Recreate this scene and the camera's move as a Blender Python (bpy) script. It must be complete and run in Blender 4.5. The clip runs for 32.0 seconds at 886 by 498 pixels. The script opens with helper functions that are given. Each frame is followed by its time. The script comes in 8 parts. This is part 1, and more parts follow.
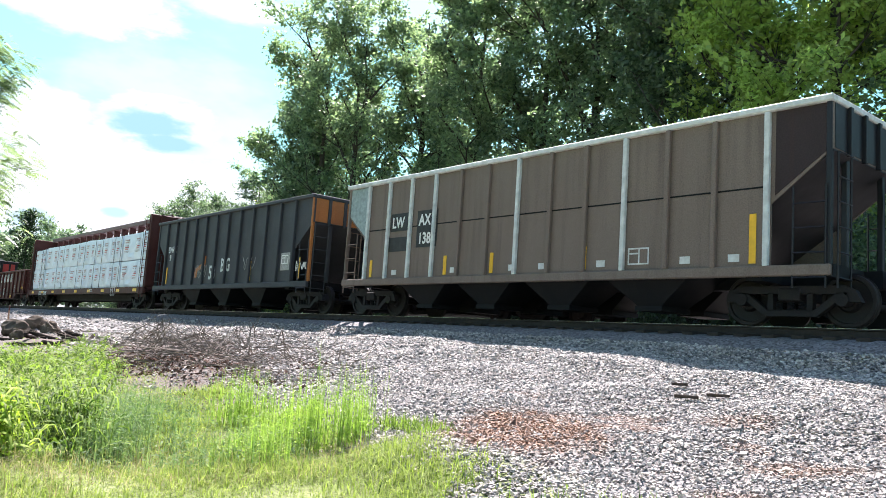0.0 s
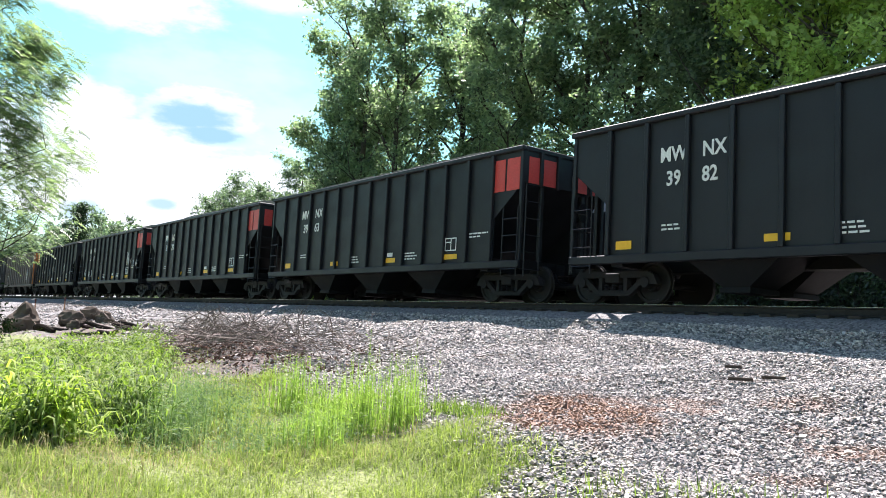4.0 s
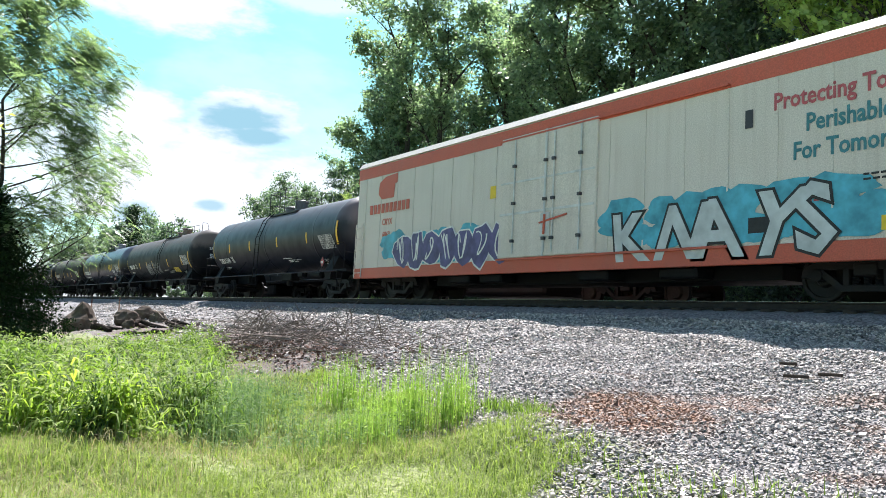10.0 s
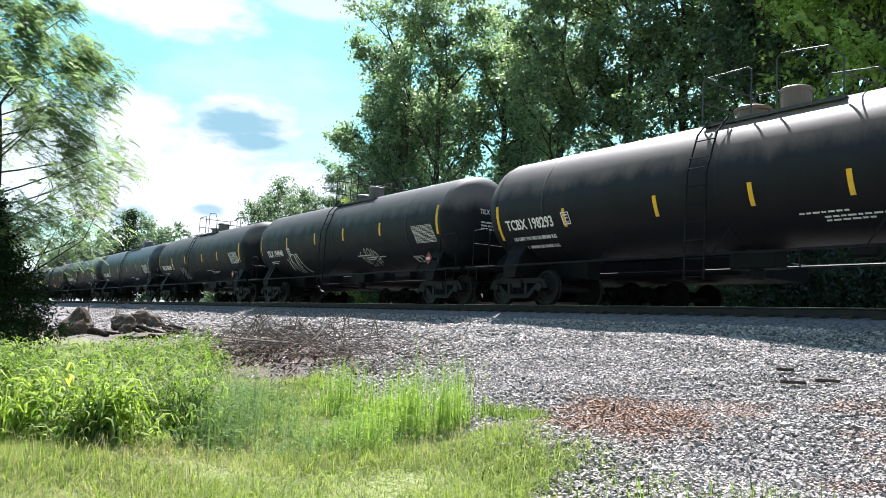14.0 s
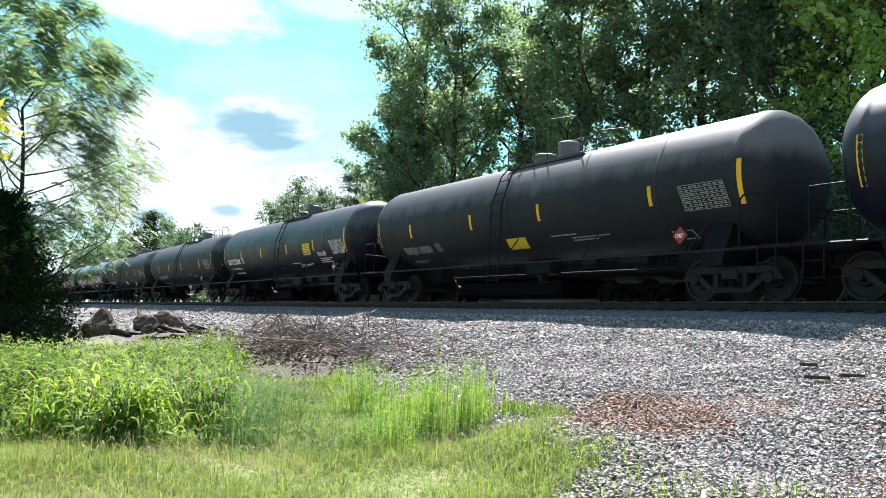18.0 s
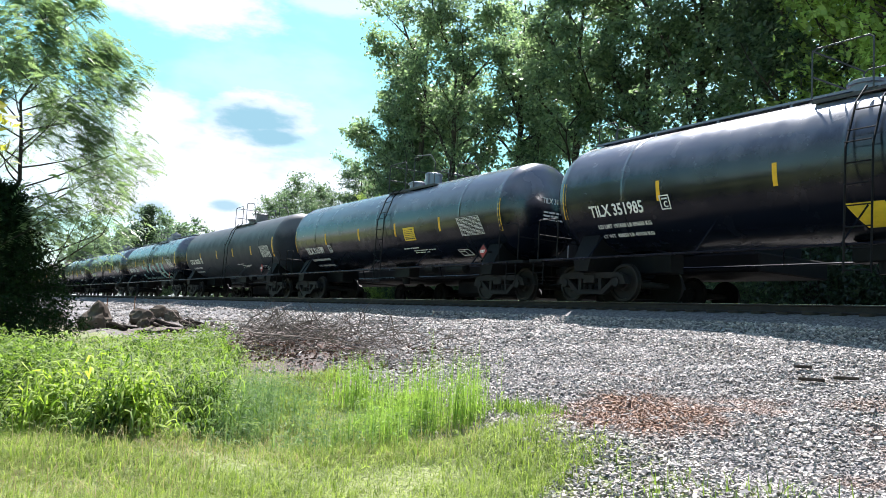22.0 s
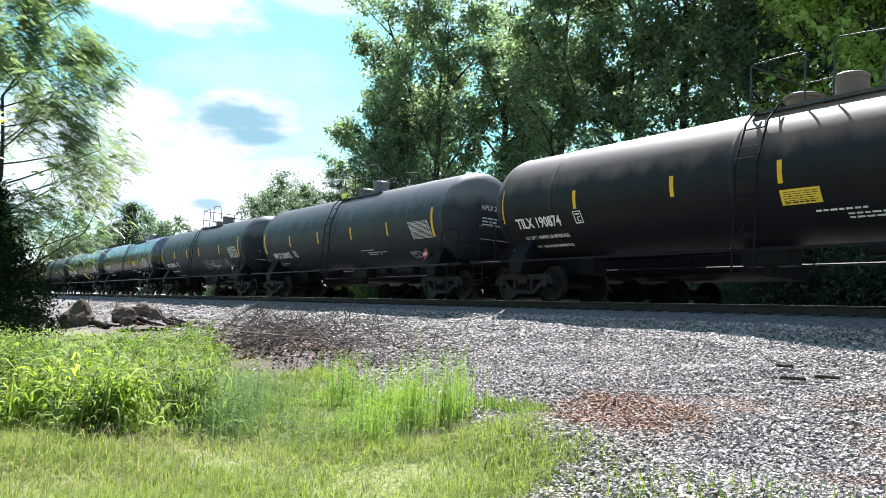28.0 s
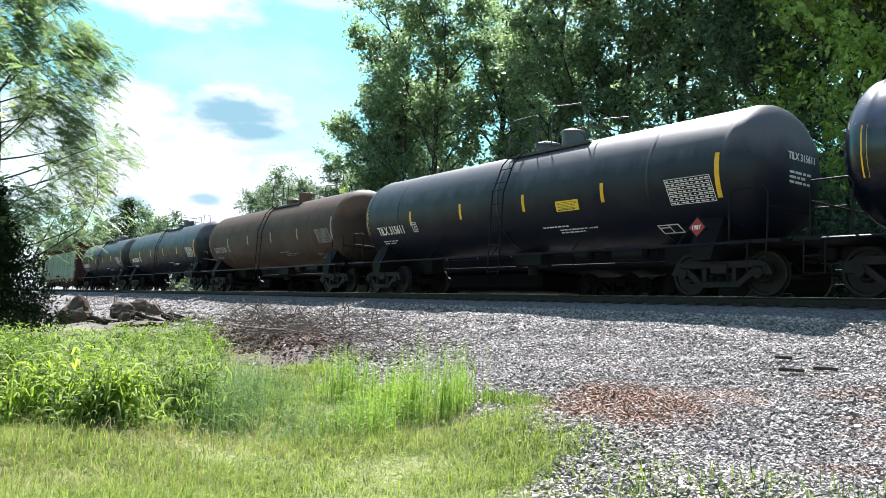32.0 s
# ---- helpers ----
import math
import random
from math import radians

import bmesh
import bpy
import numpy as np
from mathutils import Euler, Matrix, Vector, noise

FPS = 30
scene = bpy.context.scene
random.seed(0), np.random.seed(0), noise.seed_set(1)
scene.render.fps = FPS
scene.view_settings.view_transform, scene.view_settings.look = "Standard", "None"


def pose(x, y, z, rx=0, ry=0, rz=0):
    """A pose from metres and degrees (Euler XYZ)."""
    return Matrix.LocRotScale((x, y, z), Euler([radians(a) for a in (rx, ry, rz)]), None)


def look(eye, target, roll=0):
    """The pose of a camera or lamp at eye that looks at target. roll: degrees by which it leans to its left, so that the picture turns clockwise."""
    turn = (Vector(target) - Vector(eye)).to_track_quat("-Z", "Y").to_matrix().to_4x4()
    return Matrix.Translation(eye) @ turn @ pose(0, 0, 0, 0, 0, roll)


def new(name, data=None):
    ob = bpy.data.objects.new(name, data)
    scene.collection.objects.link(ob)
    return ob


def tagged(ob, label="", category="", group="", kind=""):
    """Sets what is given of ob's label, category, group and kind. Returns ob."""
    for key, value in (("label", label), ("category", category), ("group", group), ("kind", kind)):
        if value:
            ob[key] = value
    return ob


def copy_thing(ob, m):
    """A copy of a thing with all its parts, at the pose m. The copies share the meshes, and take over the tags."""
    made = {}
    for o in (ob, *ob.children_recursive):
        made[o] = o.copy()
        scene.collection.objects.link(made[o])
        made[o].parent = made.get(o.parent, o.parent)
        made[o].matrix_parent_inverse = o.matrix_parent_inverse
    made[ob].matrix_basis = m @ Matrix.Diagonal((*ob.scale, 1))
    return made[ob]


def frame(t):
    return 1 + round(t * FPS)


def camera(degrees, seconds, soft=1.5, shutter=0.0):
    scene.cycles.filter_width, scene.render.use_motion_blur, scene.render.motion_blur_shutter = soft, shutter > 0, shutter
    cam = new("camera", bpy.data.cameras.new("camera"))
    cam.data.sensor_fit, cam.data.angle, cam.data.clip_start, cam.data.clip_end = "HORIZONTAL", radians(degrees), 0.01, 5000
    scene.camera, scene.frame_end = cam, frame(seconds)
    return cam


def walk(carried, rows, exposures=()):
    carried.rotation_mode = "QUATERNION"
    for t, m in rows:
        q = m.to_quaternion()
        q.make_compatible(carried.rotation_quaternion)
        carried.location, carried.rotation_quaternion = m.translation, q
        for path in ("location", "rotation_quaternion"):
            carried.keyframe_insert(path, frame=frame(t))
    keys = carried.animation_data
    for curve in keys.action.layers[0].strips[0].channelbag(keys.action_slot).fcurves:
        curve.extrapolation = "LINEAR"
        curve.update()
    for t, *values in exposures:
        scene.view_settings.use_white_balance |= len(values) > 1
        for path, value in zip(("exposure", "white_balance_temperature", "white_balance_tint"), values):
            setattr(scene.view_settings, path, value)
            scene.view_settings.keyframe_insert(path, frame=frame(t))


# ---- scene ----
cam = camera(58.4, 32.0, 0.7)
EXPOSURES = [(0.0, 1.88, 6050, 18), (1.4, 1.7, 6050, 18), (9.3, 1.74, 6050, 18), (10.1, 1.52, 5900, 13), (32.0, 1.52, 5900, 13)]
PATH = [
    (0.0, (0.032, 0.101, -0.704), (-15.202, 12.841, 1.667), 3.85),
    (0.5, (0.021, 0.088, -0.704), (-15.471, 12.528, 1.588), 3.78),
    (1.0, (-0.004, 0.088, -0.698), (-15.605, 12.399, 1.548), 3.91),
    (1.5, (-0.011, 0.076, -0.711), (-15.679, 12.322, 1.420), 3.97),
    (2.0, (-0.017, 0.074, -0.712), (-15.638, 12.400, 1.299), 3.88),
    (2.5, (-0.007, 0.086, -0.712), (-15.524, 12.546, 1.275), 3.43),
    (3.0, (-0.006, 0.089, -0.713), (-15.647, 12.395, 1.263), 3.00),
    (3.5, (-0.013, 0.077, -0.710), (-15.780, 12.223, 1.258), 3.02),
    (5.5, (-0.018, 0.037, -0.711), (-16.264, 11.555, 1.140), 3.12),
    (6.0, (-0.007, 0.028, -0.713), (-16.229, 11.581, 1.129), 3.21),
    (6.5, (0.004, 0.017, -0.712), (-16.254, 11.532, 1.040), 3.37),
    (7.0, (-0.002, 0.001, -0.716), (-16.460, 11.237, 0.991), 3.19),
    (7.5, (-0.021, 0.001, -0.710), (-16.545, 11.136, 1.013), 2.93),
    (8.0, (-0.003, 0.001, -0.710), (-16.538, 11.113, 1.066), 2.85),
    (8.5, (-0.002, 0.001, -0.713), (-16.532, 11.118, 1.061), 2.72),
    (9.0, (0.000, 0.000, -0.712), (-16.541, 11.101, 1.068), 2.66),
    (9.5, (-0.008, 0.004, -0.713), (-16.543, 11.110, 1.086), 2.74),
    (10.0, (-0.009, -0.001, -0.716), (-16.573, 11.056, 1.117), 2.89),
    (10.5, (-0.010, -0.001, -0.703), (-16.578, 11.042, 1.184), 3.01),
    (11.0, (-0.011, -0.009, -0.707), (-16.525, 11.114, 1.180), 3.27),
    (11.5, (-0.017, -0.000, -0.704), (-16.525, 11.142, 1.123), 3.37),
    (12.0, (-0.031, 0.005, -0.706), (-16.569, 11.111, 1.076), 3.21),
    (12.5, (-0.002, -0.004, -0.712), (-16.458, 11.214, 1.121), 3.22),
    (13.0, (0.003, -0.014, -0.712), (-16.395, 11.271, 1.230), 3.30),
    (13.5, (-0.010, 0.003, -0.715), (-16.487, 11.164, 1.272), 3.30),
    (14.0, (-0.013, 0.015, -0.711), (-16.542, 11.103, 1.247), 2.96),
    (14.5, (-0.014, 0.007, -0.707), (-16.597, 11.020, 1.218), 2.65),
    (15.0, (-0.016, -0.002, -0.708), (-16.657, 10.934, 1.155), 2.60),
    (15.5, (-0.007, -0.013, -0.717), (-16.667, 10.899, 1.112), 2.53),
    (17.5, (-0.011, -0.003, -0.711), (-16.753, 10.779, 1.141), 2.48),
    (18.0, (-0.011, -0.008, -0.714), (-16.790, 10.711, 1.172), 2.47),
    (18.5, (-0.013, -0.008, -0.713), (-16.790, 10.718, 1.155), 2.63),
    (19.0, (-0.010, -0.008, -0.720), (-16.750, 10.782, 1.113), 2.95),
    (19.5, (-0.006, -0.009, -0.711), (-16.723, 10.817, 1.117), 3.19),
    (20.0, (0.002, -0.011, -0.715), (-16.839, 10.601, 1.225), 3.52),
    (20.5, (-0.003, 0.000, -0.713), (-16.881, 10.538, 1.309), 3.69),
    (21.0, (-0.012, 0.006, -0.721), (-16.846, 10.624, 1.250), 3.38),
    (21.5, (-0.006, 0.002, -0.715), (-16.849, 10.610, 1.228), 3.25),
    (22.0, (-0.006, 0.008, -0.723), (-16.758, 10.777, 1.119), 3.25),
    (22.5, (-0.006, 0.020, -0.727), (-16.536, 11.139, 1.039), 3.60),
    (23.0, (-0.017, 0.032, -0.722), (-16.423, 11.341, 0.992), 3.60),
    (23.5, (-0.019, 0.023, -0.734), (-16.553, 11.162, 0.863), 3.43),
    (24.0, (-0.013, 0.018, -0.741), (-16.630, 11.042, 0.796), 3.36),
    (24.5, (-0.025, 0.010, -0.738), (-16.715, 10.925, 0.774), 3.39),
    (25.0, (-0.027, 0.012, -0.742), (-16.747, 10.886, 0.743), 3.58),
    (25.5, (-0.031, 0.018, -0.735), (-16.526, 11.222, 0.811), 3.75),
    (27.5, (0.032, -0.043, -0.741), (-16.410, 11.184, 1.156), 3.35),
    (28.0, (0.005, -0.045, -0.744), (-16.520, 11.065, 1.124), 3.45),
    (28.5, (-0.015, -0.050, -0.743), (-16.658, 10.884, 1.117), 3.52),
    (29.0, (-0.024, -0.060, -0.744), (-16.810, 10.668, 1.028), 3.39),
    (29.5, (-0.030, -0.062, -0.742), (-16.886, 10.563, 0.987), 3.37),
    (30.0, (-0.015, -0.070, -0.746), (-16.786, 10.681, 1.025), 3.55),
    (30.5, (-0.017, -0.074, -0.747), (-16.784, 10.680, 1.043), 3.69),
    (31.0, (-0.015, -0.066, -0.743), (-16.733, 10.767, 1.034), 3.51),
    (31.5, (-0.015, -0.056, -0.740), (-16.629, 10.940, 1.009), 3.27),
    (32.0, (-0.001, -0.058, -0.752), (-16.501, 11.112, 0.972), 3.18),
]
walk(cam, [(t, look(eye, target, roll)) for t, eye, target, roll in PATH], EXPOSURES)

# ---- light ----
SUN_DIR = Vector((-0.465, 0.33, 0.78)).normalized()
SUN_EL = math.asin(SUN_DIR.z)
SUN_AZ = math.atan2(SUN_DIR.x, SUN_DIR.y)


def mathn(nt, op, a, b=None, c=None):
    """One Math node; numbers or sockets go in, its socket comes out."""
    n = nt.nodes.new("ShaderNodeMath")
    n.operation = op
    for k, v in enumerate((a, b, c)):
        if v is None:
            continue
        if hasattr(v, "links"):
            nt.links.new(v, n.inputs[k])
        else:
            n.inputs[k].default_value = v
    return n.outputs[0]


def fade(nt, v, lo, hi, a, b):
    """A smooth step of v from a at lo to b at hi."""
    n = nt.nodes.new("ShaderNodeMapRange")
    n.interpolation_type = "SMOOTHSTEP"
    for k, x in (("From Min", lo), ("From Max", hi), ("To Min", a), ("To Max", b)):
        n.inputs[k].default_value = x
    nt.links.new(v, n.inputs["Value"])
    return n.outputs["Result"]


def cloud_mask(nt, az, el, ripple, spots):
    """Clouds as soft ragged ellipses on the sky: bearing, height, half width and half height in degrees, thickness."""
    out = None
    for a, e, ra, re, k in spots:
        x = mathn(nt, "DIVIDE", mathn(nt, "SUBTRACT", az, radians(a)), radians(ra))
        y = mathn(nt, "DIVIDE", mathn(nt, "SUBTRACT", el, radians(e)), radians(re))
        d = mathn(nt, "SQRT", mathn(nt, "ADD", mathn(nt, "MULTIPLY", x, x), mathn(nt, "MULTIPLY", y, y)))
        m = fade(nt, mathn(nt, "MULTIPLY_ADD", ripple, 1.5, d), 1.25, 1.95, k, 0.0)
        out = m if out is None else mathn(nt, "MAXIMUM", out, m)
    return out


WHITE_CLOUDS = [(76.8, 20.6, 6.8, 2.1, 1.0), (66.5, 22.0, 4.0, 1.0, 0.6), (78.0, 12.6, 3.6, 2.6, 0.95), (70.9, 13.0, 4.6, 2.7, 1.0), (75.0, 8.0, 8.5, 4.0, 1.0), (66.0, 8.5, 6.0, 3.5, 0.9), (84.0, 9.0, 5.0, 5.0, 0.8)]
GREY_CLOUDS = [(71.2, 13.4, 3.5, 1.25, 1.0), (70.1, 12.3, 3.0, 0.95, 1.0), (72.8, 7.3, 1.4, 0.5, 0.8), (77.6, 6.2, 1.6, 0.9, 0.7)]


def make_world():
    world = bpy.data.worlds.new("sky")
    scene.world = world
    world.use_nodes = True
    nt = world.node_tree
    nt.nodes.clear()
    n, l = nt.nodes.new, nt.links.new
    sky = n("ShaderNodeTexSky")
    sky.sky_type = "NISHITA"
    sky.sun_disc = False
    sky.sun_elevation = SUN_EL
    sky.sun_rotation = SUN_AZ % (2 * math.pi)
    sky.altitude, sky.air_density, sky.dust_density, sky.ozone_density = 200, 1.0, 1.0, 0.4
    co = n("ShaderNodeTexCoord")
    sep = n("ShaderNodeSeparateXYZ")
    l(co.outputs["Generated"], sep.inputs[0])
    el = mathn(nt, "ARCSINE", sep.outputs["Z"])
    az = mathn(nt, "ARCTAN2", mathn(nt, "MULTIPLY", sep.outputs["X"], -1.0), sep.outputs["Y"])
    mp = n("ShaderNodeMapping")
    mp.inputs["Scale"].default_value = (1.0, 1.0, 2.6)
    l(co.outputs["Generated"], mp.inputs["Vector"])
    def cloud_noise(scale, detail, rough=0.55):
        t = n("ShaderNodeTexNoise")
        t.inputs["Scale"].default_value, t.inputs["Detail"].default_value, t.inputs["Roughness"].default_value = scale, detail, rough
        l(mp.outputs["Vector"], t.inputs["Vector"])
        return t.outputs["Fac"]
    ripple = cloud_noise(16.0, 6, 0.6)
    white = cloud_mask(nt, az, el, ripple, WHITE_CLOUDS)
    wisps = mathn(nt, "MULTIPLY", fade(nt, cloud_noise(2.6, 7), 0.47, 0.62, 0.0, 0.7), fade(nt, el, 0.25, 0.6, 0.45, 0.4))
    cover = mathn(nt, "MAXIMUM", white, wisps)
    cover = mathn(nt, "MAXIMUM", cover, fade(nt, el, 0.0, 0.16, 0.9, 0.0))
    grey = cloud_mask(nt, az, el, ripple, GREY_CLOUDS)
    tint = n("ShaderNodeMix")
    tint.data_type, tint.blend_type = "RGBA", "MULTIPLY"
    tint.inputs["Factor"].default_value = 1.0
    tone = n("ShaderNodeMix")
    tone.data_type = "RGBA"
    tone.inputs["A"].default_value, tone.inputs["B"].default_value = (*SKY_LOW, 1), (*SKY_HIGH, 1)
    l(fade(nt, el, 0.3, 0.8, 0.0, 1.0), tone.inputs["Factor"])
    l(sky.outputs["Color"], tint.inputs["A"])
    l(tone.outputs["Result"], tint.inputs["B"])
    mix = n("ShaderNodeMix")
    mix.data_type = "RGBA"
    mix.inputs["B"].default_value = (*CLOUD_WHITE, 1)
    l(cover, mix.inputs["Factor"])
    l(tint.outputs["Result"], mix.inputs["A"])
    dim = n("ShaderNodeMix")
    dim.data_type = "RGBA"
    dim.inputs["B"].default_value = (*CLOUD_GREY, 1)
    l(grey, dim.inputs["Factor"])
    l(mix.outputs["Result"], dim.inputs["A"])
    bg = n("ShaderNodeBackground")
    bg.inputs["Strength"].default_value = SKY_STRENGTH
    out = n("ShaderNodeOutputWorld")
    l(dim.outputs["Result"], bg.inputs["Color"])
    l(bg.outputs["Background"], out.inputs["Surface"])


SKY_LOW, SKY_HIGH = (1.25, 2.1, 1.6), (1.0, 1.15, 1.4)
CLOUD_WHITE, CLOUD_GREY = (11.0, 11.0, 11.0), (4.0, 6.6, 7.4)
SKY_STRENGTH = 0.037
make_world()
sun = new("sun", bpy.data.lights.new("sun", "SUN"))
sun.data.energy, sun.data.angle, sun.data.color = 5.0, radians(0.53), (1.0, 0.93, 0.84)
sun.matrix_world = look(SUN_DIR * 60, (0, 0, 0))


# ---- materials ----
def node_mat(name):
    m = bpy.data.materials.new(name)
    m.use_nodes = True
    nt = m.node_tree
    return m, nt, nt.nodes["Principled BSDF"]


def mixrgb(nt, fac, a, b, blend="MIX"):
    x = nt.nodes.new("ShaderNodeMix")
    x.data_type, x.blend_type = "RGBA", blend
    for sock, val in (("Factor", fac), ("A", a), ("B", b)):
        if hasattr(val, "links"):
            nt.links.new(val, x.inputs[sock])
        elif sock == "Factor":
            x.inputs[sock].default_value = val
        else:
            x.inputs[sock].default_value = (*val[:3], 1)
    return x.outputs["Result"]


def noise_tex(nt, scale, detail=4, stretch=(1, 1, 1), rough=0.55, coord="Object"):
    co = nt.nodes.new("ShaderNodeTexCoord")
    mp = nt.nodes.new("ShaderNodeMapping")
    mp.inputs["Scale"].default_value = stretch
    t = nt.nodes.new("ShaderNodeTexNoise")
    t.inputs["Scale"].default_value, t.inputs["Detail"].default_value, t.inputs["Roughness"].default_value = scale, detail, rough
    nt.links.new(co.outputs[coord], mp.inputs["Vector"])
    nt.links.new(mp.outputs["Vector"], t.inputs["Vector"])
    return t.outputs["Fac"]


def ramp_of(nt, sock, lo, hi, a=(0, 0, 0), b=(1, 1, 1)):
    r = nt.nodes.new("ShaderNodeValToRGB")
    r.color_ramp.elements[0].position, r.color_ramp.elements[1].position = lo, hi
    r.color_ramp.elements[0].color, r.color_ramp.elements[1].color = (*a, 1), (*b, 1)
    nt.links.new(sock, r.inputs["Fac"])
    return r.outputs["Color"]


def bump(nt, sock, bsdf, strength=0.3, distance=0.01):
    b = nt.nodes.new("ShaderNodeBump")
    b.inputs["Strength"].default_value, b.inputs["Distance"].default_value = strength, distance
    nt.links.new(sock, b.inputs["Height"])
    nt.links.new(b.outputs["Normal"], bsdf.inputs["Normal"])


def paint(name, base, rough=0.5, rust=0.25, dust=0.2, rustc=(0.10, 0.05, 0.03), dustc=(0.16, 0.14, 0.12), metal=0.0, sheen=0.0, top=None, spec=None):
    """Weathered paint on steel: dust clouds, rain streaks down the side, fine grain."""
    m, nt, b = node_mat(name)
    big = ramp_of(nt, noise_tex(nt, 0.6, 5), 0.35, 0.75)
    streak = ramp_of(nt, noise_tex(nt, 2.2, 5, (2.4, 2.4, 0.12)), 0.48, 0.78)
    fine = noise_tex(nt, 38, 3)
    d = nt.nodes.new("ShaderNodeMath")
    d.operation, d.inputs[1].default_value = "MULTIPLY", dust
    nt.links.new(big, d.inputs[0])
    s = nt.nodes.new("ShaderNodeMath")
    s.operation, s.inputs[1].default_value = "MULTIPLY", rust
    nt.links.new(streak, s.inputs[0])
    c = mixrgb(nt, d.outputs[0], base, dustc)
    c = mixrgb(nt, s.outputs[0], c, rustc)
    c = mixrgb(nt, 1.0, c, ramp_of(nt, fine, 0.3, 0.7, (0.8,) * 3, (1.15,) * 3), "MULTIPLY")
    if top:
        # paler upper shell: settled dust, plus sun and sky sheen painted into the colour
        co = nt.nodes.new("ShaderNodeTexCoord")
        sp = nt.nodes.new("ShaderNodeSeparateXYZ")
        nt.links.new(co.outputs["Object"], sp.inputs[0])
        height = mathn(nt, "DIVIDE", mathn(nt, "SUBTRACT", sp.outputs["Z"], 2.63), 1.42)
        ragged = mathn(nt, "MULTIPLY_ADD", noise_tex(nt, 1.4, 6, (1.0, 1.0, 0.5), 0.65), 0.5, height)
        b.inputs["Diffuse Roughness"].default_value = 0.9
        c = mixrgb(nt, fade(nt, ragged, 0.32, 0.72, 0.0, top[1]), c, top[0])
    nt.links.new(c, b.inputs["Base Color"])
    r = nt.nodes.new("ShaderNodeMapRange")
    r.inputs["To Min"].default_value, r.inputs["To Max"].default_value = max(0.05, rough - 0.12), min(1, rough + 0.2)
    nt.links.new(noise_tex(nt, 1.7, 5), r.inputs["Value"])
    nt.links.new(r.outputs["Result"], b.inputs["Roughness"])
    b.inputs["Sheen Weight"].default_value = sheen
    b.inputs["Sheen Roughness"].default_value = 0.45
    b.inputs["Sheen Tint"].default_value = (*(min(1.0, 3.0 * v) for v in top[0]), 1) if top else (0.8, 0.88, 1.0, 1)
    b.inputs["Metallic"].default_value = metal
    b.inputs["Specular IOR Level"].default_value = spec if spec is not None else 0.42 if rough < 0.51 else 0.2
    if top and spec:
        # reflection is cut on the lower half, a darkness put in by height
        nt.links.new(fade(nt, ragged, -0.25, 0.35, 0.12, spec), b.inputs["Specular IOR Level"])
    bump(nt, noise_tex(nt, 5, 5), b, 0.05 if rough < 0.45 else 0.12, 0.02)
    return m


def plain(name, base, rough=0.6, metal=0.0, vary=0.25, scale=9):
    m, nt, b = node_mat(name)
    lo, hi = tuple(c * (1 - vary) for c in base), tuple(min(1, c * (1 + vary)) for c in base)
    nt.links.new(ramp_of(nt, noise_tex(nt, scale, 5), 0.3, 0.7, lo, hi), b.inputs["Base Color"])
    b.inputs["Roughness"].default_value, b.inputs["Metallic"].default_value = rough, metal
    b.inputs["Specular IOR Level"].default_value = 0.0 if rough > 0.8 else 0.35
    bump(nt, noise_tex(nt, scale * 6, 3), b, 0.15, 0.005)
    return m


def leaf(name, dark, light, trans=0.5, thin=(0.42, 0.47, 0.29), gloss=0.4):
    """Leaf tissue: each leaf its own tone, light passes through it."""
    m, nt, b = node_mat(name)
    geo = nt.nodes.new("ShaderNodeNewGeometry")
    col = ramp_of(nt, geo.outputs["Random Per Island"], 0.0, 1.0, dark, light)
    nt.links.new(col, b.inputs["Base Color"])
    b.inputs["Roughness"].default_value = gloss
    b.inputs["Specular IOR Level"].default_value = 0.5 if gloss < 0.5 else 0.15
    tr = nt.nodes.new("ShaderNodeBsdfTranslucent")
    tc = mixrgb(nt, 1.0, col, thin, "MULTIPLY")
    sc = mixrgb(nt, 1.0, tc, (4.0, 4.0, 4.0), "MULTIPLY")
    nt.links.new(sc, tr.inputs["Color"])
    mx = nt.nodes.new("ShaderNodeMixShader")
    mx.inputs[0].default_value = trans
    out = [n for n in nt.nodes if n.type == "OUTPUT_MATERIAL"][0]
    nt.links.new(b.outputs[0], mx.inputs[1])
    nt.links.new(tr.outputs[0], mx.inputs[2])
    nt.links.new(mx.outputs[0], out.inputs["Surface"])
    return m


# top colours hold painted sun and sky sheen as well as dust
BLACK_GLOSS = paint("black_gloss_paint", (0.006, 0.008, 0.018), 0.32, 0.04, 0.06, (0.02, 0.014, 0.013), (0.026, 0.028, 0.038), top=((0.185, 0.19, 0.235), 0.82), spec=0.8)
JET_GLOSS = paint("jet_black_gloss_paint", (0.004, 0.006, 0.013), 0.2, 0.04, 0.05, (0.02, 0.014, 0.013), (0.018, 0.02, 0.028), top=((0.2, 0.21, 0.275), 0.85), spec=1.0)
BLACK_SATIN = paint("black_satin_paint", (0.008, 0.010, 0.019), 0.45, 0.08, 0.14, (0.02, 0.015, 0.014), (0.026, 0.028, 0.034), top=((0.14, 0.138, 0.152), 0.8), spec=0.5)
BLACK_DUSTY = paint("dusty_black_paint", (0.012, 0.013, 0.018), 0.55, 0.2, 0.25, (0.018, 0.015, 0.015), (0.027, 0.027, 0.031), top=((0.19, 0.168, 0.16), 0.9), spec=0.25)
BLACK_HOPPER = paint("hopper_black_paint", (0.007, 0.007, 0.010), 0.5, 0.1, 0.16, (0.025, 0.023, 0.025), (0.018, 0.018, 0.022))
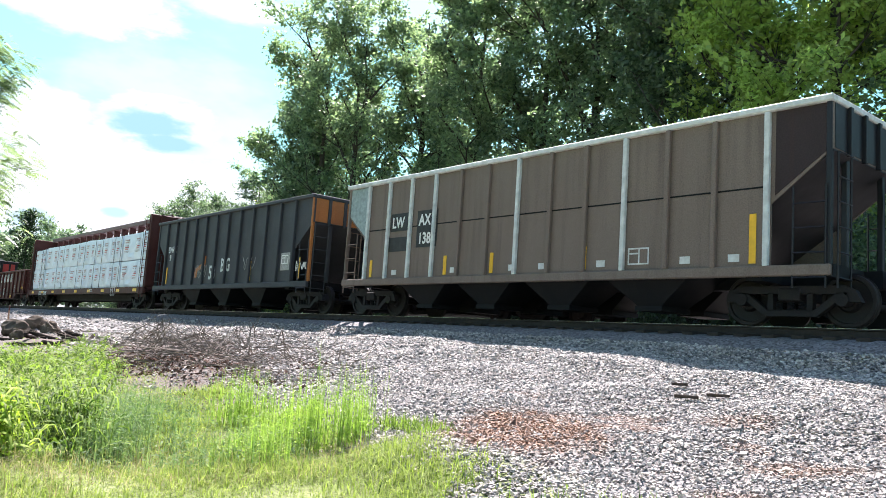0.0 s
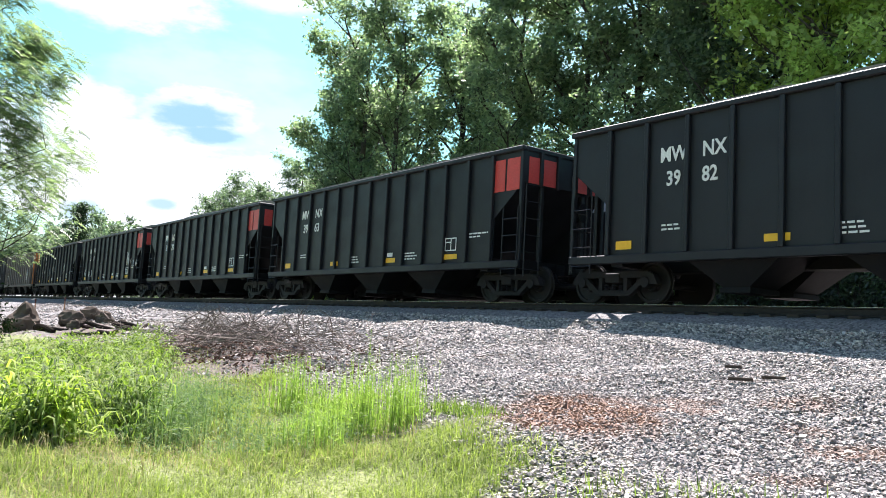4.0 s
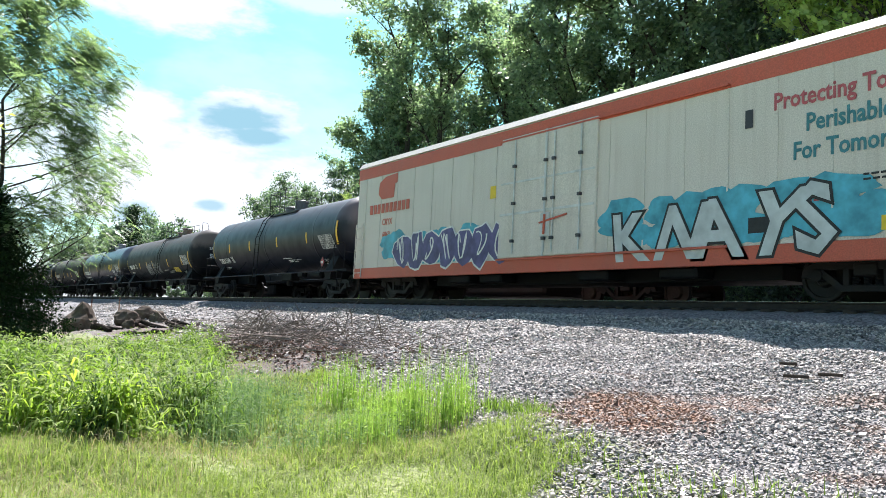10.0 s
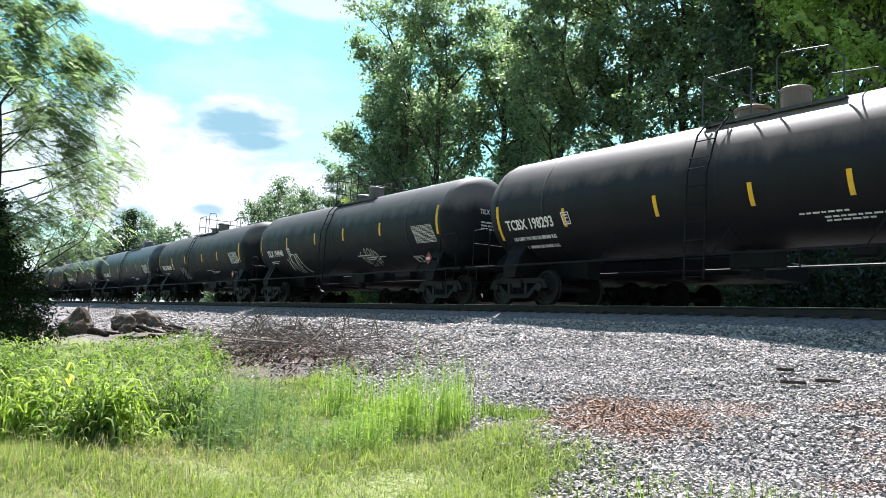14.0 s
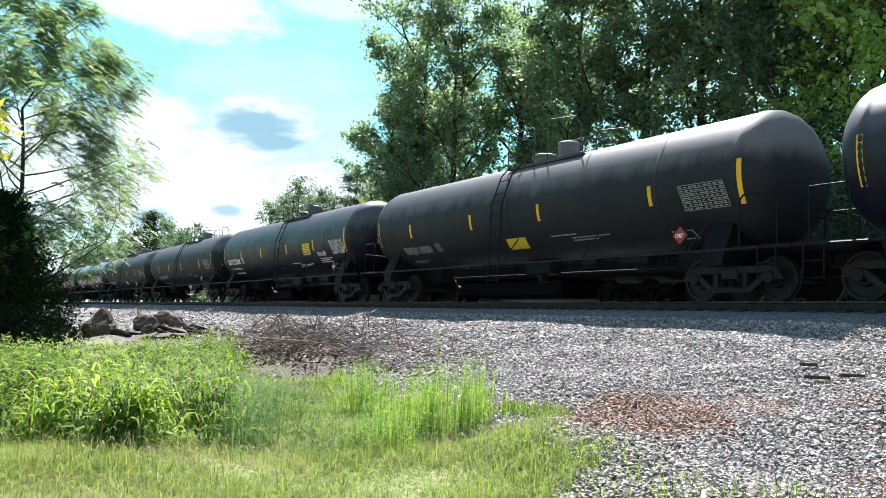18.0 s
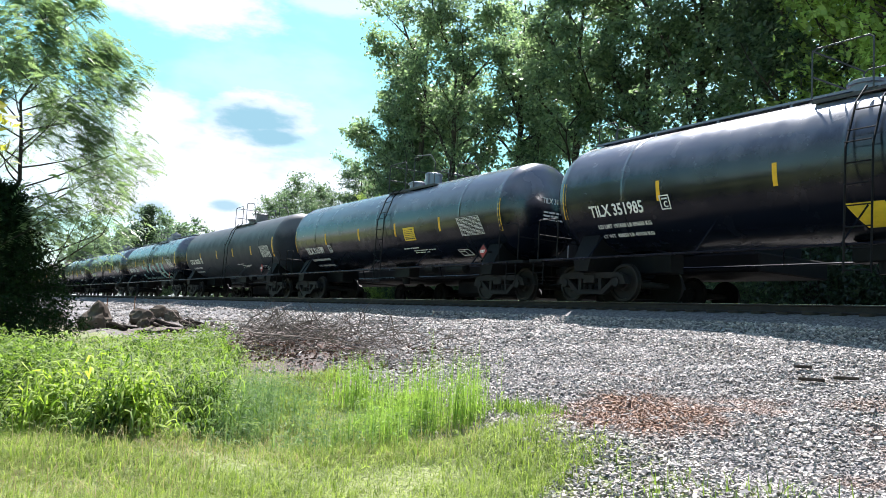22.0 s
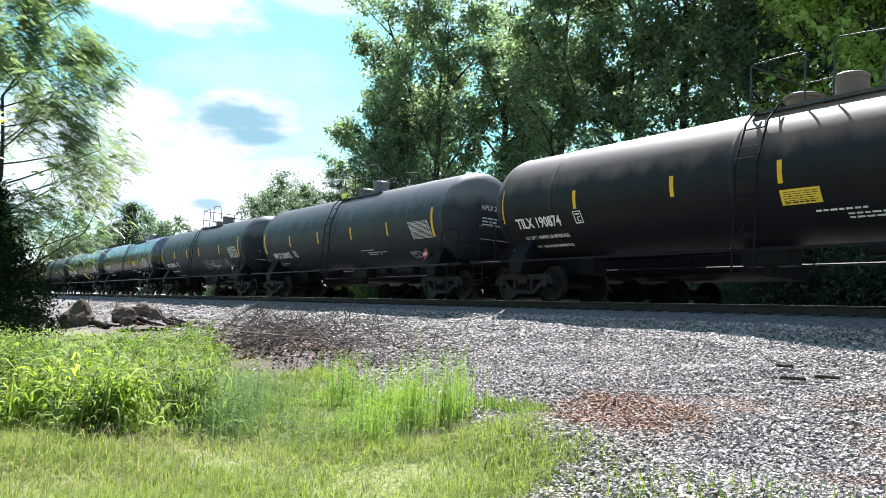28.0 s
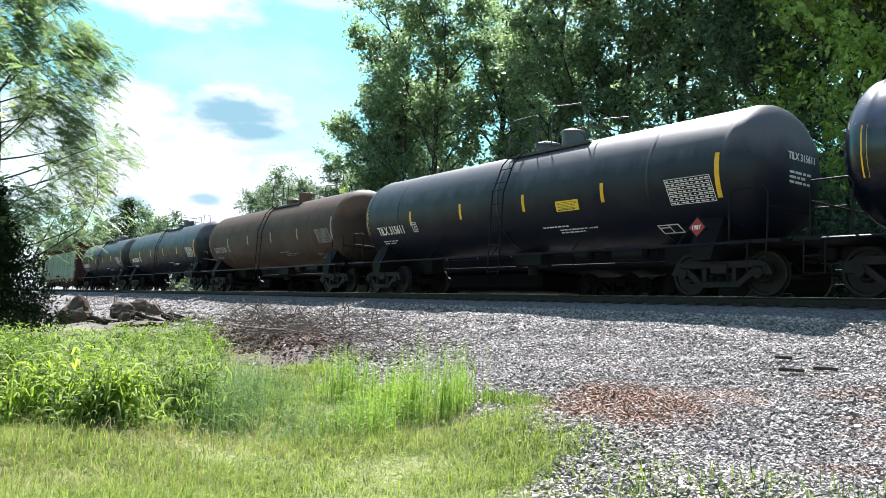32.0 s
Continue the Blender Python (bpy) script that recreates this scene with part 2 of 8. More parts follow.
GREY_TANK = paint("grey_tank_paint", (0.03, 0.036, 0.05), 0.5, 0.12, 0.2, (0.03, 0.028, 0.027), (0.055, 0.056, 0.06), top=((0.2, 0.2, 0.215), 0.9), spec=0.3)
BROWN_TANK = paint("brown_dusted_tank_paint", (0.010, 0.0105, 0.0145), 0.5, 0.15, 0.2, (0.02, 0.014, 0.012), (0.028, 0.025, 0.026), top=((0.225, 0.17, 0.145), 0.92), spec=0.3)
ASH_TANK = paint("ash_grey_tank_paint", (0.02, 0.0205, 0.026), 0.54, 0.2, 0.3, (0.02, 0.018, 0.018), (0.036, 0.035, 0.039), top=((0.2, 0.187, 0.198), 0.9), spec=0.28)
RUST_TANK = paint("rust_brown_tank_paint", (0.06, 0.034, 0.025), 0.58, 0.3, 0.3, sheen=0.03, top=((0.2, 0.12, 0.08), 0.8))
BROWN_HOPPER = paint("faded_brown_paint", (0.18, 0.138, 0.114), 0.62, 0.45, 0.45, (0.08, 0.056, 0.046), (0.2, 0.165, 0.14))
GREY_HOPPER = paint("faded_charcoal_paint", (0.05, 0.053, 0.06), 0.58, 0.25, 0.3, (0.035, 0.024, 0.022), (0.085, 0.083, 0.086))
ASH_HOPPER = paint("ash_brown_hopper_paint", (0.145, 0.13, 0.12), 0.62, 0.5, 0.4, (0.12, 0.06, 0.035), (0.19, 0.17, 0.16))
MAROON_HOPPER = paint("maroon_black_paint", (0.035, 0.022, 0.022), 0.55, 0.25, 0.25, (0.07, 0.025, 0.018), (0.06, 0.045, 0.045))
OXIDE = paint("red_oxide_paint", (0.066, 0.02, 0.017), 0.58, 0.35, 0.35, (0.035, 0.015, 0.013), (0.12, 0.06, 0.05))
OXIDE_BEAM = paint("beam_red_paint", (0.075, 0.018, 0.016), 0.5, 0.25, 0.2, (0.05, 0.02, 0.015))
ORANGE = paint("faded_orange_paint", (0.42, 0.15, 0.04), 0.6, 0.45, 0.3, (0.1, 0.04, 0.02))
PANEL_RED = paint("bright_red_panel_paint", (0.55, 0.055, 0.045), 0.45, 0.12, 0.1)
REEFER_WHITE = paint("dirty_white_paint", (0.66, 0.615, 0.54), 0.5, 0.25, 0.35, (0.34, 0.27, 0.19), (0.5, 0.45, 0.38))
REEFER_RED = paint("orange_red_band_paint", (0.55, 0.11, 0.06), 0.5, 0.25, 0.2, (0.3, 0.12, 0.08))
PALE_GREEN = paint("pale_green_wrap", (0.25, 0.36, 0.3), 0.5, 0.2, 0.3)
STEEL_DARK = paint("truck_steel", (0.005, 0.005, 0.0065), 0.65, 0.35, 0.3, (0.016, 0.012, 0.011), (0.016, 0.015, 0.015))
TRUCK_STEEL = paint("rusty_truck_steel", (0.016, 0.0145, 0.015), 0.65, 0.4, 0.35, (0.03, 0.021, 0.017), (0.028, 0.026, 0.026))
STEEL_WHEEL = paint("wheel_steel", (0.02, 0.018, 0.018), 0.55, 0.3, 0.3, (0.03, 0.02, 0.015), (0.03, 0.026, 0.024), 0.2)
RAIL_TOP = plain("worn_rail_head", (0.5, 0.49, 0.47), 0.25, 1.0, 0.1)
RAIL_SIDE = plain("rusty_rail_web", (0.04, 0.03, 0.026), 0.8)
TIE_WOOD = plain("weathered_tie_wood", (0.06, 0.05, 0.042), 0.85)
WHITE_LETTER = plain("white_stencil_paint", (0.72, 0.72, 0.69), 0.5, 0, 0.12, 20)
FAINT_LETTER = plain("worn_white_stencil_paint", (0.3, 0.3, 0.29), 0.6, 0, 0.3, 20)
FADED_WHITE = plain("faded_white_post_paint", (0.55, 0.57, 0.55), 0.6, 0, 0.2, 6)
YELLOW = plain("yellow_reflective_sheet", (0.75, 0.43, 0.02), 0.4, 0, 0.1)
YELLOW_SIGN = plain("yellow_sign_paint", (0.72, 0.52, 0.03), 0.45, 0, 0.1)
PLACARD_RED = plain("red_placard_print", (0.32, 0.035, 0.035), 0.5)
CORNER_GREEN = plain("pale_grey_green_paint", (0.27, 0.33, 0.33), 0.6)
DARK_INK = plain("dark_sign_ink", (0.03, 0.03, 0.03), 0.6)
RED_INK = plain("red_print_ink", (0.42, 0.1, 0.11), 0.6)
BLUE_INK = plain("teal_print_ink", (0.06, 0.2, 0.23), 0.6)
COAL = plain("grey_green_coal_load", (0.036, 0.042, 0.037), 0.85, 0, 0.5, 14)
WRAP = plain("white_plastic_wrap", (0.64, 0.68, 0.76), 0.32, 0, 0.07, 2.2)
PRINT_GREY = plain("grey_red_print_ink", (0.36, 0.27, 0.28), 0.6)
STRAP = plain("dark_strap", (0.07, 0.07, 0.075), 0.6)
GRAF_BLUE = plain("light_blue_spray_paint", (0.09, 0.36, 0.46), 0.5, 0, 0.35, 3)
GRAF_PURPLE = plain("violet_spray_paint", (0.10, 0.085, 0.20), 0.5, 0, 0.4, 3)
GRAF_SILVER = plain("silver_spray_paint", (0.5, 0.52, 0.52), 0.4, 0.2, 0.2, 3)
GRAF_EDGE = plain("pale_teal_spray_edge", (0.45, 0.62, 0.62), 0.5, 0, 0.25, 3)
GRAF_TEAL = plain("teal_spray_paint", (0.24, 0.44, 0.44), 0.5, 0, 0.35, 3)
RAILING = plain("dusty_handrail_paint", (0.05, 0.05, 0.055), 0.5, 0, 0.2)
GRATE = plain("dusty_steel_grating", (0.07, 0.068, 0.068), 0.6, 0.2)
LOCO_BLACK = paint("locomotive_black_paint", (0.008, 0.008, 0.01), 0.6, 0.1, 0.15, (0.02, 0.02, 0.02), (0.02, 0.02, 0.02))
LOCO_GREY = plain("weathered_roof_paint", (0.085, 0.085, 0.087), 0.6)
CAB_GLASS = plain("cab_window_glass", (0.02, 0.025, 0.025), 0.06, 0, 0.1)
BARK = plain("grey_brown_bark", (0.065, 0.057, 0.05), 0.9, 0, 0.4, 5)
TWIG = plain("dry_dead_twig", (0.17, 0.145, 0.125), 0.9, 0, 0.4, 8)
LOG_WOOD = plain("dark_rotten_log", (0.035, 0.03, 0.027), 0.95, 0, 0.5, 12)
BOULDER = plain("weathered_boulder_stone", (0.11, 0.092, 0.078), 0.95, 0, 0.5, 2.5)
STAKE = plain("orange_tipped_stake_wood", (0.34, 0.2, 0.13), 0.8)
LEAF_MID = leaf("broadleaf_green", (0.07, 0.105, 0.076), (0.225, 0.28, 0.18), 0.58, (0.42, 0.47, 0.29))
LEAF_DARK = leaf("shaded_ivy_green", (0.05, 0.075, 0.06), (0.175, 0.225, 0.15), 0.52, (0.4, 0.46, 0.28))
# undergrowth leaves: the shade below the trees is put into the colour
LEAF_SHADED = leaf("shade_toned_undergrowth_leaf", (0.02, 0.034, 0.02), (0.075, 0.11, 0.055), 0.3)
LEAF_LOCUST = leaf("locust_leaflet", (0.085, 0.125, 0.075), (0.21, 0.265, 0.145), 0.55)
LEAF_LIGHT = leaf("yellow_green_leaf", (0.17, 0.22, 0.075), (0.46, 0.52, 0.2), 0.64)
LEAF_YELLOW = leaf("sunlit_yellow_leaf", (0.26, 0.24, 0.04), (0.42, 0.38, 0.08), 0.5)
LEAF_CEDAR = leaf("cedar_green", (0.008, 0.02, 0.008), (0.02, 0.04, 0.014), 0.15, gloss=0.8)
GRASS_LUSH = leaf("lush_grass_blade", (0.03, 0.062, 0.013), (0.27, 0.35, 0.09), 0.32, (0.42, 0.5, 0.2), gloss=0.7)
GRASS_BRIGHT = leaf("broad_bright_blade", (0.1, 0.15, 0.02), (0.4, 0.48, 0.1), 0.36, (0.42, 0.5, 0.2), gloss=0.65)
GRASS_TALL = leaf("tall_weed_stalk", (0.12, 0.19, 0.045), (0.36, 0.45, 0.14), 0.34, (0.42, 0.5, 0.2), gloss=0.75)
GRASS_LOW = leaf("mown_grass_blade", (0.1, 0.14, 0.04), (0.36, 0.4, 0.13), 0.34, (0.42, 0.5, 0.2), gloss=0.8)
GRASS_BLUE = leaf("blue_green_weed", (0.075, 0.125, 0.06), (0.22, 0.285, 0.165), 0.32, (0.42, 0.5, 0.22), gloss=0.75)
STRAW = leaf("dry_straw", (0.2, 0.16, 0.085), (0.4, 0.34, 0.2), 0.3, gloss=0.8)
SEED = leaf("pale_seed_head", (0.26, 0.28, 0.15), (0.38, 0.38, 0.23), 0.35, gloss=0.8)


def stone_mat():
    m, nt, b = node_mat("crushed_ballast_stone")
    geo = nt.nodes.new("ShaderNodeNewGeometry")
    r = nt.nodes.new("ShaderNodeValToRGB")
    cr = r.color_ramp
    cr.elements[0].color, cr.elements[1].color = (0.12, 0.115, 0.115, 1), (0.66, 0.615, 0.56, 1)
    e = cr.elements.new(0.45)
    e.color = (0.35, 0.325, 0.3, 1)
    e = cr.elements.new(0.75)
    e.color = (0.49, 0.43, 0.38, 1)
    nt.links.new(geo.outputs["Random Per Island"], r.inputs["Fac"])
    c = mixrgb(nt, 1.0, r.outputs["Color"], ramp_of(nt, noise_tex(nt, 30, 4), 0.3, 0.7, (0.75,) * 3, (1.2,) * 3), "MULTIPLY")
    some = ramp_of(nt, noise_tex(nt, 9, 3), 0.34, 0.5)
    part_red = nt.nodes.new("ShaderNodeMath")
    part_red.operation = "MULTIPLY"
    nt.links.new(red_patch(nt), part_red.inputs[0])
    nt.links.new(some, part_red.inputs[1])
    c = mixrgb(nt, part_red.outputs[0], c, (0.27, 0.165, 0.11))
    nt.links.new(c, b.inputs["Base Color"])
    b.inputs["Roughness"].default_value = 0.8
    b.inputs["Specular IOR Level"].default_value = 0.3
    return m


def red_patch(nt):
    """Rust-red dust that lies on part of the gravel."""
    return spots_mask(nt, RED_SPOTS)


def spots_mask(nt, spots):
    """A ragged mask of ellipses from the place on the ground."""
    geo = nt.nodes.new("ShaderNodeNewGeometry")
    fac = None
    for cx, cy, ax, ay, turn, k in spots:
        mp = nt.nodes.new("ShaderNodeMapping")
        mp.vector_type = "TEXTURE"
        mp.inputs["Location"].default_value = (cx, cy, 0)
        mp.inputs["Rotation"].default_value = (0, 0, radians(turn))
        mp.inputs["Scale"].default_value = (ax, ay, 1e6)
        nt.links.new(geo.outputs["Position"], mp.inputs["Vector"])
        le = nt.nodes.new("ShaderNodeVectorMath")
        le.operation = "LENGTH"
        nt.links.new(mp.outputs["Vector"], le.inputs[0])
        add = nt.nodes.new("ShaderNodeMath")
        add.operation, add.inputs[1].default_value = "MULTIPLY_ADD", 1.6
        nz = nt.nodes.new("ShaderNodeTexNoise")
        nz.inputs["Scale"].default_value, nz.inputs["Detail"].default_value = 2.6, 6
        nt.links.new(geo.outputs["Position"], nz.inputs["Vector"])
        nt.links.new(nz.outputs["Fac"], add.inputs[0])
        nt.links.new(le.outputs["Value"], add.inputs[2])
        mr = nt.nodes.new("ShaderNodeMapRange")
        mr.inputs["From Min"].default_value, mr.inputs["From Max"].default_value = 1.35, 1.9
        mr.inputs["To Min"].default_value, mr.inputs["To Max"].default_value = k, 0.0
        nt.links.new(add.outputs[0], mr.inputs["Value"])
        if fac is None:
            fac = mr.outputs["Result"]
        else:
            mx = nt.nodes.new("ShaderNodeMath")
            mx.operation = "MAXIMUM"
            nt.links.new(fac, mx.inputs[0])
            nt.links.new(mr.outputs["Result"], mx.inputs[1])
            fac = mx.outputs[0]
    return fac


RED_SPOTS = [(-5.45, 5.85, 0.95, 1.25, 43, 0.95), (-4.9, 6.7, 0.5, 0.45, 0, 0.6), (-5.2, 7.3, 0.5, 0.3, 0, 0.5), (-2.9, 6.3, 0.55, 0.3, 0, 0.6), (-3.6, 6.7, 0.3, 0.2, 0, 0.4), (-4.1, 7.4, 0.5, 0.25, 0, 0.45), (-2.4, 7.4, 0.4, 0.25, 0, 0.4), (-7.2, 7.4, 0.6, 0.25, 0, 0.45), (-3.0, 5.4, 0.3, 0.2, 0, 0.45)]

# bare brown soil and leaf litter under the cut branches, and among the boulders
SOIL_SPOTS = [(-16.5, 6.6, 9.0, 2.2, -18, 1.0), (-11.2, 4.9, 2.2, 1.0, -20, 0.9), (-26.5, 6.3, 6.0, 1.6, 0, 0.95), (-32.0, 5.2, 4.0, 1.6, 0, 0.8)]


def ground_mat():
    m, nt, b = node_mat("trackside_ground")
    geo = nt.nodes.new("ShaderNodeNewGeometry")
    sep = nt.nodes.new("ShaderNodeSeparateXYZ")
    nt.links.new(geo.outputs["Position"], sep.inputs[0])
    vor = nt.nodes.new("ShaderNodeTexVoronoi")
    vor.inputs["Scale"].default_value = 28
    nt.links.new(geo.outputs["Position"], vor.inputs["Vector"])
    cell = ramp_of(nt, vor.outputs["Color"], 0.1, 0.9, (0.07, 0.067, 0.063), (0.28, 0.26, 0.25))
    gravel = mixrgb(nt, red_patch(nt), cell, (0.23, 0.13, 0.08))
    nz = nt.nodes.new("ShaderNodeTexNoise")
    nz.inputs["Scale"].default_value, nz.inputs["Detail"].default_value = 0.9, 6
    nt.links.new(geo.outputs["Position"], nz.inputs["Vector"])
    soil = ramp_of(nt, nz.outputs["Fac"], 0.35, 0.65, (0.13, 0.16, 0.05), (0.24, 0.26, 0.1))
    edge = nt.nodes.new("ShaderNodeMath")
    edge.operation, edge.inputs[1].default_value = "MULTIPLY_ADD", 1.4
    nt.links.new(nz.outputs["Fac"], edge.inputs[0])
    nt.links.new(sep.outputs["Y"], edge.inputs[2])
    mr = nt.nodes.new("ShaderNodeMapRange")
    mr.inputs["From Min"].default_value, mr.inputs["From Max"].default_value = 5.2, 5.7
    nt.links.new(edge.outputs[0], mr.inputs["Value"])
    near = mixrgb(nt, mr.outputs["Result"], soil, gravel)
    litter = ramp_of(nt, noise_tex(nt, 22, 5, coord="Object"), 0.35, 0.65, (0.05, 0.037, 0.032), (0.16, 0.115, 0.095))
    near = mixrgb(nt, spots_mask(nt, SOIL_SPOTS), near, litter)
    far = nt.nodes.new("ShaderNodeMapRange")
    far.inputs["From Min"].default_value, far.inputs["From Max"].default_value = 21.5, 22.5
    nt.links.new(sep.outputs["Y"], far.inputs["Value"])
    c = mixrgb(nt, far.outputs["Result"], near, (0.05, 0.055, 0.025))
    nt.links.new(c, b.inputs["Base Color"])
    b.inputs["Roughness"].default_value = 0.9
    bump(nt, vor.outputs["Distance"], b, 0.6, 0.03)
    return m


GROUND = ground_mat()
STONE = stone_mat()


# ---- building helpers ----
class Mesh:
    """Collects points and faces of one part."""

    def __init__(self):
        self.v, self.f, self.smooth = [], [], False

    def add(self, v, f):
        o = len(self.v)
        self.v += [tuple(p) for p in v]
        self.f += [tuple(i + o for i in q) for q in f]
        return self

    def box(self, x0, x1, y0, y1, z0, z1, c=0.0):
        if c <= 0:
            v = [(x, y, z) for x in (x0, x1) for y in (y0, y1) for z in (z0, z1)]
            return self.add(v, [(0, 1, 3, 2), (4, 6, 7, 5), (0, 4, 5, 1), (2, 3, 7, 6), (0, 2, 6, 4), (1, 5, 7, 3)])
        v, idx = [], {}
        for i, x in enumerate((x0, x1)):
            for j, y in enumerate((y0, y1)):
                for k, z in enumerate((z0, z1)):
                    sx, sy, sz = c * (1 - 2 * i), c * (1 - 2 * j), c * (1 - 2 * k)
                    idx[i, j, k] = len(v)
                    v += [(x, y + sy, z + sz), (x + sx, y, z + sz), (x + sx, y + sy, z)]
        g = lambda i, j, k, a: idx[i, j, k] + a
        f = []
        for i in (0, 1):
            f.append((g(i, 0, 0, 0), g(i, 0, 1, 0), g(i, 1, 1, 0), g(i, 1, 0, 0)))
            f.append((g(0, i, 0, 1), g(1, i, 0, 1), g(1, i, 1, 1), g(0, i, 1, 1)))
            f.append((g(0, 0, i, 2), g(0, 1, i, 2), g(1, 1, i, 2), g(1, 0, i, 2)))
            for j in (0, 1):
                f.append((g(0, i, j, 1), g(1, i, j, 1), g(1, i, j, 2), g(0, i, j, 2)))
                f.append((g(i, 0, j, 0), g(i, 1, j, 0), g(i, 1, j, 2), g(i, 0, j, 2)))
                f.append((g(i, j, 0, 0), g(i, j, 1, 0), g(i, j, 1, 1), g(i, j, 0, 1)))
                for k in (0, 1):
                    f.append((g(i, j, k, 0), g(i, j, k, 1), g(i, j, k, 2)))
        return self.add(v, f)

    def bar(self, a, b, r, n=6, r2=None):
        """A round bar from a to b."""
        a, b = Vector(a), Vector(b)
        d = (b - a).normalized()
        s = d.orthogonal().normalized()
        t = d.cross(s)
        r2 = r if r2 is None else r2
        v = [p + (s * math.cos(k * 2 * math.pi / n) + t * math.sin(k * 2 * math.pi / n)) * q for p, q in ((a, r), (b, r2)) for k in range(n)]
        f = [(k, (k + 1) % n, n + (k + 1) % n, n + k) for k in range(n)] + [tuple(range(n))[::-1], tuple(range(n, 2 * n))]
        return self.add(v, f)

    def pipe(self, pts, r, n=6):
        """A round bar bent along the points, in one piece."""
        pts = [Vector(p) for p in pts]
        ref = (pts[1] - pts[0]).orthogonal().normalized()
        v, last = [], len(pts) - 1
        for i, p in enumerate(pts):
            d = (pts[min(i + 1, last)] - p).normalized() + (p - pts[max(i - 1, 0)]).normalized()
            d.normalize()
            ref = (ref - d * ref.dot(d)).normalized()
            t = d.cross(ref)
            v += [p + (ref * math.cos(k * 2 * math.pi / n) + t * math.sin(k * 2 * math.pi / n)) * r for k in range(n)]
        f = [(i * n + k, i * n + (k + 1) % n, (i + 1) * n + (k + 1) % n, (i + 1) * n + k) for i in range(last) for k in range(n)]
        f += [tuple(range(n))[::-1], tuple(range(last * n, (last + 1) * n))]
        return self.add(v, f)

    def prism(self, outline, y0, y1):
        """An outline in x and z, pulled from y0 to y1."""
        n = len(outline)
        v = [(x, y, z) for y in (y0, y1) for x, z in outline]
        f = [(k, (k + 1) % n, n + (k + 1) % n, n + k) for k in range(n)] + [tuple(range(n))[::-1], tuple(range(n, 2 * n))]
        return self.add(v, f)

    def lathe_x(self, prof, cy=0.0, cz=0.0, n=40):
        """A profile of (x, radius) turned round the x axis."""
        v = [(x, cy + r * math.sin(k * 2 * math.pi / n), cz + r * math.cos(k * 2 * math.pi / n)) for x, r in prof for k in range(n)]
        f = [(i * n + k, i * n + (k + 1) % n, (i + 1) * n + (k + 1) % n, (i + 1) * n + k) for i in range(len(prof) - 1) for k in range(n)]
        f += [tuple(range(n))[::-1], tuple(range((len(prof) - 1) * n, len(prof) * n))]
        return self.add(v, f)

    def lathe_y(self, prof, cx=0.0, cz=0.0, n=28):
        v = [(cx + r * math.sin(k * 2 * math.pi / n), y, cz + r * math.cos(k * 2 * math.pi / n)) for y, r in prof for k in range(n)]
        f = [(i * n + k, i * n + (k + 1) % n, (i + 1) * n + (k + 1) % n, (i + 1) * n + k) for i in range(len(prof) - 1) for k in range(n)]
        f += [tuple(range(n))[::-1], tuple(range((len(prof) - 1) * n, len(prof) * n))]
        return self.add(v, f)

    def lathe_z(self, prof, cx=0.0, cy=0.0, n=20):
        v = [(cx + r * math.sin(k * 2 * math.pi / n), cy + r * math.cos(k * 2 * math.pi / n), z) for z, r in prof for k in range(n)]
        f = [(i * n + k, i * n + (k + 1) % n, (i + 1) * n + (k + 1) % n, (i + 1) * n + k) for i in range(len(prof) - 1) for k in range(n)]
        f += [tuple(range(n))[::-1], tuple(range((len(prof) - 1) * n, len(prof) * n))]
        return self.add(v, f)

    def mesh(self, name, material):
        me = bpy.data.meshes.new(name)
        me.from_pydata(self.v, [], self.f)
        me.materials.append(material)
        bm = bmesh.new()
        bm.from_mesh(me)
        bmesh.ops.recalc_face_normals(bm, faces=bm.faces)
        bm.to_mesh(me)
        bm.free()
        if self.smooth:
            me.polygons.foreach_set("use_smooth", [True] * len(me.polygons))
            me.set_sharp_from_angle(angle=radians(38))
        return me


CACHE = {}


def part(name, shape, material, parent, label="", key=None, at=None):
    """One mesh object under a thing or under a part. Alike pieces share one mesh by their key."""
    if key is not None:
        key = (key, material.name)
        if key not in CACHE:
            CACHE[key] = (shape() if callable(shape) else shape).mesh(name, material)
        me = CACHE[key]
    else:
        me = (shape() if callable(shape) else shape).mesh(name, material)
    ob = new(name, me)
    ob.parent = parent
    if at is not None:
        ob.matrix_basis = at if isinstance(at, Matrix) else Matrix.Translation(at)
    return tagged(ob, label) if label else ob


def thing(name, label, category, at=(0, 0, 0), group="", kind=""):
    ob = new(name)
    ob.location = at
    return tagged(ob, label, category, group, kind)


def raw_mesh(name, verts, faces, material, facets=False):
    """A large mesh straight from arrays; faces is an array with one row a face."""
    me = bpy.data.meshes.new(name)
    nv, nf, k = len(verts), len(faces), faces.shape[1]
    me.vertices.add(nv)
    me.vertices.foreach_set("co", np.ascontiguousarray(verts, dtype=np.float32).ravel())
    me.loops.add(nf * k)
    me.loops.foreach_set("vertex_index", np.ascontiguousarray(faces, dtype=np.int32).ravel())
    me.polygons.add(nf)
    me.polygons.foreach_set("loop_start", np.arange(0, nf * k, k, dtype=np.int32))
    me.polygons.foreach_set("loop_total", np.full(nf, k, dtype=np.int32))
    if facets:
        me.polygons.foreach_set("use_smooth", np.zeros(nf, dtype=bool))
    me.update(calc_edges=True)
    me.materials.append(material)
    return me


SIDE = Matrix(((1, 0, 0, 0), (0, 0, -1, 0), (0, 1, 0, 0), (0, 0, 0, 1)))


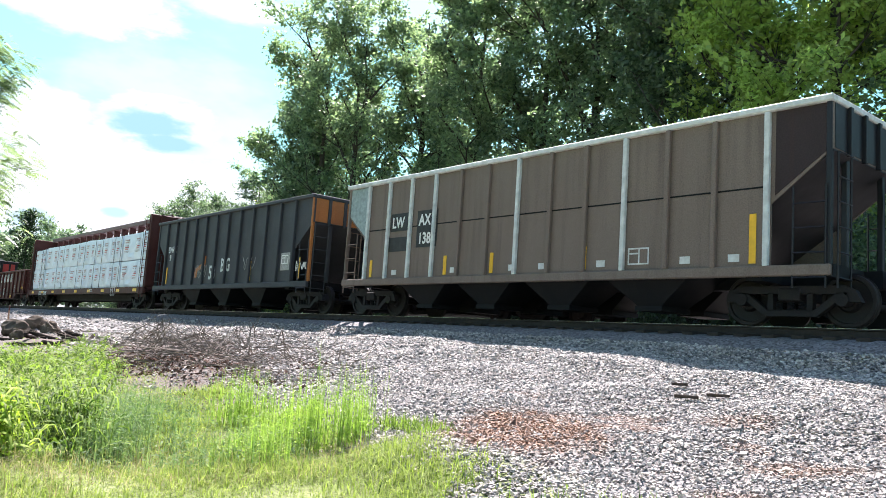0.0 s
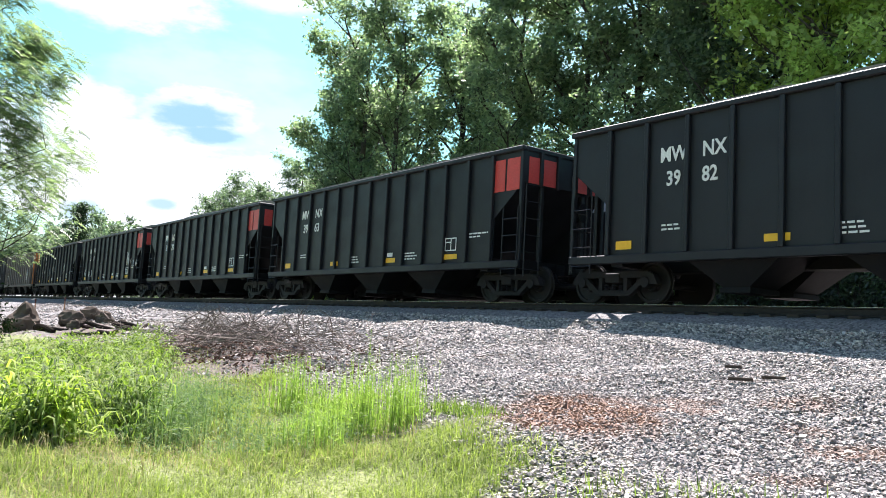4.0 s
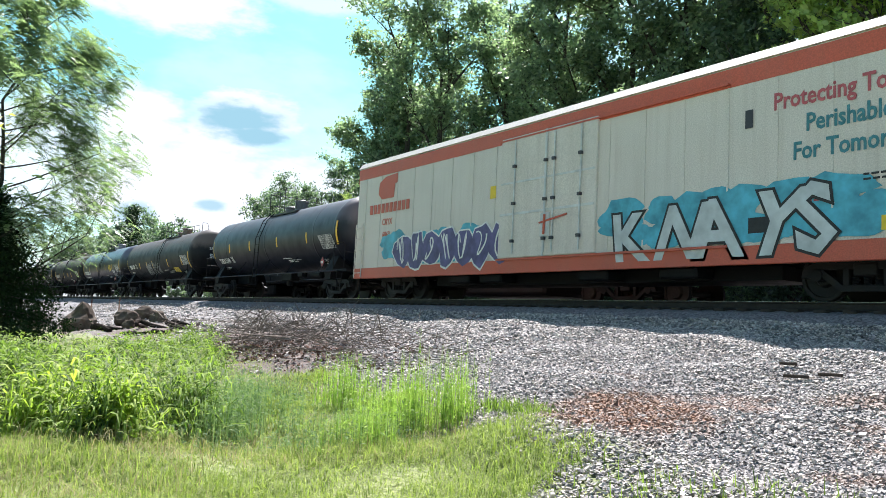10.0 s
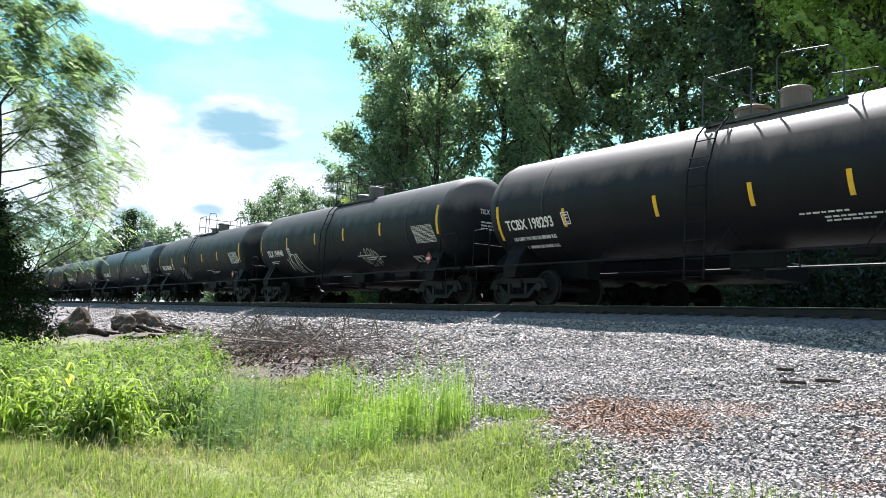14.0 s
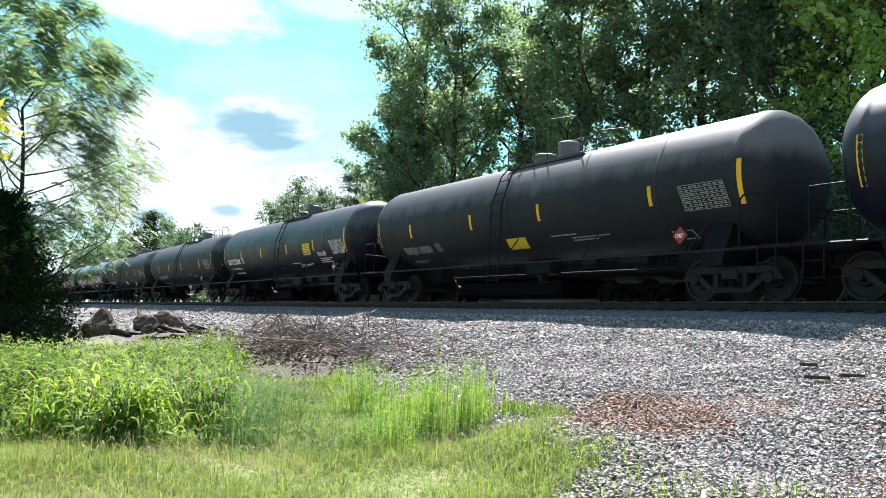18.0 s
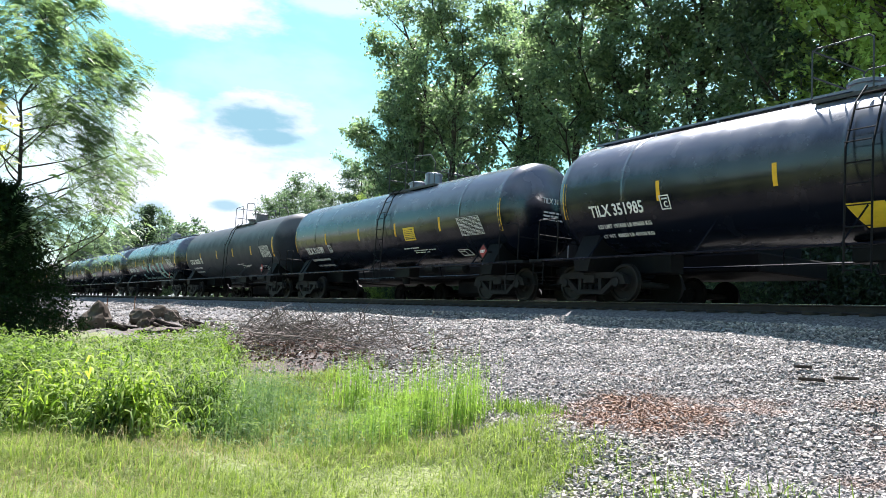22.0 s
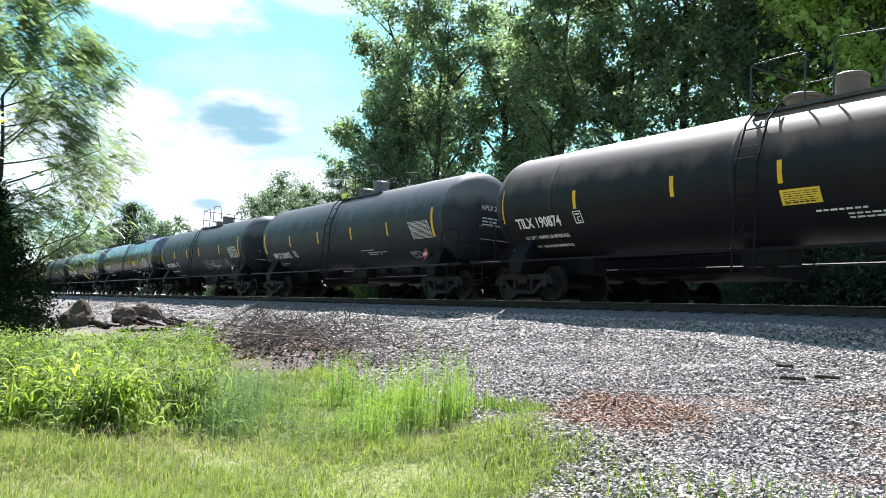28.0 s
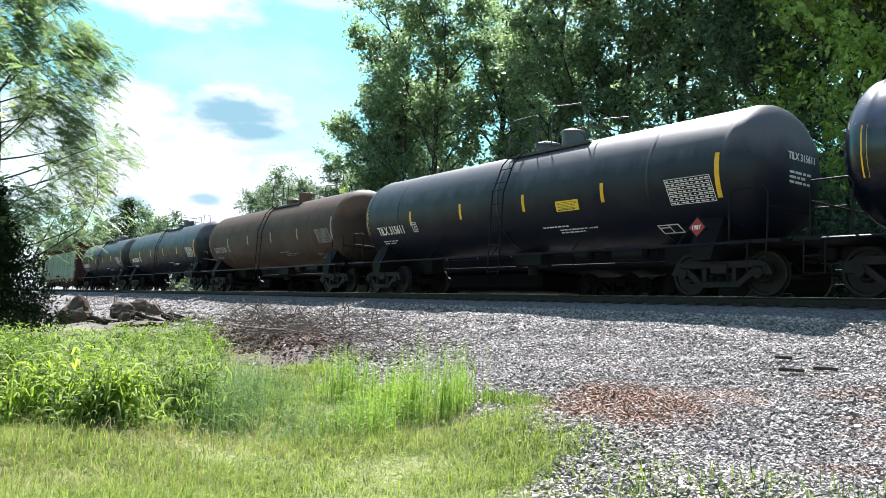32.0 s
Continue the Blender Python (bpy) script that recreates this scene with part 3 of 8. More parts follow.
def lettering(parent, text, x, z, size, y, material=None, tilt=0.0, name="lettering", squeeze=0.85, roll=0.0, turn=None):
    """Painted writing on the near side, its lower left corner at x, z."""
    key = ("text", text, round(size, 3), round(squeeze, 2), (material or WHITE_LETTER).name)
    if key not in CACHE:
        cu = bpy.data.curves.new(name, "FONT")
        cu.body, cu.size, cu.extrude, cu.resolution_u = text, size, 0.003, 2
        cu.offset = size * 0.022
        tmp = bpy.data.objects.new("tmp", cu)
        scene.collection.objects.link(tmp)
        dg = bpy.context.evaluated_depsgraph_get()
        me = bpy.data.meshes.new_from_object(tmp.evaluated_get(dg))
        bpy.data.objects.remove(tmp)
        bpy.data.curves.remove(cu)
        me.transform(Matrix.Diagonal((squeeze, 1, 1, 1)))
        me.materials.clear()
        me.materials.append(material or WHITE_LETTER)
        CACHE[key] = me
    ob = new(name, CACHE[key])
    ob.parent = parent
    base = turn if turn is not None else SIDE
    ob.matrix_basis = Matrix.Translation((x, y, z)) @ Matrix.Rotation(tilt, 4, "X") @ base @ Matrix.Rotation(roll, 4, "Z")
    return ob


def slab_letter(car, text, x, z, size, y, material, fat, shear):
    """One fat slanted letter sprayed flat on a side."""
    cu = bpy.data.curves.new("spray_letter", "FONT")
    cu.body, cu.size, cu.extrude, cu.resolution_u, cu.offset, cu.shear = text, size, 0.002, 1, fat, shear
    tmp = bpy.data.objects.new("tmp", cu)
    scene.collection.objects.link(tmp)
    me = bpy.data.meshes.new_from_object(tmp.evaluated_get(bpy.context.evaluated_depsgraph_get()))
    bpy.data.objects.remove(tmp)
    bpy.data.curves.remove(cu)
    me.transform(Matrix.Translation((x, y, z)) @ SIDE)
    me.materials.clear()
    me.materials.append(material)
    ob = new("spray_letter", me)
    ob.parent = car


def squiggle(seed, length, height, strokes, r):
    """A loose spray-can scrawl of bent strokes, lying in the plane y = 0."""
    rng, m = random.Random(seed), Mesh()
    path, w = [], length / strokes
    for s in range(strokes):
        f, g, p, q = rng.choice((1, 1.5, 2)), rng.choice((1, 1, 2)), rng.random() * 6.28, rng.random() * 6.28
        amp = rng.uniform(0.32, 0.5)
        for k in range(15):
            t = k / 15
            path.append((w * (s + 0.12 + 0.7 * t + 0.28 * math.sin(6.28 * t * f + p)), 0, height * (0.5 + amp * math.sin(6.28 * t * g + q))))
    m.pipe(path, r, 4)
    for i, p in enumerate(m.v):
        m.v[i] = (p[0], max(-0.006, min(0.0, p[1])) - 0.001, p[2])
    return m


# ---- ground and track ----
TRACK_Y, SECOND_Y = 14.65, 18.95
PROFILE_Y = [-3000, -400, -60, -10, 3.0, 10.2, 12.0, 12.95, 13.6, 21.2, 22.6, 26, 60, 400, 3000]
PROFILE_Z = [-2.2, -2.1, -1.95, -1.95, -1.95, -0.85, -0.7, -0.28, -0.19, -0.18, -0.75, -0.9, -0.9, -0.9, -0.9]


def bumpy(x, y):
    """Height with the small swells of the verge."""
    z = np.interp(y, PROFILE_Y, PROFILE_Z)
    w = np.clip((12.0 - y) / 1.5, 0, 1) * np.clip((y + 10) / 4, 0, 1)
    z = z - 0.1 * np.tanh((x + 7.9) / 0.8) * np.exp(-((y - 10.9) / 1.2) ** 2)
    return z + w * (0.05 * np.sin(x * 0.9 + 1.3 * y) + 0.04 * np.sin(2.3 * x - 1.1 * y) + 0.025 * np.sin(3.7 * y + 0.6 * x))


def build_ground():
    xs = np.unique(np.concatenate([np.array([-3000, -1200, -600, -300, -160, -100, -70, -50]), np.arange(-42, 8.01, 0.35), np.array([12, 20, 40, 100, 300, 900, 3000])]))
    ys = np.unique(np.concatenate([np.array(PROFILE_Y, dtype=float), np.arange(-10, 13, 0.3), np.array([100, 200, 1000])]))
    gx, gy = np.meshgrid(xs, ys)
    v = np.stack([gx, gy, bumpy(gx, gy)], -1).reshape(-1, 3)
    nx, ny = len(xs), len(ys)
    i, j = np.meshgrid(np.arange(nx - 1), np.arange(ny - 1))
    a = (j * nx + i).ravel()
    f = np.stack([a, a + 1, a + nx + 1, a + nx], -1)
    me = raw_mesh("ground", v, f, GROUND)
    me.polygons.foreach_set("use_smooth", [True] * len(me.polygons))
    tagged(new("ground", me), "trackside ground of gravel, rough grass and ballast slope", "ground", kind="structure")


def rail_profile(m, y, x0, x1):
    out = [(-0.07, -0.17), (0.07, -0.17), (0.07, -0.155), (0.012, -0.135), (0.012, -0.04), (0.036, -0.03), (0.036, -0.004), (-0.036, -0.004), (-0.036, -0.03), (-0.012, -0.04), (-0.012, -0.135), (-0.07, -0.155)]
    n = len(out)
    v = [(x, y + p, z) for x in (x0, x1) for p, z in out]
    m.add(v, [(k, (k + 1) % n, n + (k + 1) % n, n + k) for k in range(n)] + [tuple(range(n)), tuple(range(n, 2 * n))])


def build_track(cy, name, label, x_parts):
    track = thing(name, label, "railway track", kind="structure")
    for side in (-0.753, 0.753):
        m = Mesh()
        rail_profile(m, cy + side, -900, 900)
        rail = part("rail", m, RAIL_SIDE, track, "rusty steel rail")
        h = Mesh()
        h.box(-900, 900, cy + side - 0.033, cy + side + 0.033, -0.006, 0.0)
        part("rail_head", h, RAIL_TOP, rail, "bright worn running surface")
    tie = lambda: Mesh().box(-0.115, 0.115, -1.3, 1.3, -0.33, -0.165, 0.012)
    rest = Mesh()
    for k in range(-460, 300):
        x = k * 0.53
        if x_parts[0] < x < x_parts[1]:
            part("tie", tie, TIE_WOOD, track, key="tie", at=(x, cy, 0))
        elif -240 < x < 60:
            rest.box(x - 0.115, x + 0.115, cy - 1.3, cy + 1.3, -0.33, -0.165)
    tagged(part("far_ties", rest, TIE_WOOD, track), "weathered ties farther along the line", kind="stuff")


build_ground()
build_track(TRACK_Y, "main_track", "main line track with rusty rails on wooden ties", (-45, 6))
build_track(SECOND_Y, "second_track", "parallel second track behind the passing train", (-38, 2))


# ---- rolling stock ----
def wheel_mesh():
    m = Mesh()
    for s in (-1, 1):
        prof = [(s * 0.69, 0.475), (s * 0.715, 0.478), (s * 0.722, 0.458), (s * 0.80, 0.455), (s * 0.812, 0.44), (s * 0.812, 0.385), (s * 0.775, 0.37), (s * 0.755, 0.2), (s * 0.80, 0.17), (s * 0.83, 0.16), (s * 0.83, 0.05)]
        m.lathe_y(prof, n=32)
        for k in range(3):
            a = k * 2 * math.pi / 3
            m.lathe_y([(s * 0.83, 0.022), (s * 0.85, 0.022)], 0.1 * math.sin(a), 0.1 * math.cos(a), 6)
    m.lathe_y([(-0.69, 0.085), (0.69, 0.085)], n=12)
    m.smooth = True
    return m


def side_frame():
    m = Mesh()
    for s in (-1, 1):
        y0, y1 = sorted((s * 0.92, s * 1.06))
        out = [(-1.2, 0.40), (-1.12, 0.62), (-0.95, 0.70), (0.95, 0.70), (1.12, 0.62), (1.2, 0.40), (1.08, 0.33), (0.72, 0.36), (0.42, 0.17), (-0.42, 0.17), (-0.72, 0.36), (-1.08, 0.33)]
        top = [(-1.2, 0.42), (-1.1, 0.62), (-0.92, 0.70), (0.92, 0.70), (1.1, 0.62), (1.2, 0.42), (1.0, 0.42), (0.86, 0.56), (-0.86, 0.56), (-1.0, 0.42)]
        m.prism(top, y0, y1)
        m.prism([(-0.46, 0.17), (0.46, 0.17), (0.42, 0.28), (-0.42, 0.28)], y0, y1)
        for q in (-1, 1):
            m.prism([(q * 0.46, 0.17), (q * 0.42, 0.28), (q * 0.80, 0.58), (q * 1.0, 0.58)][:: q], y0, y1)
            m.prism([(q * 0.30, 0.26), (q * 0.40, 0.26), (q * 0.40, 0.58), (q * 0.30, 0.58)][:: q], y0, y1)
            m.lathe_y([(min(y0, y1) - 0.03, 0.11), (min(y0, y1) + 0.2, 0.11)], q * 0.89, 0.457, 14)
    m.box(-0.2, 0.2, -1.1, 1.1, 0.44, 0.66, 0.02)
    m.smooth = True
    return m


def springs(s):
    """Three coil springs on their seat."""
    m = Mesh().box(-0.3, 0.3, s * 0.99 - 0.08, s * 0.99 + 0.08, 0.262, 0.285)
    for x in (-0.2, 0.0, 0.2):
        m.lathe_z([(0.28 + 0.042 * (k // 2) + 0.021 * (k % 2), 0.075 if k % 2 else 0.058) for k in range(8)], x, s * 0.99, 10)
    return m


WHEELS = {1: [], -1: []}


def truck(car, x):
    """A two-axle truck: cast side frames, springs and two turning wheelsets."""
    t = part("truck", side_frame, TRUCK_STEEL, car, "cast steel truck frame", key="side_frame", at=(x, 0, 0))
    for s in (-1, 1):
        part("spring_nest", lambda: springs(s), STEEL_DARK, t, key=("springs", s))
    for s in (1, -1):
        w = part("wheelset", wheel_mesh, STEEL_WHEEL, t, "steel wheels with bright treads", key="wheelset", at=(s * 0.89, 0, 0.457))
        WHEELS[s].append(w)
    return t


def coupler(car, x, s):
    def shape():
        m = Mesh()
        m.box(0, 0.75, -0.08, 0.08, 0.76, 0.94, 0.02)
        m.box(0.6, 0.92, -0.16, 0.12, 0.70, 1.0, 0.05)
        m.pipe([(0.1, -0.35, 0.75), (0.35, -0.4, 0.45), (0.8, -0.25, 0.5)], 0.025)
        return m
    part("coupler", shape, STEEL_DARK, car, key="coupler", at=Matrix.Translation((x, 0, 0)) @ (Matrix.Identity(4) if s > 0 else Matrix.Rotation(math.pi, 4, "Z")))


def ladder_shape(w, z0, z1, step=0.4, r=0.014, n=5):
    m = Mesh()
    m.bar((0, 0, z0), (0, 0, z1), r * 1.3, n).bar((w, 0, z0), (w, 0, z1), r * 1.3, n)
    z = z0 + step * 0.4
    while z < z1:
        m.bar((0, -0.02, z), (w, -0.02, z), r, n)
        z += step
    return m


TRAIN = []


def hopper(name, label, s_left, s_right, paint_side, rib_paint=None, load=True, end_paint=None, ribs=13, extras=None, chutes=3, top_paint=None, gear=None):
    """An open-top hopper car: sheet sides with outside ribs, slope sheets, chutes, ladders."""
    L = s_right - s_left
    car = thing(name, label, "hopper car", (s_left + L / 2, TRACK_Y, 0), "freight train")
    h, zb, zt, w = L / 2, 0.95, 3.77, 1.47
    body = Mesh()
    bay = 1.05
    for s in (-1, 1):
        y0, y1 = sorted((s * w, s * (w - 0.03)))
        out = [(-h + bay, zb), (h - bay, zb), (h - bay, 2.1), (h, 2.95), (h, zt), (-h, zt), (-h, 2.95), (-h + bay, 2.1)]
        body.prism(out, y0, y1)
    for q in (-1, 1):
        x0 = q * h
        a = [(x0, zt), (x0, 2.95), (q * (h - 2.4), 1.25), (q * (h - 2.5), 1.3), (x0 - q * 0.06, 3.0), (x0 - q * 0.06, zt)]
        body.prism(a, -w + 0.03, w - 0.03)
    body.prism([(-h + 2.4, 1.25), (h - 2.4, 1.25), (h - 2.4, 1.31), (-h + 2.4, 1.31)], -w + 0.03, w - 0.03)
    b = part("body", body, paint_side, car)
    chord = Mesh()
    for s in (-1, 1):
        chord.box(-h - 0.04, h + 0.04, *sorted((s * (w - 0.04), s * (w + 0.1))), zt - 0.02, zt + 0.1, 0.02)
    for q in (-1, 1):
        chord.box(*sorted((q * (h - 0.08), q * (h + 0.05))), -w + 0.04, w - 0.04, zt - 0.02, zt + 0.1, 0.02)
    part("top_chord", chord, top_paint or paint_side, car)
    sill = Mesh()
    for s in (-1, 1):
        sill.box(-h, h, *sorted((s * (w - 0.05), s * (w + 0.09))), zb - 0.13, zb + 0.06, 0.02)
    part("side_sill", sill, paint_side, car)
    centre = Mesh().box(-h - 0.3, h + 0.3, -0.22, 0.22, 0.72, 1.02)
    for q in (-1, 1):
        centre.box(*sorted((q * (h - 0.16), q * h)), -w, w, 0.8, 1.02)
        centre.box(q * (h - 1.35) - 0.15, q * (h - 1.35) + 0.15, -w, w, 0.76, 0.98)
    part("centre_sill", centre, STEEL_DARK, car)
    # outside ribs
    xs = [-h + bay + 0.06 + (2 * h - 2 * bay - 0.12) * k / (ribs - 1) for k in range(ribs)]
    for k, x in enumerate(xs):
        mat_r = rib_paint[k] if rib_paint and k in rib_paint else paint_side
        for s in (-1, 1):
            part("side_rib", lambda: Mesh().box(-0.05, 0.05, -0.05, 0.05, 1.0, zt - 0.02, 0.015), mat_r, car, key="hrib", at=(x, s * (w + 0.048), 0))
    # corner posts and end ribs
    for q in (-1, 1):
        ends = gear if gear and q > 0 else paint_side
        for s in (-1, 1):
            part("corner_post", lambda: Mesh().box(-0.045, 0.045, -0.05, 0.05, 0.95, zt, 0.012), end_paint if end_paint and q > 0 else ends, car, key="cpost", at=(q * (h - 0.05), s * (w - 0.01), 0))
        for y in (-0.9, -0.3, 0.3, 0.9):
            part("end_rib", lambda: Mesh().box(-0.05, 0.05, -0.05, 0.05, 2.9, zt, 0.012), ends, car, key="erib", at=(q * (h + 0.03), y, 0))
        for y in (-0.75, 0.75):
            part("end_post", lambda: Mesh().box(-0.05, 0.05, -0.06, 0.06, 0.98, 2.95, 0.012), ends, car, key="epost", at=(q * (h - 0.1), y, 0))
        for s in (-1, 1):
            part("side_ladder", lambda: ladder_shape(0.55, 0.62, 2.35, 0.42), STEEL_DARK if s > 0 else ends, car, key="hlad", at=(q * (h - 0.36) - 0.27, s * (w + 0.06), 0))
        part("end_ladder", lambda: ladder_shape(0.5, 0.62, 2.9, 0.42), ends, car, key="hlad2", at=Matrix.Translation((q * (h + 0.07), -1.42, 0)) @ Matrix.Rotation(math.pi / 2, 4, "Z"))
        coupler(car, q * h, q)
        truck(car, q * (h - 0.9))
        if end_paint and q > 0:
            m = Mesh()
            m.box(h + 0.003, h + 0.012, -w + 0.06, w - 0.06, 2.97, zt - 0.03)
            part("end_panel", m, end_paint, car)
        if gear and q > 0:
            part("end_panel", Mesh().box(h + 0.003, h + 0.012, -w + 0.06, w - 0.06, 2.97, zt - 0.03), gear, car, "near-black end sheet")
            # added black sheet: the shade below the slope put into colour
            part("slope_shade", Mesh().prism([(h + 0.004, 2.94), (h - 2.38, 1.235), (h - 2.37, 1.22), (h + 0.01, 2.915)], -w + 0.03, w - 0.03), gear, car, "slope sheet coloured black for the shade in the end bay")
    # chutes below the sill
    span = 2 * h - 5.0
    for k in range(chutes):
        cx = -span / 2 + span * (k + 0.5) / chutes
        for y in (-0.75, 0.75):
            c = Mesh()
            v = [(cx - 1.1, y - 0.68, 0.95), (cx + 1.1, y - 0.68, 0.95), (cx + 1.1, y + 0.68, 0.95), (cx - 1.1, y + 0.68, 0.95), (cx - 0.25, y - 0.45, 0.3), (cx + 0.25, y - 0.45, 0.3), (cx + 0.25, y + 0.45, 0.3), (cx - 0.25, y + 0.45, 0.3)]
            c.add(v, [(0, 1, 5, 4), (1, 2, 6, 5), (2, 3, 7, 6), (3, 0, 4, 7), (4, 5, 6, 7), (0, 3, 2, 1)])
            c.box(cx - 0.32, cx + 0.32, y - 0.5, y + 0.5, 0.22, 0.32)
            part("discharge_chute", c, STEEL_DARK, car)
    if load:
        rng = random.Random(int(s_left))
        m, nx, ny = Mesh(), 48, 10
        v = []
        peak = load if isinstance(load, float) else 0.66
        for i in range(nx + 1):
            for j in range(ny + 1):
                x, y = -h + 0.1 + (2 * h - 0.2) * i / nx, -w + 0.05 + (2 * w - 0.1) * j / ny
                e = max(0.0, min(1.0, (h - 0.1 - abs(x)) / 2.4)) ** 0.8 * (1 - min(1.0, abs(y) / w) ** 1.7)
                v.append((x, y, zt - 0.16 + (peak + 0.12) * e + rng.uniform(-0.035, 0.035)))
        m.add(v, [(i * (ny + 1) + j, (i + 1) * (ny + 1) + j, (i + 1) * (ny + 1) + j + 1, i * (ny + 1) + j + 1) for i in range(nx) for j in range(ny)])
        part("coal_load", m, COAL, car, "heaped dark coal")
    brake = Mesh()
    brake.lathe_x([(h + 0.16, 0.25), (h + 0.19, 0.25)], 0.55, 2.4, 18)
    part("brake_wheel", brake, STEEL_DARK, car)
    TRAIN.append(car)
    car["x0"] = s_left + L / 2
    if extras:
        extras(car, h, w)
    return car


def decal(car, name, material, x0, x1, z0, z1, y, label=""):
    m = Mesh().box(x0, x1, y - 0.006, y, z0, z1)
    return part(name, m, material, car, label)


def mark_bars(car, rows, x, z, y, material=None, tilt=0.0, name="stencil_block"):
    """Small stencilled lines that cannot be read."""
    m = Mesh()
    for k, n in enumerate(rows):
        xx = 0.0
        rng = random.Random(k * 7 + n)
        for _ in range(n):
            ww = rng.uniform(0.08, 0.16)
            m.box(xx, xx + ww, -0.005, 0, -k * 0.085, -k * 0.085 + 0.038)
            xx += ww + 0.035
    return tagged(part(name, m, material or WHITE_LETTER, car, at=Matrix.Translation((x, y, z)) @ Matrix.Rotation(tilt, 4, "X")), "small stencilled lines", kind="stuff")


def frame_mark(car, x, z, w, h, y, material=None, tilt=0.0):
    m = Mesh()
    t = 0.03
    m.box(0, w, -0.005, 0, 0, t).box(0, w, -0.005, 0, h - t, h).box(0, t, -0.005, 0, t, h - t).box(w - t, w, -0.005, 0, t, h - t)
    m.box(w * 0.5, w * 0.5 + t, -0.005, 0, t, h - t).box(t, w * 0.5, -0.005, 0, h * 0.62, h * 0.62 + t)
    return part("stencil_frame", m, material or WHITE_LETTER, car, at=Matrix.Translation((x, y, z)) @ Matrix.Rotation(tilt, 4, "X"))


# tank car: shell radius and centre height
TR, TZ = 1.42, 2.63


def tank_point(x, z, lift=0.006):
    """Where the near side of the shell lies at a height, and its tilt."""
    s = max(-0.98, min(0.98, (z - TZ) / TR))
    return (x, -math.sqrt(1 - s * s) * (TR + lift), TZ + s * (TR + lift)), -math.asin(s)


def tank_patch(x0, x1, z0, z1, n=4, lift=0.006):
    m = Mesh()
    v = []
    for lf in (lift, -0.01):
        for k in range(n + 1):
            p, _ = tank_point(0, z0 + (z1 - z0) * k / n, lf)
            v += [(x0, p[1], p[2]), (x1, p[1], p[2])]
    f = [(2 * k, 2 * k + 1, 2 * k + 3, 2 * k + 2) for k in range(n)]
    o = 2 * (n + 1)
    f += [(o + 2 * k, o + 2 * k + 2, o + 2 * k + 3, o + 2 * k + 1) for k in range(n)]
    f += [(0, o, o + 1, 1), (2 * n, 2 * n + 1, o + 2 * n + 1, o + 2 * n)]
    f += [(2 * k, 2 * k + 2, o + 2 * k + 2, o + 2 * k) for k in range(n)] + [(2 * k + 1, o + 2 * k + 1, o + 2 * k + 3, 2 * k + 3) for k in range(n)]
    return m.add(v, f)


def tank_shell(L):
    h, cap = L / 2, 0.7
    prof = []
    for k in range(9):
        a = k / 8 * math.pi / 2
        prof.append((-h + cap - cap * math.cos(a), max(0.02, TR * math.sin(a) ** 0.9)))
    prof += [(-h + cap + 0.03, TR + 0.008), (-h + cap + 0.09, TR + 0.008), (-h + cap + 0.12, TR), (-h + cap + 0.2, TR)]
    for q in (-0.33, 0.0, 0.33):
        prof += [(L * q - 0.09, TR), (L * q - 0.03, TR), (L * q - 0.02, TR + 0.006), (L * q + 0.02, TR + 0.006), (L * q + 0.03, TR), (L * q + 0.09, TR)]
    right = [(-x, r) for x, r in prof[:13]][::-1]
    m = Mesh().lathe_x(prof + right, 0, TZ, 56)
    m.smooth = True
    return m


def platform_shape(x0, x1, s):
    """One walkway of the top platform with its toe board."""
    m = Mesh()
    zt = TZ + TR
    m.box(x0, x1, *sorted((s * 0.4, s * 0.89)), zt - 0.215, zt - 0.19)
    m.box(x0, x1, *sorted((s * 0.87, s * 0.9)), zt - 0.25, zt - 0.18)
    for x in (x0 + 0.1, (x0 + x1) / 2, x1 - 0.1):
        m.box(x - 0.03, x + 0.03, *sorted((s * 0.35, s * 0.91)), zt - 0.26, zt - 0.19)
    return m


def platform_rails(x0, x1, style):
    """The bent handrails round the top platform, one outline each."""
    z0, z1 = TZ + TR - 0.16, TZ + TR + (0.82 if style == 0 else 0.7)
    runs = []
    for y in (-0.9, 0.9):
        if style == 0:
            runs.append([(x0, y, z0), (x0, y, z1 - 0.06), (x0 + 0.08, y, z1), (x0 + 1.1, y, z1), (x0 + 1.18, y, z1 - 0.06), (x0 + 1.18, y, z0)])
            runs.append([(x0 + 1.75, y, z0), (x0 + 1.75, y, z1 + 0.02), (x0 + 1.85, y, z1 + 0.1), (x1 - 0.3, y, z1), (x1, y, z1 - 0.3), (x1, y, z0)])
        else:
            runs.append([(x0, y, z0), (x0, y, z1), (x1, y, z1), (x1, y, z0)])
            runs.append([(x0, y, z0 + 0.45), (x1, y, z0 + 0.45)])
            runs += [[(x0 + (x1 - x0) * k / 3, y, z0), (x0 + (x1 - x0) * k / 3, y, z1)] for k in (1, 2)]
    runs.append([(x0, -0.9, z1 - 0.02), (x0, 0.9, z1 - 0.02)])
    runs.append([(x0, -0.9, z0 + 0.45), (x0, 0.9, z0 + 0.45)])
    runs.append([(x1, -0.9, z0 + 0.4), (x1, 0.9, z0 + 0.4)])
    return runs


def manway(style):
    m = Mesh()
    z = TZ + TR
    m.lathe_z([(z - 0.1, 0.33), (z + 0.16, 0.33), (z + 0.16, 0.39), (z + 0.22, 0.39), (z + 0.26, 0.3), (z + 0.28, 0.05)], 0, 0, 20)
    return m


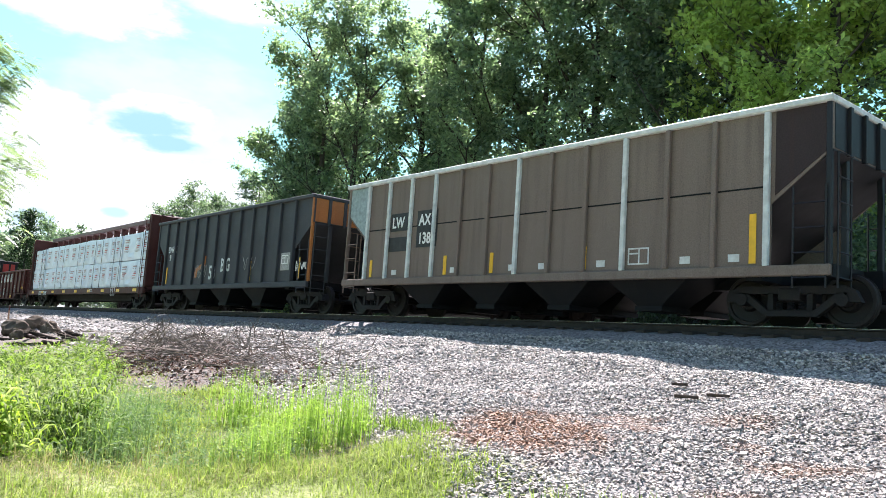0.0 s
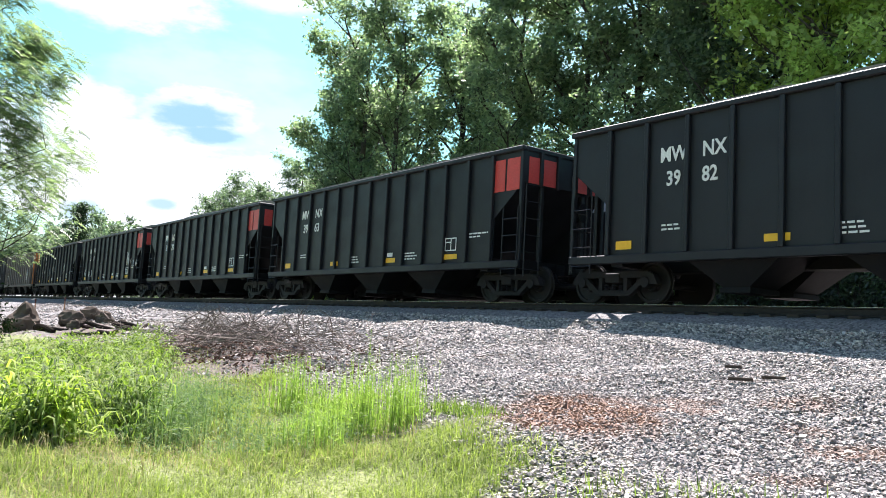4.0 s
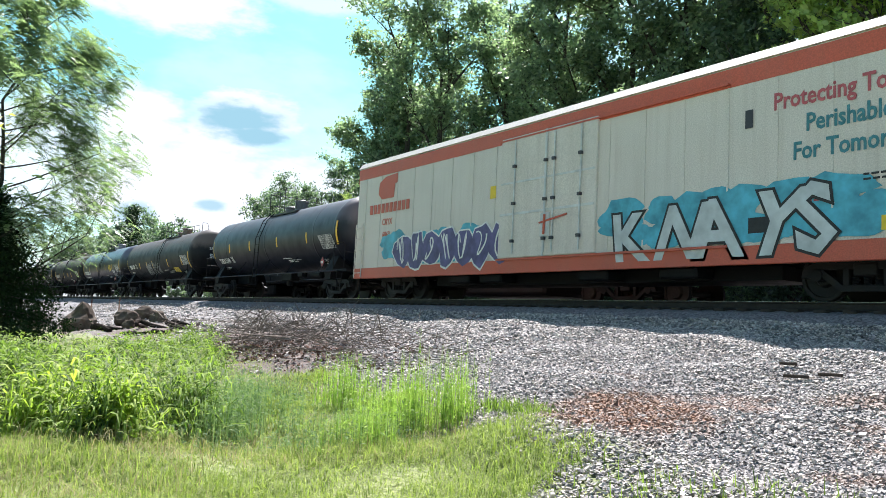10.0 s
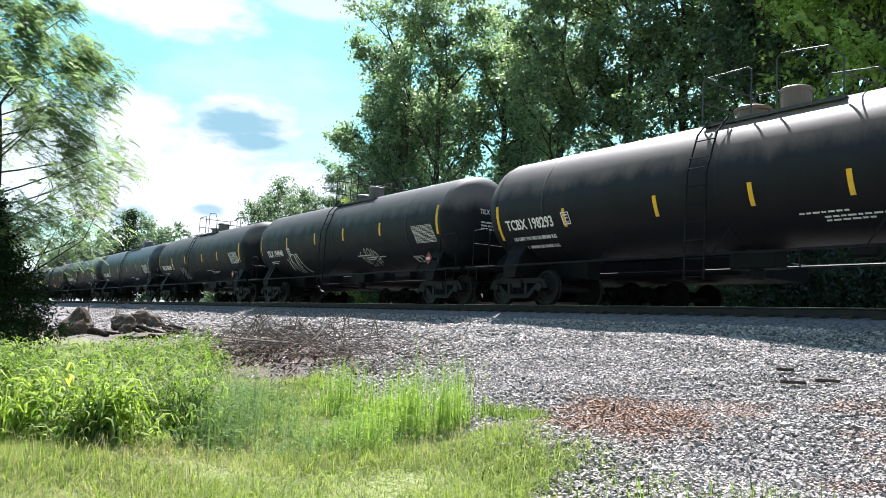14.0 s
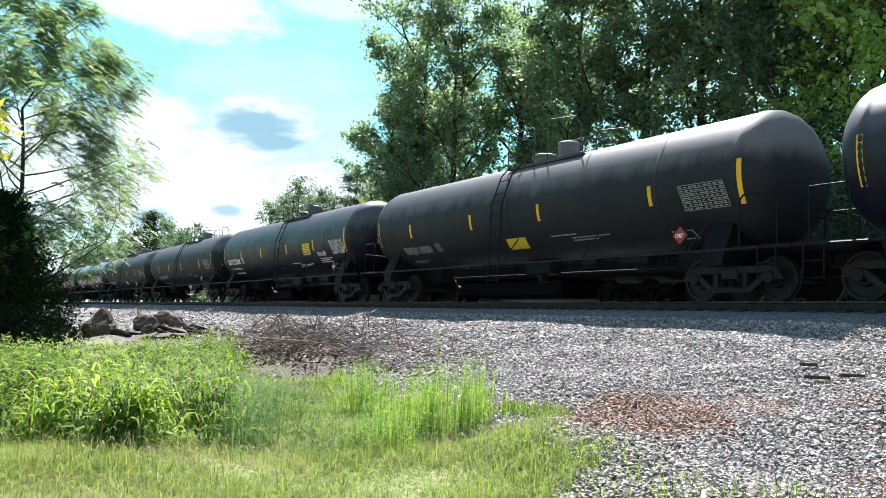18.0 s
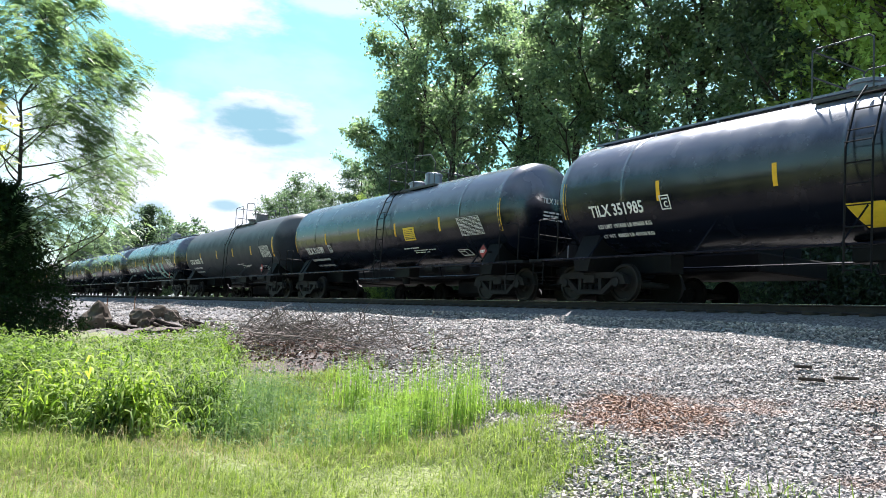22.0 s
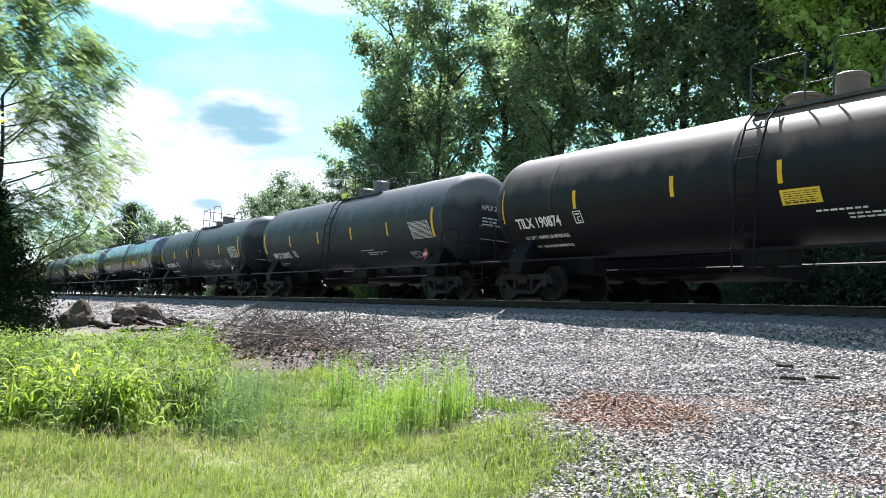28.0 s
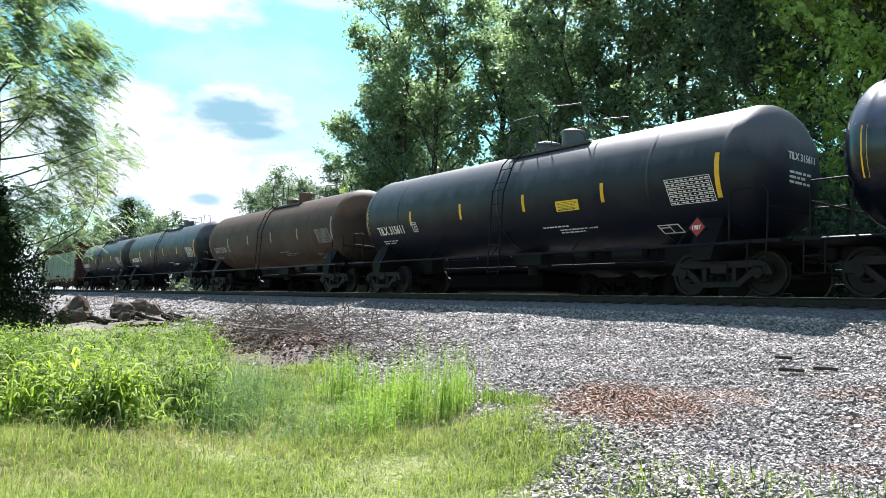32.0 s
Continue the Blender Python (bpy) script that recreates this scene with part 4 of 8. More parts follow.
def valve_box(style):
    m = Mesh()
    z = TZ + TR
    if style == 0:
        m.lathe_z([(z - 0.1, 0.3), (z + 0.36, 0.3), (z + 0.36, 0.32), (z + 0.43, 0.32), (z + 0.46, 0.28), (z + 0.47, 0.03)], 0, 0, 22)
    else:
        m.box(-0.3, 0.3, -0.3, 0.3, z - 0.1, z + 0.5, 0.03)
        m.lathe_z([(z + 0.5, 0.1), (z + 0.62, 0.1), (z + 0.64, 0.02)], 0, 0, 10)
    return m


HEAD_ON = Matrix(((0, 0, 1, 0), (1, 0, 0, 0), (0, 1, 0, 0), (0, 0, 0, 1)))


def head_lines():
    """Three short stencilled lines on the end of the tank."""
    m = Mesh()
    for k in range(3):
        y = 0.0
        for ww in (0.16, 0.22, 0.1, 0.14)[k % 2:]:
            m.box(0, 0.004, y, y + ww, -k * 0.1, -k * 0.1 + 0.05)
            y += ww + 0.04
    return m


def class_box(car, p, tilt, material):
    """A small stencilled square with the letter of the size class."""
    m, w, h, t = Mesh(), 0.27, 0.33, 0.025
    m.box(0, w, -0.005, 0, 0, t).box(0, w, -0.005, 0, h - t, h).box(0, t, -0.005, 0, t, h - t).box(w - t, w, -0.005, 0, t, h - t)
    m.box(0.06, w - 0.06, -0.005, 0, 0.23, 0.265)
    ob = part("class_box", m, material, car, key="classbox", at=Matrix.Translation(p) @ Matrix.Rotation(tilt, 4, "X"))
    lettering(ob, "C", 0.085, 0.05, 0.2, -0.002, material, 0, "class_letter", 0.85)


def notice_plate(car, x, w, z0, z1, skew):
    """A yellow notice wrapped on the shell, with unreadable dark lines; a skewed one leans."""
    def bend(m):
        for k, (px, py, pz) in enumerate(m.v):
            m.v[k] = (px + skew * (pz - z0), py, pz)
        return m
    b = part("notice_plate", bend(tank_patch(0, w, z0, z1, 6, 0.01)), YELLOW_SIGN, car, "yellow notice plate with dark lines" if not skew else "slanted yellow notice plate", at=(x, 0, 0))
    if skew:
        return
    rows, hh = Mesh(), z1 - z0
    for k in range(6):
        z, px, rng = z0 + hh * (0.1 + 0.14 * k), 0.06, random.Random(k)
        while px < w - 0.12:
            ww = rng.uniform(0.05, 0.14)
            t = tank_patch(px, min(px + ww, w - 0.05), z, z + hh * (0.045 if k else 0.09), 1, 0.014)
            rows.add(t.v, t.f)
            px += ww + 0.025
    tagged(part("notice_print", rows, DARK_INK, b), "small dark print", kind="stuff")


def spray_text(car, text, x, z, size, material, lift, fat, squeeze=0.9, name="spray_letter"):
    """Fat sprayed letters that follow the round of the shell."""
    cu = bpy.data.curves.new(name, "FONT")
    cu.body, cu.size, cu.extrude, cu.resolution_u, cu.offset = text, size, 0.002, 3, fat
    tmp = bpy.data.objects.new("tmp", cu)
    scene.collection.objects.link(tmp)
    me = bpy.data.meshes.new_from_object(tmp.evaluated_get(bpy.context.evaluated_depsgraph_get()))
    bpy.data.objects.remove(tmp)
    bpy.data.curves.remove(cu)
    for v in me.vertices:
        p, _ = tank_point(x + v.co.x * squeeze, z + v.co.y, lift + v.co.z)
        v.co = p
    me.materials.clear()
    me.materials.append(material)
    ob = new(name, me)
    ob.parent = car
    return ob


def tank_car(s_left, s_next_left, skin, mark="", style=0, stripes="yellow", label="", name="tank_car", panel=True, signs=(), walkway=False, diamond=None, scrawl=(), letter=None, extra=None, gap=1.25, tall=None, short=None, sz=2.37, lad=None, deck=0.55, mk=None, pan=None, load=None, dia=None):
    """A tank car: welded shell on trucks, top platform, ladders, sill pipes, stripes and stencils.

    Places along the car (tall, short, lad, mk, pan, dia, signs, scrawl) are metres from the left end of the shell."""
    pitch = min(18.2, s_next_left - s_left)
    L = pitch - gap
    cx = s_left - 0.3 + L / 2
    car = thing(name, label, "tank car", (cx, TRACK_Y, 0), "freight train")
    car["x0"] = cx
    TRAIN.append(car)
    h = L / 2
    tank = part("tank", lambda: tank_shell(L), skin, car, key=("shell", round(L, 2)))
    # underframe
    for q in (-1, 1):
        turned = Matrix.Translation((q * h, 0, 0)) @ (Matrix.Identity(4) if q > 0 else Matrix.Rotation(math.pi, 4, "Z"))
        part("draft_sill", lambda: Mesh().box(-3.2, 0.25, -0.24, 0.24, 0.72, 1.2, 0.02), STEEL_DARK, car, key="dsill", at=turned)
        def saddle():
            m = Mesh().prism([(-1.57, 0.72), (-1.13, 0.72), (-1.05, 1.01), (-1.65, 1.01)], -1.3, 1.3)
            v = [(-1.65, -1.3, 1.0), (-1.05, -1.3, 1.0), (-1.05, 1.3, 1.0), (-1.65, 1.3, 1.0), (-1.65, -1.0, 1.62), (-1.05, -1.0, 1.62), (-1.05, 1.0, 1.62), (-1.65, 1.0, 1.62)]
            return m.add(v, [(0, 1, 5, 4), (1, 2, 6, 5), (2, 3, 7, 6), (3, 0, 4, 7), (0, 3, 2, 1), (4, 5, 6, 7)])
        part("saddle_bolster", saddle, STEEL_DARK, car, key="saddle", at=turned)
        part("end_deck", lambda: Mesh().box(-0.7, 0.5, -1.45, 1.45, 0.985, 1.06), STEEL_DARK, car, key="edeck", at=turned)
    # long sill pipe with struts, both sides
    for s in (-1, 1):
        p = Mesh()
        p.bar((-h + 0.1, s * 1.52, 1.0), (h - 0.1, s * 1.52, 1.0), 0.028, 6)
        for k in range(5):
            x = -h + 1.8 + (L - 3.6) * k / 4
            p.bar((x, s * 1.52, 1.0), (x + 0.28, s * 1.16, 1.72), 0.018, 5)
        part("sill_pipe", p, skin, car)
    part("outlet_valve", lambda: Mesh().lathe_z([(0.6, 0.13), (1.0, 0.17), (1.3, 0.28)], 0.0, 0.0, 14), STEEL_DARK, car, key="outlet")
    part("valve_skid", lambda: Mesh().box(-0.55, 0.55, -0.22, 0.22, 0.82, 1.2, 0.03), STEEL_DARK, car, key="skid")
    part("air_reservoir", lambda: Mesh().lathe_x([(3.6, 0.03), (3.65, 0.15), (4.6, 0.15), (4.65, 0.03)], -0.55, 1.0, 14), STEEL_DARK, car, key="reservoir")
    part("brake_cylinder", lambda: Mesh().lathe_x([(2.3, 0.04), (2.33, 0.13), (2.8, 0.13), (2.83, 0.04)], -0.55, 1.02, 12), STEEL_DARK, car, key="brakecyl")
    # top fittings
    kx = L / 16.4
    lad = 8.4 * kx if lad is None else lad
    mid = -h + lad + deck
    x0, x1 = -0.95, 2.15
    if style == 1:
        x0, x1 = -1.2, 1.6
    for s in (-1, 1):
        part("platform", lambda: platform_shape(x0, x1, s), GRATE if style == 0 else skin, car, key=("plat", style, s), at=(mid, 0, 0))
    for k, run in enumerate(platform_rails(x0, x1, style)):
        part("platform_rail", lambda: Mesh().pipe(run, 0.018), RAILING, car, key=("prail", style, k), at=(mid, 0, 0))
    part("manway", lambda: manway(style), skin, car, key="manway", at=(mid + (x0 + x1) / 2 - 0.95, 0, 0))
    part("valve_housing", lambda: valve_box(style), skin, car, key=("valve", style), at=(mid + (x0 + x1) / 2 + 0.05, 0, 0))
    if walkway:
        m = Mesh().box(-h + 0.7, h - 0.7, -0.32, 0.32, TZ + TR + 0.04, TZ + TR + 0.09)
        for k in range(9):
            x = -h + 0.9 + (L - 1.8) * k / 8
            m.box(x - 0.03, x + 0.03, -0.3, 0.3, TZ + TR - 0.04, TZ + TR + 0.04)
        part("top_walkway", m, skin, car)
        for y in (-0.3, 0.3):
            part("walkway_rail", lambda: Mesh().pipe([(-0.45, 0, 0.08), (-0.45, 0, 0.5), (-0.38, 0, 0.58), (0.12, 0, 0.58), (0.2, 0, 0.5), (0.2, 0, 0.08)], 0.016), RAILING, car, key="wrail", at=(-h + 1.2, y, TZ + TR))
    # side ladder to the platform
    rungs = Mesh()
    for x in (-0.24, 0.24):
        rungs.pipe([(x, -1.6, 0.5), (x, -1.56, 2.7), (x, -1.25, 3.55), (x, -0.9, TZ + TR - 0.12)], 0.02)
    z = 0.55
    while z < 2.8:
        rungs.bar((-0.24, -1.6, z), (0.24, -1.6, z), 0.014, 5)
        z += 0.37
    for a, b in ((-1.5, 3.0), (-1.32, 3.4), (-1.08, 3.75)):
        rungs.bar((-0.24, a, b), (0.24, a, b), 0.014, 5)
    part("side_ladder", rungs, STEEL_DARK, car, at=(-h + lad, 0, 0), key="tlad")
    # end handrails and steps
    for q in (-1, 1):
        def hoop():
            m = Mesh()
            for s in (-1, 1):
                m.pipe([(-0.25, s * 1.45, 1.05), (-0.25, s * 1.45, 1.95), (-0.16, s * 1.45, 2.06), (0.5, s * 1.45, 2.06), (0.55, s * 1.4, 1.95), (0.55, s * 1.4, 1.05)], 0.02)
                m.pipe([(0.2, s * 1.5, 1.0), (0.2, s * 1.5, 0.4), (0.6, s * 1.5, 0.4), (0.6, s * 1.5, 1.0)], 0.016)
                m.bar((0.2, s * 1.5, 0.7), (0.6, s * 1.5, 0.7), 0.014)
            m.pipe([(0.55, -1.4, 1.7), (0.55, 1.4, 1.7)], 0.018)
            return m
        part("end_handrail", hoop, STEEL_DARK, car, key="hoop", at=Matrix.Translation((q * (h - 0.35), 0, 0)) @ (Matrix.Identity(4) if q > 0 else Matrix.Rotation(math.pi, 4, "Z")))
        coupler(car, q * (h - 0.05), q)
        truck(car, q * (h - (1.1 if q > 0 else 1.4)))
    # stripes: tall ones at the ends, short ones between
    col = {"yellow": YELLOW, "white": FAINT_LETTER, "none": None}[stripes]
    if col:
        for x in tall or (0.75, L - 0.95):
            part("reflective_stripe", lambda: tank_patch(-0.055, 0.055, sz - 0.4, sz + 0.5, 6), col, car, "tall reflective stripe", key=("tall", sz), at=(-h + x, 0, 0))
        for x in short or (3.6 * kx, 6.4 * kx, 9.3 * kx, 12.2 * kx):
            part("reflective_stripe", lambda: tank_patch(-0.05, 0.05, sz - 0.22, sz + 0.22), col, car, key=("short", sz), at=(-h + x, 0, 0))
    lm = letter or WHITE_LETTER
    if mark:
        mx, mz = mk or ((1.5, 1.72) if skin is GREY_TANK else (1.4, 1.95))
        p, tilt = tank_point(-h + mx, mz, 0.01)
        lettering(car, mark, p[0], p[2], 0.4, p[1], lm, tilt, "reporting_mark", 0.8)
        end = mx + 0.185 * len(mark) + 0.18
        if load:
            for k, line in enumerate(load):
                p, tilt = tank_point(-h + mx + 0.12, mz - 0.27 - 0.2 * k, 0.01)
                tagged(lettering(car, line, p[0], p[2], 0.15, p[1], lm, tilt, "load_limit", 0.9), "small stencilled lines", kind="stuff")
        else:
            p, tilt = tank_point(-h + mx + 0.1, mz - 0.22, 0.01)
            mark_bars(car, (6, 5), p[0], p[2], p[1], lm, tilt)
        p, tilt = tank_point(-h + end, mz, 0.01)
        class_box(car, p, tilt, lm)
        if lm is WHITE_LETTER:
            lettering(car, mark, h + 0.004, 2.78, 0.21, -0.45, lm, 0, "head_mark", 0.85, 0.0, HEAD_ON)
            tagged(part("head_stencil", lambda: head_lines(), lm, car, key="headlines", at=(h + 0.004, -0.4, 2.5)), "small stencilled lines", kind="stuff")
    p, tilt = tank_point(h - 3.2, 1.62, 0.01)
    mark_bars(car, (9, 6), h - 5.9, p[2], p[1], lm, tilt)
    p, tilt = tank_point(0, 1.7, 0.01)
    mark_bars(car, (7,), 1.6, p[2], p[1], lm, tilt)
    if panel:
        pan = L - 2.2 if pan is None else pan
        p, tilt = tank_point(-h + pan, 1.92, 0.008)
        m = Mesh()
        for k in range(7):
            z = k * 0.082
            m.box(0, 1.15, -0.004, 0, z, z + 0.012)
            for j in range(9):
                ww = random.Random(k * 31 + j).uniform(0.05, 0.11)
                m.box(0.03 + j * 0.125, 0.03 + j * 0.125 + ww, -0.004, 0, z + 0.03, z + 0.055)
        m.box(0, 0.012, -0.004, 0, 0, 0.574).box(1.14, 1.152, -0.004, 0, 0, 0.574).box(0, 1.152, -0.004, 0, 0.574, 0.586)
        part("data_panel", m, lm, car, "white stencilled data table", at=Matrix.Translation(p) @ Matrix.Rotation(tilt, 4, "X"), key=("panel", lm.name))
        p, tilt = tank_point(-h + pan - 0.6, 1.4, 0.01)
        frame_mark(car, p[0], p[2], 0.58, 0.32, p[1], lm, tilt)
    for u0, u1, z0, z1, skew in signs:
        notice_plate(car, -h + u0, u1 - u0, z0, z1, skew)
    if diamond:
        p, tilt = (-h + (L - 1.3 if dia is None else dia), -1.52, 1.36), 0.0
        part("placard_holder", lambda: Mesh().box(-0.17, 0.17, 0.0, 0.02, -0.17, 0.17).box(-0.02, 0.02, 0.02, 0.3, -0.02, 0.02), STEEL_DARK, car, key="holder", at=Matrix.Translation(p) @ Matrix.Rotation(math.pi / 4, 4, "Y"))
        m = Mesh().box(-0.135, 0.135, -0.008, 0, -0.135, 0.135)
        pl = part("placard", m, PLACARD_RED, car, "red diamond hazard placard", at=Matrix.Translation(p) @ Matrix.Rotation(tilt, 4, "X") @ Matrix.Rotation(math.pi / 4, 4, "Y"))
        lettering(car, diamond, p[0] - 0.13, p[2] - 0.05, 0.13, p[1] - 0.012, WHITE_LETTER, tilt, "placard_number")
    for seed, sx, sz_, sl, sh, st, smat in scrawl:
        m = squiggle(seed, sl, sh, st, 0.02)
        for k, (px, py, pz) in enumerate(m.v):
            p, _ = tank_point(px, sz_ + pz, 0.008 - py)
            m.v[k] = p
        part("spray_scrawl", m, smat, car, at=(-h + sx, 0, 0))
    if extra:
        extra(car, h)
    return car


# ---- the passing train, from its head to its tail ----
def marks(text1, text2, x1=1.3, z1=2.45, size=0.36, gap=0.62, mat_l=None, split=None):
    def put(car, h, w):
        y = -(w + 0.012)
        lettering(car, text1, -h + x1, z1, size, y, mat_l, 0, "reporting_mark")
        if text2:
            lettering(car, text2, -h + x1 + 0.1, z1 - gap, size, y, mat_l, 0, "reporting_mark")
    return put


def black_mark(text1, text2):
    """White marks on split panels with yellow reflective plates low on the side."""
    def put(car, h, w):
        y = -(w + 0.012)
        lettering(car, text1[:2], -h + 2.42, 2.88, 0.42, y, None, 0, "reporting_mark")
        lettering(car, text1[2:], -h + 3.42, 2.88, 0.42, y, None, 0, "reporting_mark")
        lettering(car, text2[:2], -h + 2.58, 2.38, 0.42, y, None, 0, "reporting_mark")
        lettering(car, text2[2:], -h + 3.42, 2.38, 0.42, y, None, 0, "reporting_mark")
        for x, ww, hh in ((1.32, 0.42, 0.18), (4.75, 0.5, 0.14), (8.2, 0.5, 0.14), (11.1, 0.6, 0.14), (13.2, 0.62, 0.22)):
            if x < 2 * h - 1:
                decal(car, "reflective_plate", YELLOW, -h + x, -h + x + ww, 1.12, 1.12 + hh, y)
        decal(car, "white_plate", WHITE_LETTER, -h + 8.25, -h + 8.55, 1.3, 1.42, y)
        mark_bars(car, (3, 3), -h + 2.5, 1.55, y)
        mark_bars(car, (3, 3, 3), -h + 6.1, 1.35, y)
        mark_bars(car, (4, 4, 4), -h + 9.2, 1.35, y)
        mark_bars(car, (5, 3), -h + 12.2, 1.75, y)
        frame_mark(car, -h + 11.15, 1.35, 0.5, 0.36, y)
    return put


def red_panels(q, then):
    def put(car, h, w):
        y = -(w + 0.012)
        for k in range(2):
            x0, x1 = sorted((q * (h - 0.12 - 0.55 * k), q * (h - 0.12 - 0.55 * k - 0.48)))
            decal(car, "red_panel", PANEL_RED, x0, x1, 2.78, 3.6, y, "bright red corner panel")
        for y0, y1 in ((-1.3, -0.95), (-0.82, -0.36), (0.36, 0.82), (0.95, 1.3)):
            part("red_panel", Mesh().box(*sorted((q * (h + 0.001), q * (h + 0.012))), y0, y1, 2.95, 3.62), PANEL_RED, car)
        then(car, h, w)
    return put


def brown_extras(car, h, w):
    y = -(w + 0.012)
    for t, x, z in (("LW", 2.3, 2.42), ("AX", 3.5, 2.42), ("138", 3.5, 1.92)):
        decal(car, "mark_patch", DARK_INK, -h + x - 0.08, -h + x + 0.78, z - 0.1, z + 0.4, y)
        lettering(car, t, -h + x, z, 0.42, y - 0.01, None, 0, "reporting_mark")
    decal(car, "painted_out_patch", DARK_INK, -h + 2.15, -h + 3.1, 1.75, 2.15, y)
    for x in (1.32, 4.62, 6.35, 9.2, 11.2):
        decal(car, "reflective_stripe", YELLOW, -h + x, -h + x + 0.12, 1.06, 1.55, y)
    decal(car, "reflective_stripe", YELLOW, -h + 13.0, -h + 13.13, 1.06, 1.95, y)
    for x in (2.4, 4.9, 7.0, 7.95, 9.6, 11.6, 12.6):
        decal(car, "white_plate", FADED_WHITE, -h + x, -h + x + 0.22, 1.1, 1.24, y)
    frame_mark(car, -h + 10.4, 1.12, 0.5, 0.34, y, FADED_WHITE)
    part("corner_patch", Mesh().prism([(-h + 0.02, 3.74), (-h + 0.98, 3.74), (-h + 0.98, 2.24), (-h + 0.02, 2.98)], -w - 0.008, -w - 0.001), CORNER_GREEN, car, "pale grey-green corner panel")
    part("dark_corner", Mesh().prism([(h - 0.02, 3.74), (h - 0.98, 3.74), (h - 0.98, 2.24), (h - 0.02, 2.98)], -w - 0.008, -w - 0.001), MAROON_HOPPER, car, "dark maroon corner panel")
    part("weld_seam", Mesh().box(-h + 1.1, h - 1.1, -w - 0.009, -w - 0.001, 2.4, 2.43), STEEL_DARK, car)


W = FADED_WHITE
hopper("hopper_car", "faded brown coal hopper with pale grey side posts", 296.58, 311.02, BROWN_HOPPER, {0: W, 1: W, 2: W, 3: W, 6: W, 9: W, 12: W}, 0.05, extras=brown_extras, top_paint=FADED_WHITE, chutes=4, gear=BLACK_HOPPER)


def second_extras(car, h, w):
    y = -(w + 0.012)
    lettering(car, "LWAX", -h + 1.3, 2.45, 0.36, y, None, 0, "reporting_mark")
    lettering(car, "9", -h + 1.5, 2.1, 0.36, y, None, 0, "reporting_mark")
    for x in (1.28, 9.2, 12.7):
        decal(car, "reflective_stripe", YELLOW, -h + x, -h + x + 0.11, 1.1, 1.8, y)
    part("spray_patch", Mesh().prism([(-h + 4.3, 1.3), (-h + 4.55, 1.3), (-h + 4.6, 1.55), (-h + 5.3, 1.75), (-h + 5.35, 2.15), (-h + 5.15, 2.15), (-h + 5.1, 1.9), (-h + 4.35, 1.65)], y - 0.004, y + 0.004), ORANGE, car, "orange sprayed arrow")
    part("spray_scrawl", squiggle(3, 1.1, 0.6, 3, 0.014), FAINT_LETTER, car, at=(-h + 4.4, y - 0.004, 1.25))
    lettering(car, "58", -h + 5.7, 1.22, 0.75, y, GRAF_SILVER, 0, "spray_letter", 0.8)
    lettering(car, "BIG", -h + 6.75, 1.5, 0.7, y, GRAF_SILVER, 0, "spray_letter", 0.75)
    part("spray_scrawl", squiggle(7, 1.0, 0.5, 3, 0.015), FAINT_LETTER, car, at=(-h + 8.6, y, 1.5))
    decal(car, "grey_patch", FAINT_LETTER, -h + 11.5, -h + 12.1, 1.4, 2.0, y + 0.004)
    frame_mark(car, -h + 11.55, 1.62, 0.45, 0.3, y - 0.004)
    part("spray_scrawl", squiggle(9, 0.8, 0.35, 4, 0.02), WHITE_LETTER, car, at=(-h + 12.55, y, 1.35))


hopper("hopper_car", "charcoal grey coal hopper with an orange end", 281.09, 294.5, GREY_HOPPER, None, 0.05, ORANGE, 12, second_extras)


